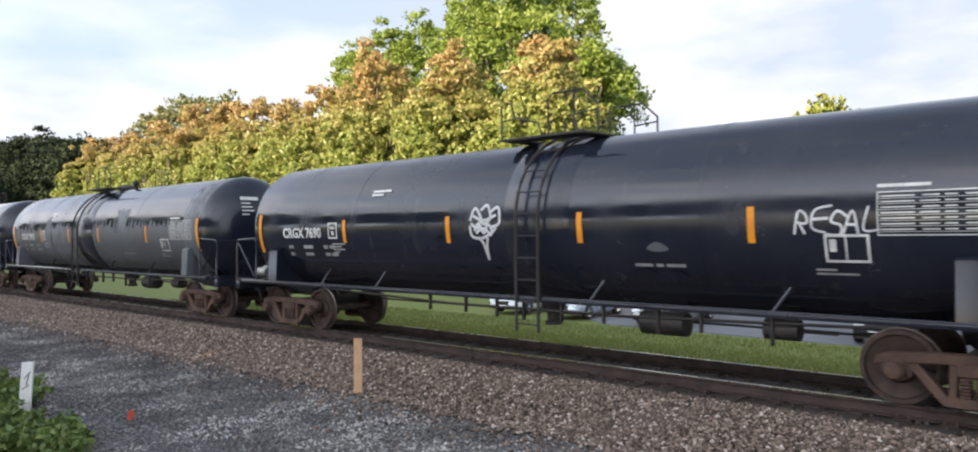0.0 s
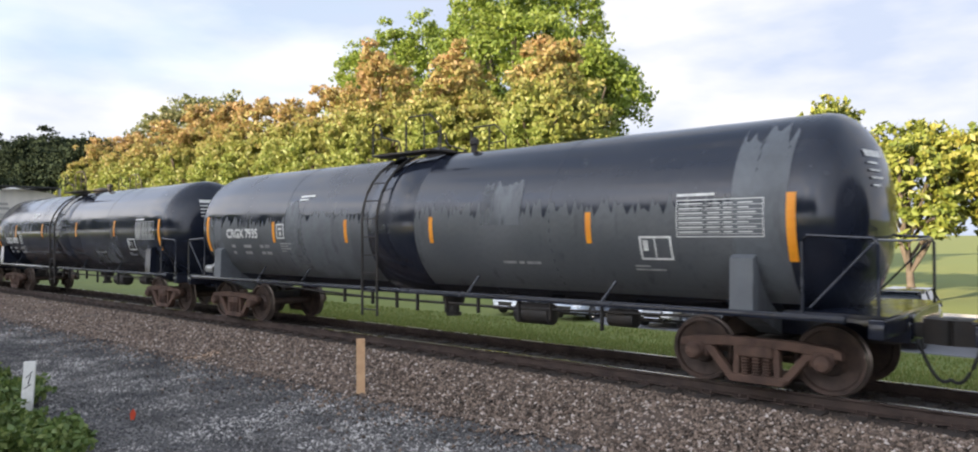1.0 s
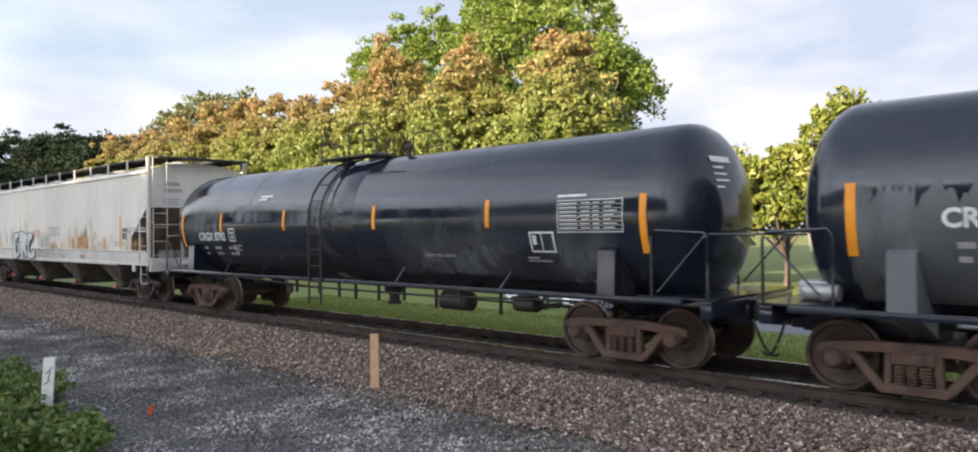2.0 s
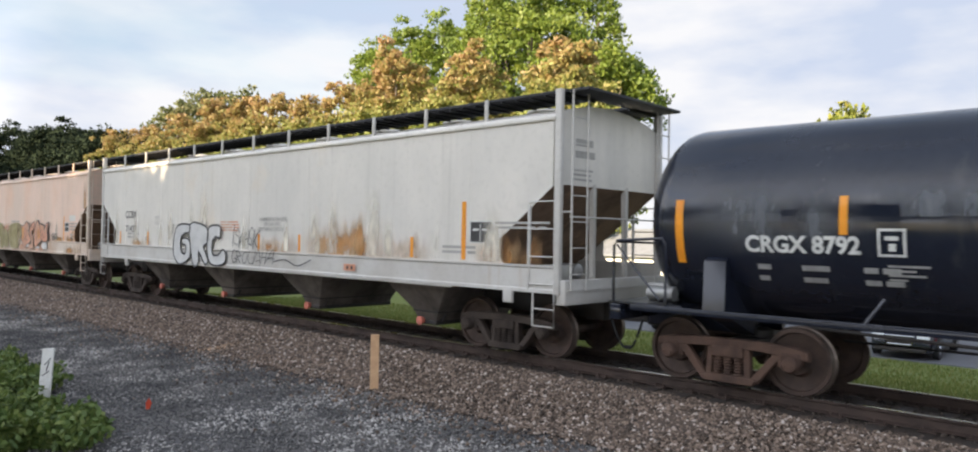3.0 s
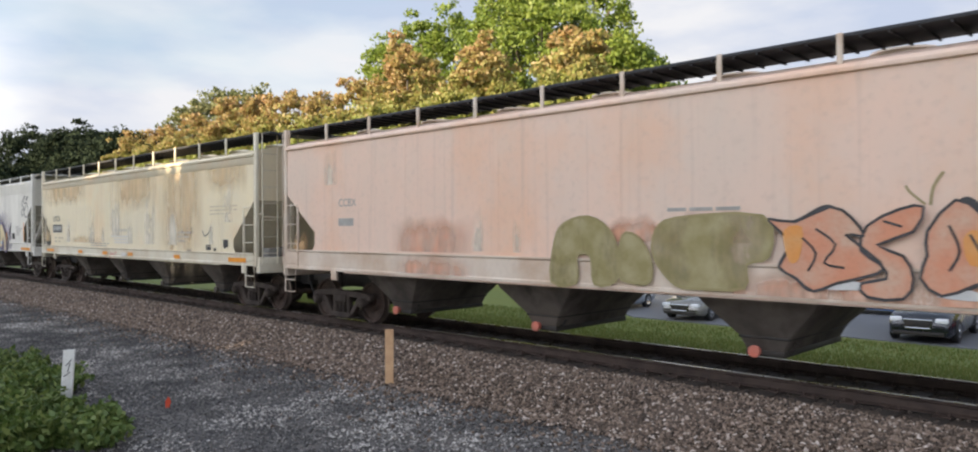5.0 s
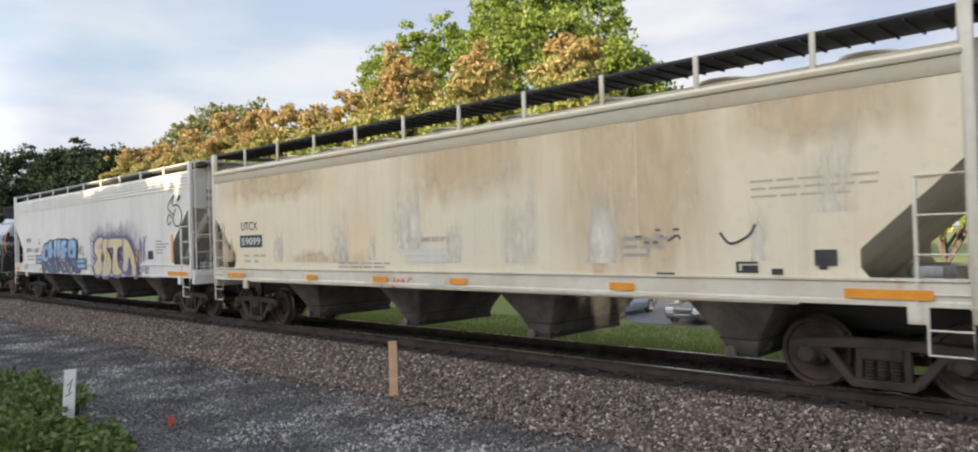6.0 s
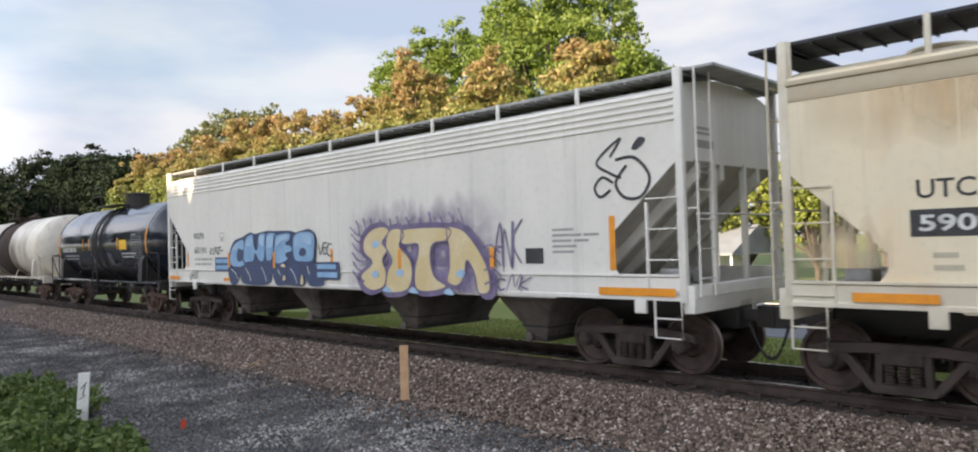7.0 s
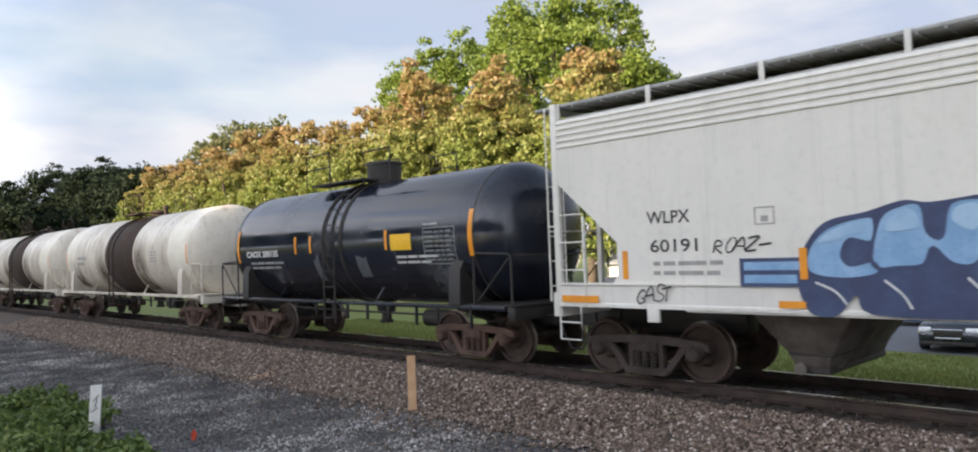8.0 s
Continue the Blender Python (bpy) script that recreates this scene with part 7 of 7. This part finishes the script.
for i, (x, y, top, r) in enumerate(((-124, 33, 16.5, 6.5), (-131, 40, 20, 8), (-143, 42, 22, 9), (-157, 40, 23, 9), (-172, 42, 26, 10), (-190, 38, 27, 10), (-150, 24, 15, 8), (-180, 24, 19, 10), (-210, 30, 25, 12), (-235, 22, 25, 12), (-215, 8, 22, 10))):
    tree("oak_tree", "dark evergreen oak in shade at the end of the line", x, y, top, round_lobes(top, r, 80 + i), SHADED_LEAF, 70 + i, 520, 40, 0.34, 1.3, trunk_r=0.5)
# trees behind the camera, between it and the low sun
for i, (x, y, top, r) in enumerate(((-46, -34, 14.5, 7.5), (-31, -35, 14, 7), (-19, -34, 15, 7.5), (-6, -35, 14.5, 7.5), (8, -34, 14.5, 7), (21, -35, 15, 7.5), (-62, -27, 17, 8), (-78, -25, 18, 8.5), (-95, -25, 18, 9), (-114, -25, 18, 9), (-54, -39, 16, 7), (-70.5, -34, 17, 7), (-87, -34, 17, 7.5), (-38.5, -39, 16, 7), (-107, -39, 16, 8), (-135, -36, 17, 10), (1.0, -39, 16, 7), (-12.5, -39, 16, 7))):
    tree("shade_tree", "broad shade tree on the near side of the line", x, y, top, round_lobes(top, r, 120 + i, 11), GREEN_LEAF, 90 + i, 900, 16, 0.55, 1.2, base=-0.5)


# ---- stakes, weeds ----
def stake(x, y, h, w, material, label, lean, top_cut=0.0):
    bm = bmesh.new()
    prism(bm, [(-w / 2, -0.2), (w / 2, -0.2), (w / 2, h), (-w / 2, h - top_cut)], -0.016, 0.016)
    bmesh.ops.bevel(bm, geom=bm.edges[:], offset=0.004, segments=1, affect="EDGES")
    ob = new("survey_stake", finish("survey_stake", bm, material))
    ob.matrix_basis = pose(x, y, -0.5, 0, lean, 45)
    return tagged(ob, label, "stake", "survey stakes beside the track")


stake(-9.87, -3.26, 0.93, 0.14, STAKE_WOOD, "raw orange-brown wooden stake standing in gravel", 0)
s2 = stake(-11.62, -7.66, 0.94, 0.16, STAKE_WHITE, "white-painted stake with a scrawled mark among weeds", 4, 0.02)
bm = bmesh.new()
for a, b in (((-0.05, 0.55), (0.04, 0.62)), ((0.0, 0.62), (0.03, 0.75)), ((-0.03, 0.70), (0.05, 0.80))):
    tube(bm, [(a[0], -0.018, a[1]), (b[0], -0.018, b[1])], 0.006, 5)
part("scrawl", bm, BLACK_INK, s2)
bm = bmesh.new()
prism(bm, [(-0.02, 0), (0.02, 0), (0.05, 0.13), (0.0, 0.20), (-0.04, 0.12)], -0.003, 0.003)
ob = new("marker_flag", finish("marker_flag", bm, worn("red_plastic_flag", (0.75, 0.10, 0.05), (0.6, 0.08, 0.04), 0.5)))
ob.matrix_basis = pose(-10.92, -6.52, -0.50, 8, 10, 40)
tagged(ob, "small torn red marker flag lying on gravel", "flag")


def weed(x, y, h, seed):
    r = np.random.default_rng(seed)
    t = thing("weed_clump", "bushy green weeds growing at the gravel's edge", "weed", "weeds at the gravel's edge", pose(x, y, -0.5))
    bm = bmesh.new()
    cs = []
    for k in range(12):
        a, d = r.random() * 6.28, r.random() * 0.5
        tip = (math.cos(a) * d, math.sin(a) * d, h * r.uniform(0.5, 1))
        tube(bm, [(0.1 * math.cos(a), 0.1 * math.sin(a), -0.03), (tip[0] * 0.5, tip[1] * 0.5, tip[2] * 0.6), tip], 0.006, 5)
        for j in range(5):
            cs.append((tip[0] * (0.4 + 0.15 * j), tip[1] * (0.4 + 0.15 * j), tip[2] * (0.3 + 0.17 * j)))
    part("stems", bm, WEED_LEAVES, t)
    v, f = leaf_cloud(r, np.array(cs), np.full(len(cs), 0.13), 16, 0.055, 0.8)
    me = fast_mesh("leaves", v, f)
    me.materials.append(WEED_LEAVES)
    ob = new("leaves", me)
    ob.parent = t
    tagged(ob, kind="stuff")


rnd = random.Random(12)
for k in range(52):
    x = -9.6 - 6.5 * rnd.random()
    edge = -7.55 + 0.75 * min(1, (-9.6 - x) / 5.0)
    y = edge - 0.25 - 1.5 * rnd.random() ** 1.5
    if abs(x + 11.62) < 0.45 and y > -7.9:
        y -= 0.55
    weed(x, y, rnd.uniform(0.2, 0.42), 200 + k)


# ---- parked cars ----
TYRE = RUBBER
CAR_GLASS = glass_mat("tinted_car_glass")
LAMP = plain("headlamp_glass", (0.75, 0.77, 0.8), 0.12)
CHROME = worn("chrome_trim", (0.62, 0.63, 0.65), (0.5, 0.5, 0.52), 0.15, 1.0, 3, 20, bump=0)


def car_paint(name, c, metal=0.35):
    m = worn(name, c, tuple(k * 0.9 for k in c), 0.28, metal, 2, 60, bump=0.02)
    m.node_tree.nodes["Principled BSDF"].inputs["Coat Weight"].default_value = 0.7
    return m


def parked_car(x, y, z, turn, paint, label, tall=1.45, length=4.8, suv=False):
    """A car with its nose along -Y: lofted body, glasshouse, wheels, lamps and grille."""
    t = thing("parked_car", label, "car", "parked cars beyond the grass", pose(x, y, z, 0, 0, turn))
    w = 0.94 if suv else 0.89
    hood = 0.98 if suv else 0.84
    belt = 1.08 if suv else 0.94
    L = length
    # stations along y: (y, half width, lower z, upper z)
    st = [(0.0, w * 0.72, 0.36, hood * 0.62), (0.10, w * 0.86, 0.26, hood * 0.80), (0.35, w * 0.95, 0.22, hood * 0.92), (1.15, w, 0.20, hood), (1.55, w, 0.20, belt), (L - 1.2, w, 0.22, belt + 0.02), (L - 0.35, w * 0.95, 0.26, belt - 0.02), (L - 0.08, w * 0.88, 0.34, belt - 0.12), (L, w * 0.78, 0.42, belt - 0.28)]
    bm = bmesh.new()
    rings = []
    for yy, hw, z0, z1 in st:
        mid = (z0 + z1) / 2
        ring = [(-hw * 0.9, z0), (-hw, z0 + 0.10), (-hw * 1.0, mid), (-hw * 0.97, z1 - 0.10), (-hw * 0.84, z1), (0, z1 + 0.03), (hw * 0.84, z1), (hw * 0.97, z1 - 0.10), (hw * 1.0, mid), (hw, z0 + 0.10), (hw * 0.9, z0)]
        rings.append([bm.verts.new((a, yy, b)) for a, b in ring])
    for a, b in zip(rings, rings[1:]):
        for k in range(len(a)):
            bm.faces.new((a[k], a[(k + 1) % len(a)], b[(k + 1) % len(a)], b[k]))
    bm.faces.new(rings[0])
    bm.faces.new(rings[-1][::-1])
    bmesh.ops.recalc_face_normals(bm, faces=bm.faces[:])
    body = part("body", bm, paint, t, smooth=45)
    # glasshouse
    a0, a1, b1, b0 = (1.3, 2.05, L - 0.7, L - 0.12) if suv else (1.35, 2.25, L - 1.55, L - 0.65)
    bm = bmesh.new()
    lo, hi = w * 0.88, w * 0.66
    vv = [bm.verts.new(p) for p in ((-lo, a0, belt - 0.02), (lo, a0, belt - 0.02), (lo, b0, belt - 0.02), (-lo, b0, belt - 0.02), (-hi, a1, tall - 0.06), (hi, a1, tall - 0.06), (hi, b1, tall - 0.05), (-hi, b1, tall - 0.05))]
    for f in ((0, 1, 5, 4), (1, 2, 6, 5), (2, 3, 7, 6), (3, 0, 4, 7), (4, 5, 6, 7)):
        bm.faces.new([vv[i] for i in f])
    bmesh.ops.bevel(bm, geom=[e for e in bm.edges if not e.is_boundary], offset=0.05, segments=2, affect="EDGES")
    part("glasshouse", bm, CAR_GLASS, t, "dark tinted windows", smooth=50)
    bm = bmesh.new()
    soft_box(bm, -hi - 0.03, hi + 0.03, a1 - 0.06, b1 + 0.08, tall - 0.07, tall, 0.03)
    for sx in (-1, 1):
        for (ya, za), (yb, zb) in (((a0, belt - 0.02), (a1, tall - 0.05)), ((b0, belt - 0.02), (b1, tall - 0.05)), (((a1 + b1) / 2, belt), ((a1 + b1) / 2, tall - 0.05))):
            tube(bm, [(sx * (lo + 0.0), ya, za), (sx * (hi + 0.01), yb, zb)], 0.035, 6)
    part("roof", bm, paint, t)
    wr = 0.37 if suv else 0.32
    for yy in (0.95, L - 1.05):
        for sx in (-1, 1):
            bm = bmesh.new()
            lathe(bm, [(wr * 0.6, sx * (w - 0.2)), (wr, sx * (w - 0.18)), (wr, sx * (w + 0.0)), (wr * 0.9, sx * (w + 0.02)), (wr * 0.64, sx * (w + 0.01))], "x", (0, yy, wr), 22)
            wh = part("wheel", bm, TYRE, t)
            bm = bmesh.new()
            lathe(bm, [(wr * 0.62, sx * (w + 0.0)), (wr * 0.62, sx * (w + 0.02)), (wr * 0.2, sx * (w + 0.005)), (wr * 0.16, sx * (w + 0.03)), (0.02, sx * (w + 0.03))], "x", (0, yy, wr), 20)
            part("rim", bm, CHROME, wh)
    for sx in (-1, 1):
        bm = bmesh.new()
        x0, x1 = sorted((sx * w * 0.48, sx * w * 0.86))
        soft_box(bm, x0, x1, 0.03, 0.32, hood * 0.66, hood * 0.82, 0.05)
        part("headlight", bm, LAMP, t)
        bm = bmesh.new()
        x0, x1 = sorted((sx * w * 0.98, sx * (w + 0.17)))
        soft_box(bm, x0, x1, 1.62, 1.78, belt - 0.02, belt + 0.13, 0.03)
        part("mirror", bm, paint, t)
    bm = bmesh.new()
    soft_box(bm, -w * 0.42, w * 0.42, -0.03, 0.1, hood * 0.5, hood * 0.74, 0.03)
    g = part("grille", bm, STEEL_DARK, t)
    bm = bmesh.new()
    tube(bm, [(-w * 0.43, -0.035, hood * 0.76), (-w * 0.36, -0.04, hood * 0.5), (w * 0.36, -0.04, hood * 0.5), (w * 0.43, -0.035, hood * 0.76)], 0.022, 6, True)
    part("grille_surround", bm, CHROME, g)
    bm = bmesh.new()
    soft_box(bm, -w * 0.75, w * 0.75, -0.04, 0.12, 0.26, 0.38, 0.03)
    part("lower_bumper", bm, STEEL_DARK, t)
    return t


parked_car(-22.6, 15.1, -1.535, 4, car_paint("white_car_paint", (0.70, 0.71, 0.72), 0.05), "white sedan parked at the end of the row", 1.44, 4.7)
parked_car(-19.2, 15.0, -1.535, 4, car_paint("silver_blue_paint", (0.42, 0.47, 0.54)), "silver-blue sedan parked nose to the grass", 1.42, 4.6)
parked_car(-14.85, 14.9, -1.535, 3, car_paint("beige_silver_paint", (0.22, 0.212, 0.195)), "beige-silver sedan parked nose to the grass", 1.44, 5.0)
parked_car(-6.55, 14.8, -1.535, 2, car_paint("black_car_paint", (0.012, 0.015, 0.022), 0.1), "glossy black SUV parked nose to the grass", 1.74, 4.9, True)
parked_car(-3.2, 15.0, -1.535, 2, car_paint("red_car_paint", (0.35, 0.02, 0.03)), "dark red sedan parked beside black SUV", 1.44, 4.7)
parked_car(-7.6, 23.0, -1.535, 95, car_paint("blue_car_paint", (0.10, 0.22, 0.45)), "blue hatchback parked at back of the lot", 1.5, 4.4)


# ---- white bungalow behind the trees ----
def bungalow(x, y):
    t = thing("bungalow", "small white clapboard house with pale grey roof and porch", "house", "", pose(x, y, -1.55))
    siding = worn("white_clapboard", (0.78, 0.78, 0.76), (0.68, 0.68, 0.66), 0.7, 0, 1, 10, bump=0.1)
    roofing = worn("pale_grey_roofing", (0.20, 0.215, 0.24), (0.16, 0.17, 0.19), 0.85, 0, 1, 16, bump=0.3)
    bm = bmesh.new()
    box(bm, -8, 0, 0, 6, 0, 2.55)
    for k in range(14):
        box(bm, -8.01, 0.012, -0.012, 6.01, 0.1 + k * 0.175, 0.115 + k * 0.175)
    part("wall", bm, siding, t)
    bm = bmesh.new()
    prism(bm, [(-0.6, 2.5), (6.6, 2.5), (6.6, 2.62), (3.0, 4.3), (-0.6, 2.62)], -8.5, 1.9, "x")
    part("roof", bm, roofing, t)
    for px in (0.9, 1.7):
        bm = bmesh.new()
        soft_box(bm, px - 0.06, px + 0.06, -0.36, -0.24, 0, 2.5, 0.01)
        part("porch_post", bm, siding, t)
    for wx in (-1.6, -4.4):
        bm = bmesh.new()
        box(bm, wx - 0.45, wx + 0.45, -0.03, 0.02, 0.95, 2.05)
        win = part("window", bm, CAR_GLASS, t)
        bm = bmesh.new()
        for a in (-0.5, -0.02, 0.46):
            box(bm, wx + a, wx + a + 0.05, -0.06, 0.0, 0.9, 2.1)
        for b in (0.88, 1.48, 2.06):
            box(bm, wx - 0.5, wx + 0.51, -0.058, 0.0, b, b + 0.05)
        part("window_frame", bm, siding, win)


bungalow(-22.5, 30)

# street lamp by the lot
t = thing("street_lamp", "slim post lamp with white globe in the parking lot", "lamp", "", pose(-5.6, 28.5, -1.55))
bm = bmesh.new()
tube(bm, [(0, 0, 0), (0, 0, 3.6)], 0.05, 10)
part("post", bm, STEEL_DARK, t)
bm = bmesh.new()
lathe(bm, [(0.05, 3.6), (0.18, 3.72), (0.22, 3.9), (0.16, 4.08), (0.03, 4.15)], "z", (0, 0, 0), 16)
part("globe", bm, plain("white_globe", (0.8, 0.8, 0.78), 0.3), t)

# ---- grass and loose stones ----
def blades(name, count, region, h, seed, material, label):
    r = np.random.default_rng(seed)
    x, y, z = region(r, count)
    a = r.random(count) * 6.283
    hh = h * (0.5 + r.random(count))
    w = 0.012 + 0.012 * r.random(count)
    dx, dy = np.cos(a) * w, np.sin(a) * w
    lx, ly = (r.random(count) - 0.5) * hh, (r.random(count) - 0.5) * hh
    v = np.stack([np.stack([x - dx, y - dy, z], -1), np.stack([x + dx, y + dy, z], -1), np.stack([x + lx, y + ly, z + hh], -1)], 1).reshape(-1, 3)
    me = fast_mesh(name, v, np.arange(count * 3).reshape(-1, 3))
    me.materials.append(material)
    return tagged(new(name, me), label, "grass", kind="stuff")


def lawn_region(r, n):
    x = 8 - 45 * r.random(n)
    y = 3.0 + 11.5 * r.random(n)
    z = -0.55 - 1.02 * np.clip((y - 2.6) / 9.0, 0, 1) ** 0.9
    return x, y, z


def verge_region(r, n):
    x = -9.8 - 9 * r.random(n)
    y = -7.9 - 3 * r.random(n)
    return x, y, np.full(n, -0.5)


blades("lawn_grass", 70000, lawn_region, 0.09, 1, GRASS_BLADES, "short green lawn grass beyond the track")
blades("verge_grass", 9000, verge_region, 0.16, 2, WEED_LEAVES, "rough green grass at the road's edge")
stones("ballast_stones", BALLAST_STONE, 95000, ballast_region, (0.018, 0.048), 5, ballast, "loose brown and grey ballast stones")
stones("ballast_stones", INNER_STONE, 14000, inner_region, (0.018, 0.045), 6, ballast, "loose ballast stones between the rails")
stones("gravel_stones", GRAVEL_STONE, 110000, gravel_region, (0.010, 0.032), 7, bpy.data.objects["gravel_road"], "loose grey gravel chips")


# ---- what moves ----
def motions():
    for car, s in CARS:
        walk(car, [(t, pose(s + SPEED * t + ease, 0, 0)) for t, ease in ((0.0, 0.0), (0.5, -0.14), (1.0, -0.05), (2.0, 0.0), (4.0, 0.0), (6.0, 0.0), (END, 0.0))])
    n = int(END * FPS)
    turn = math.degrees(SPEED / FPS / RW)
    for wheelset, wx in WHEELSETS:
        walk(wheelset, [(k / FPS, pose(wx, 0, RW, 0, (turn * k) % 360.0, 0)) for k in range(n + 1)])


motions()
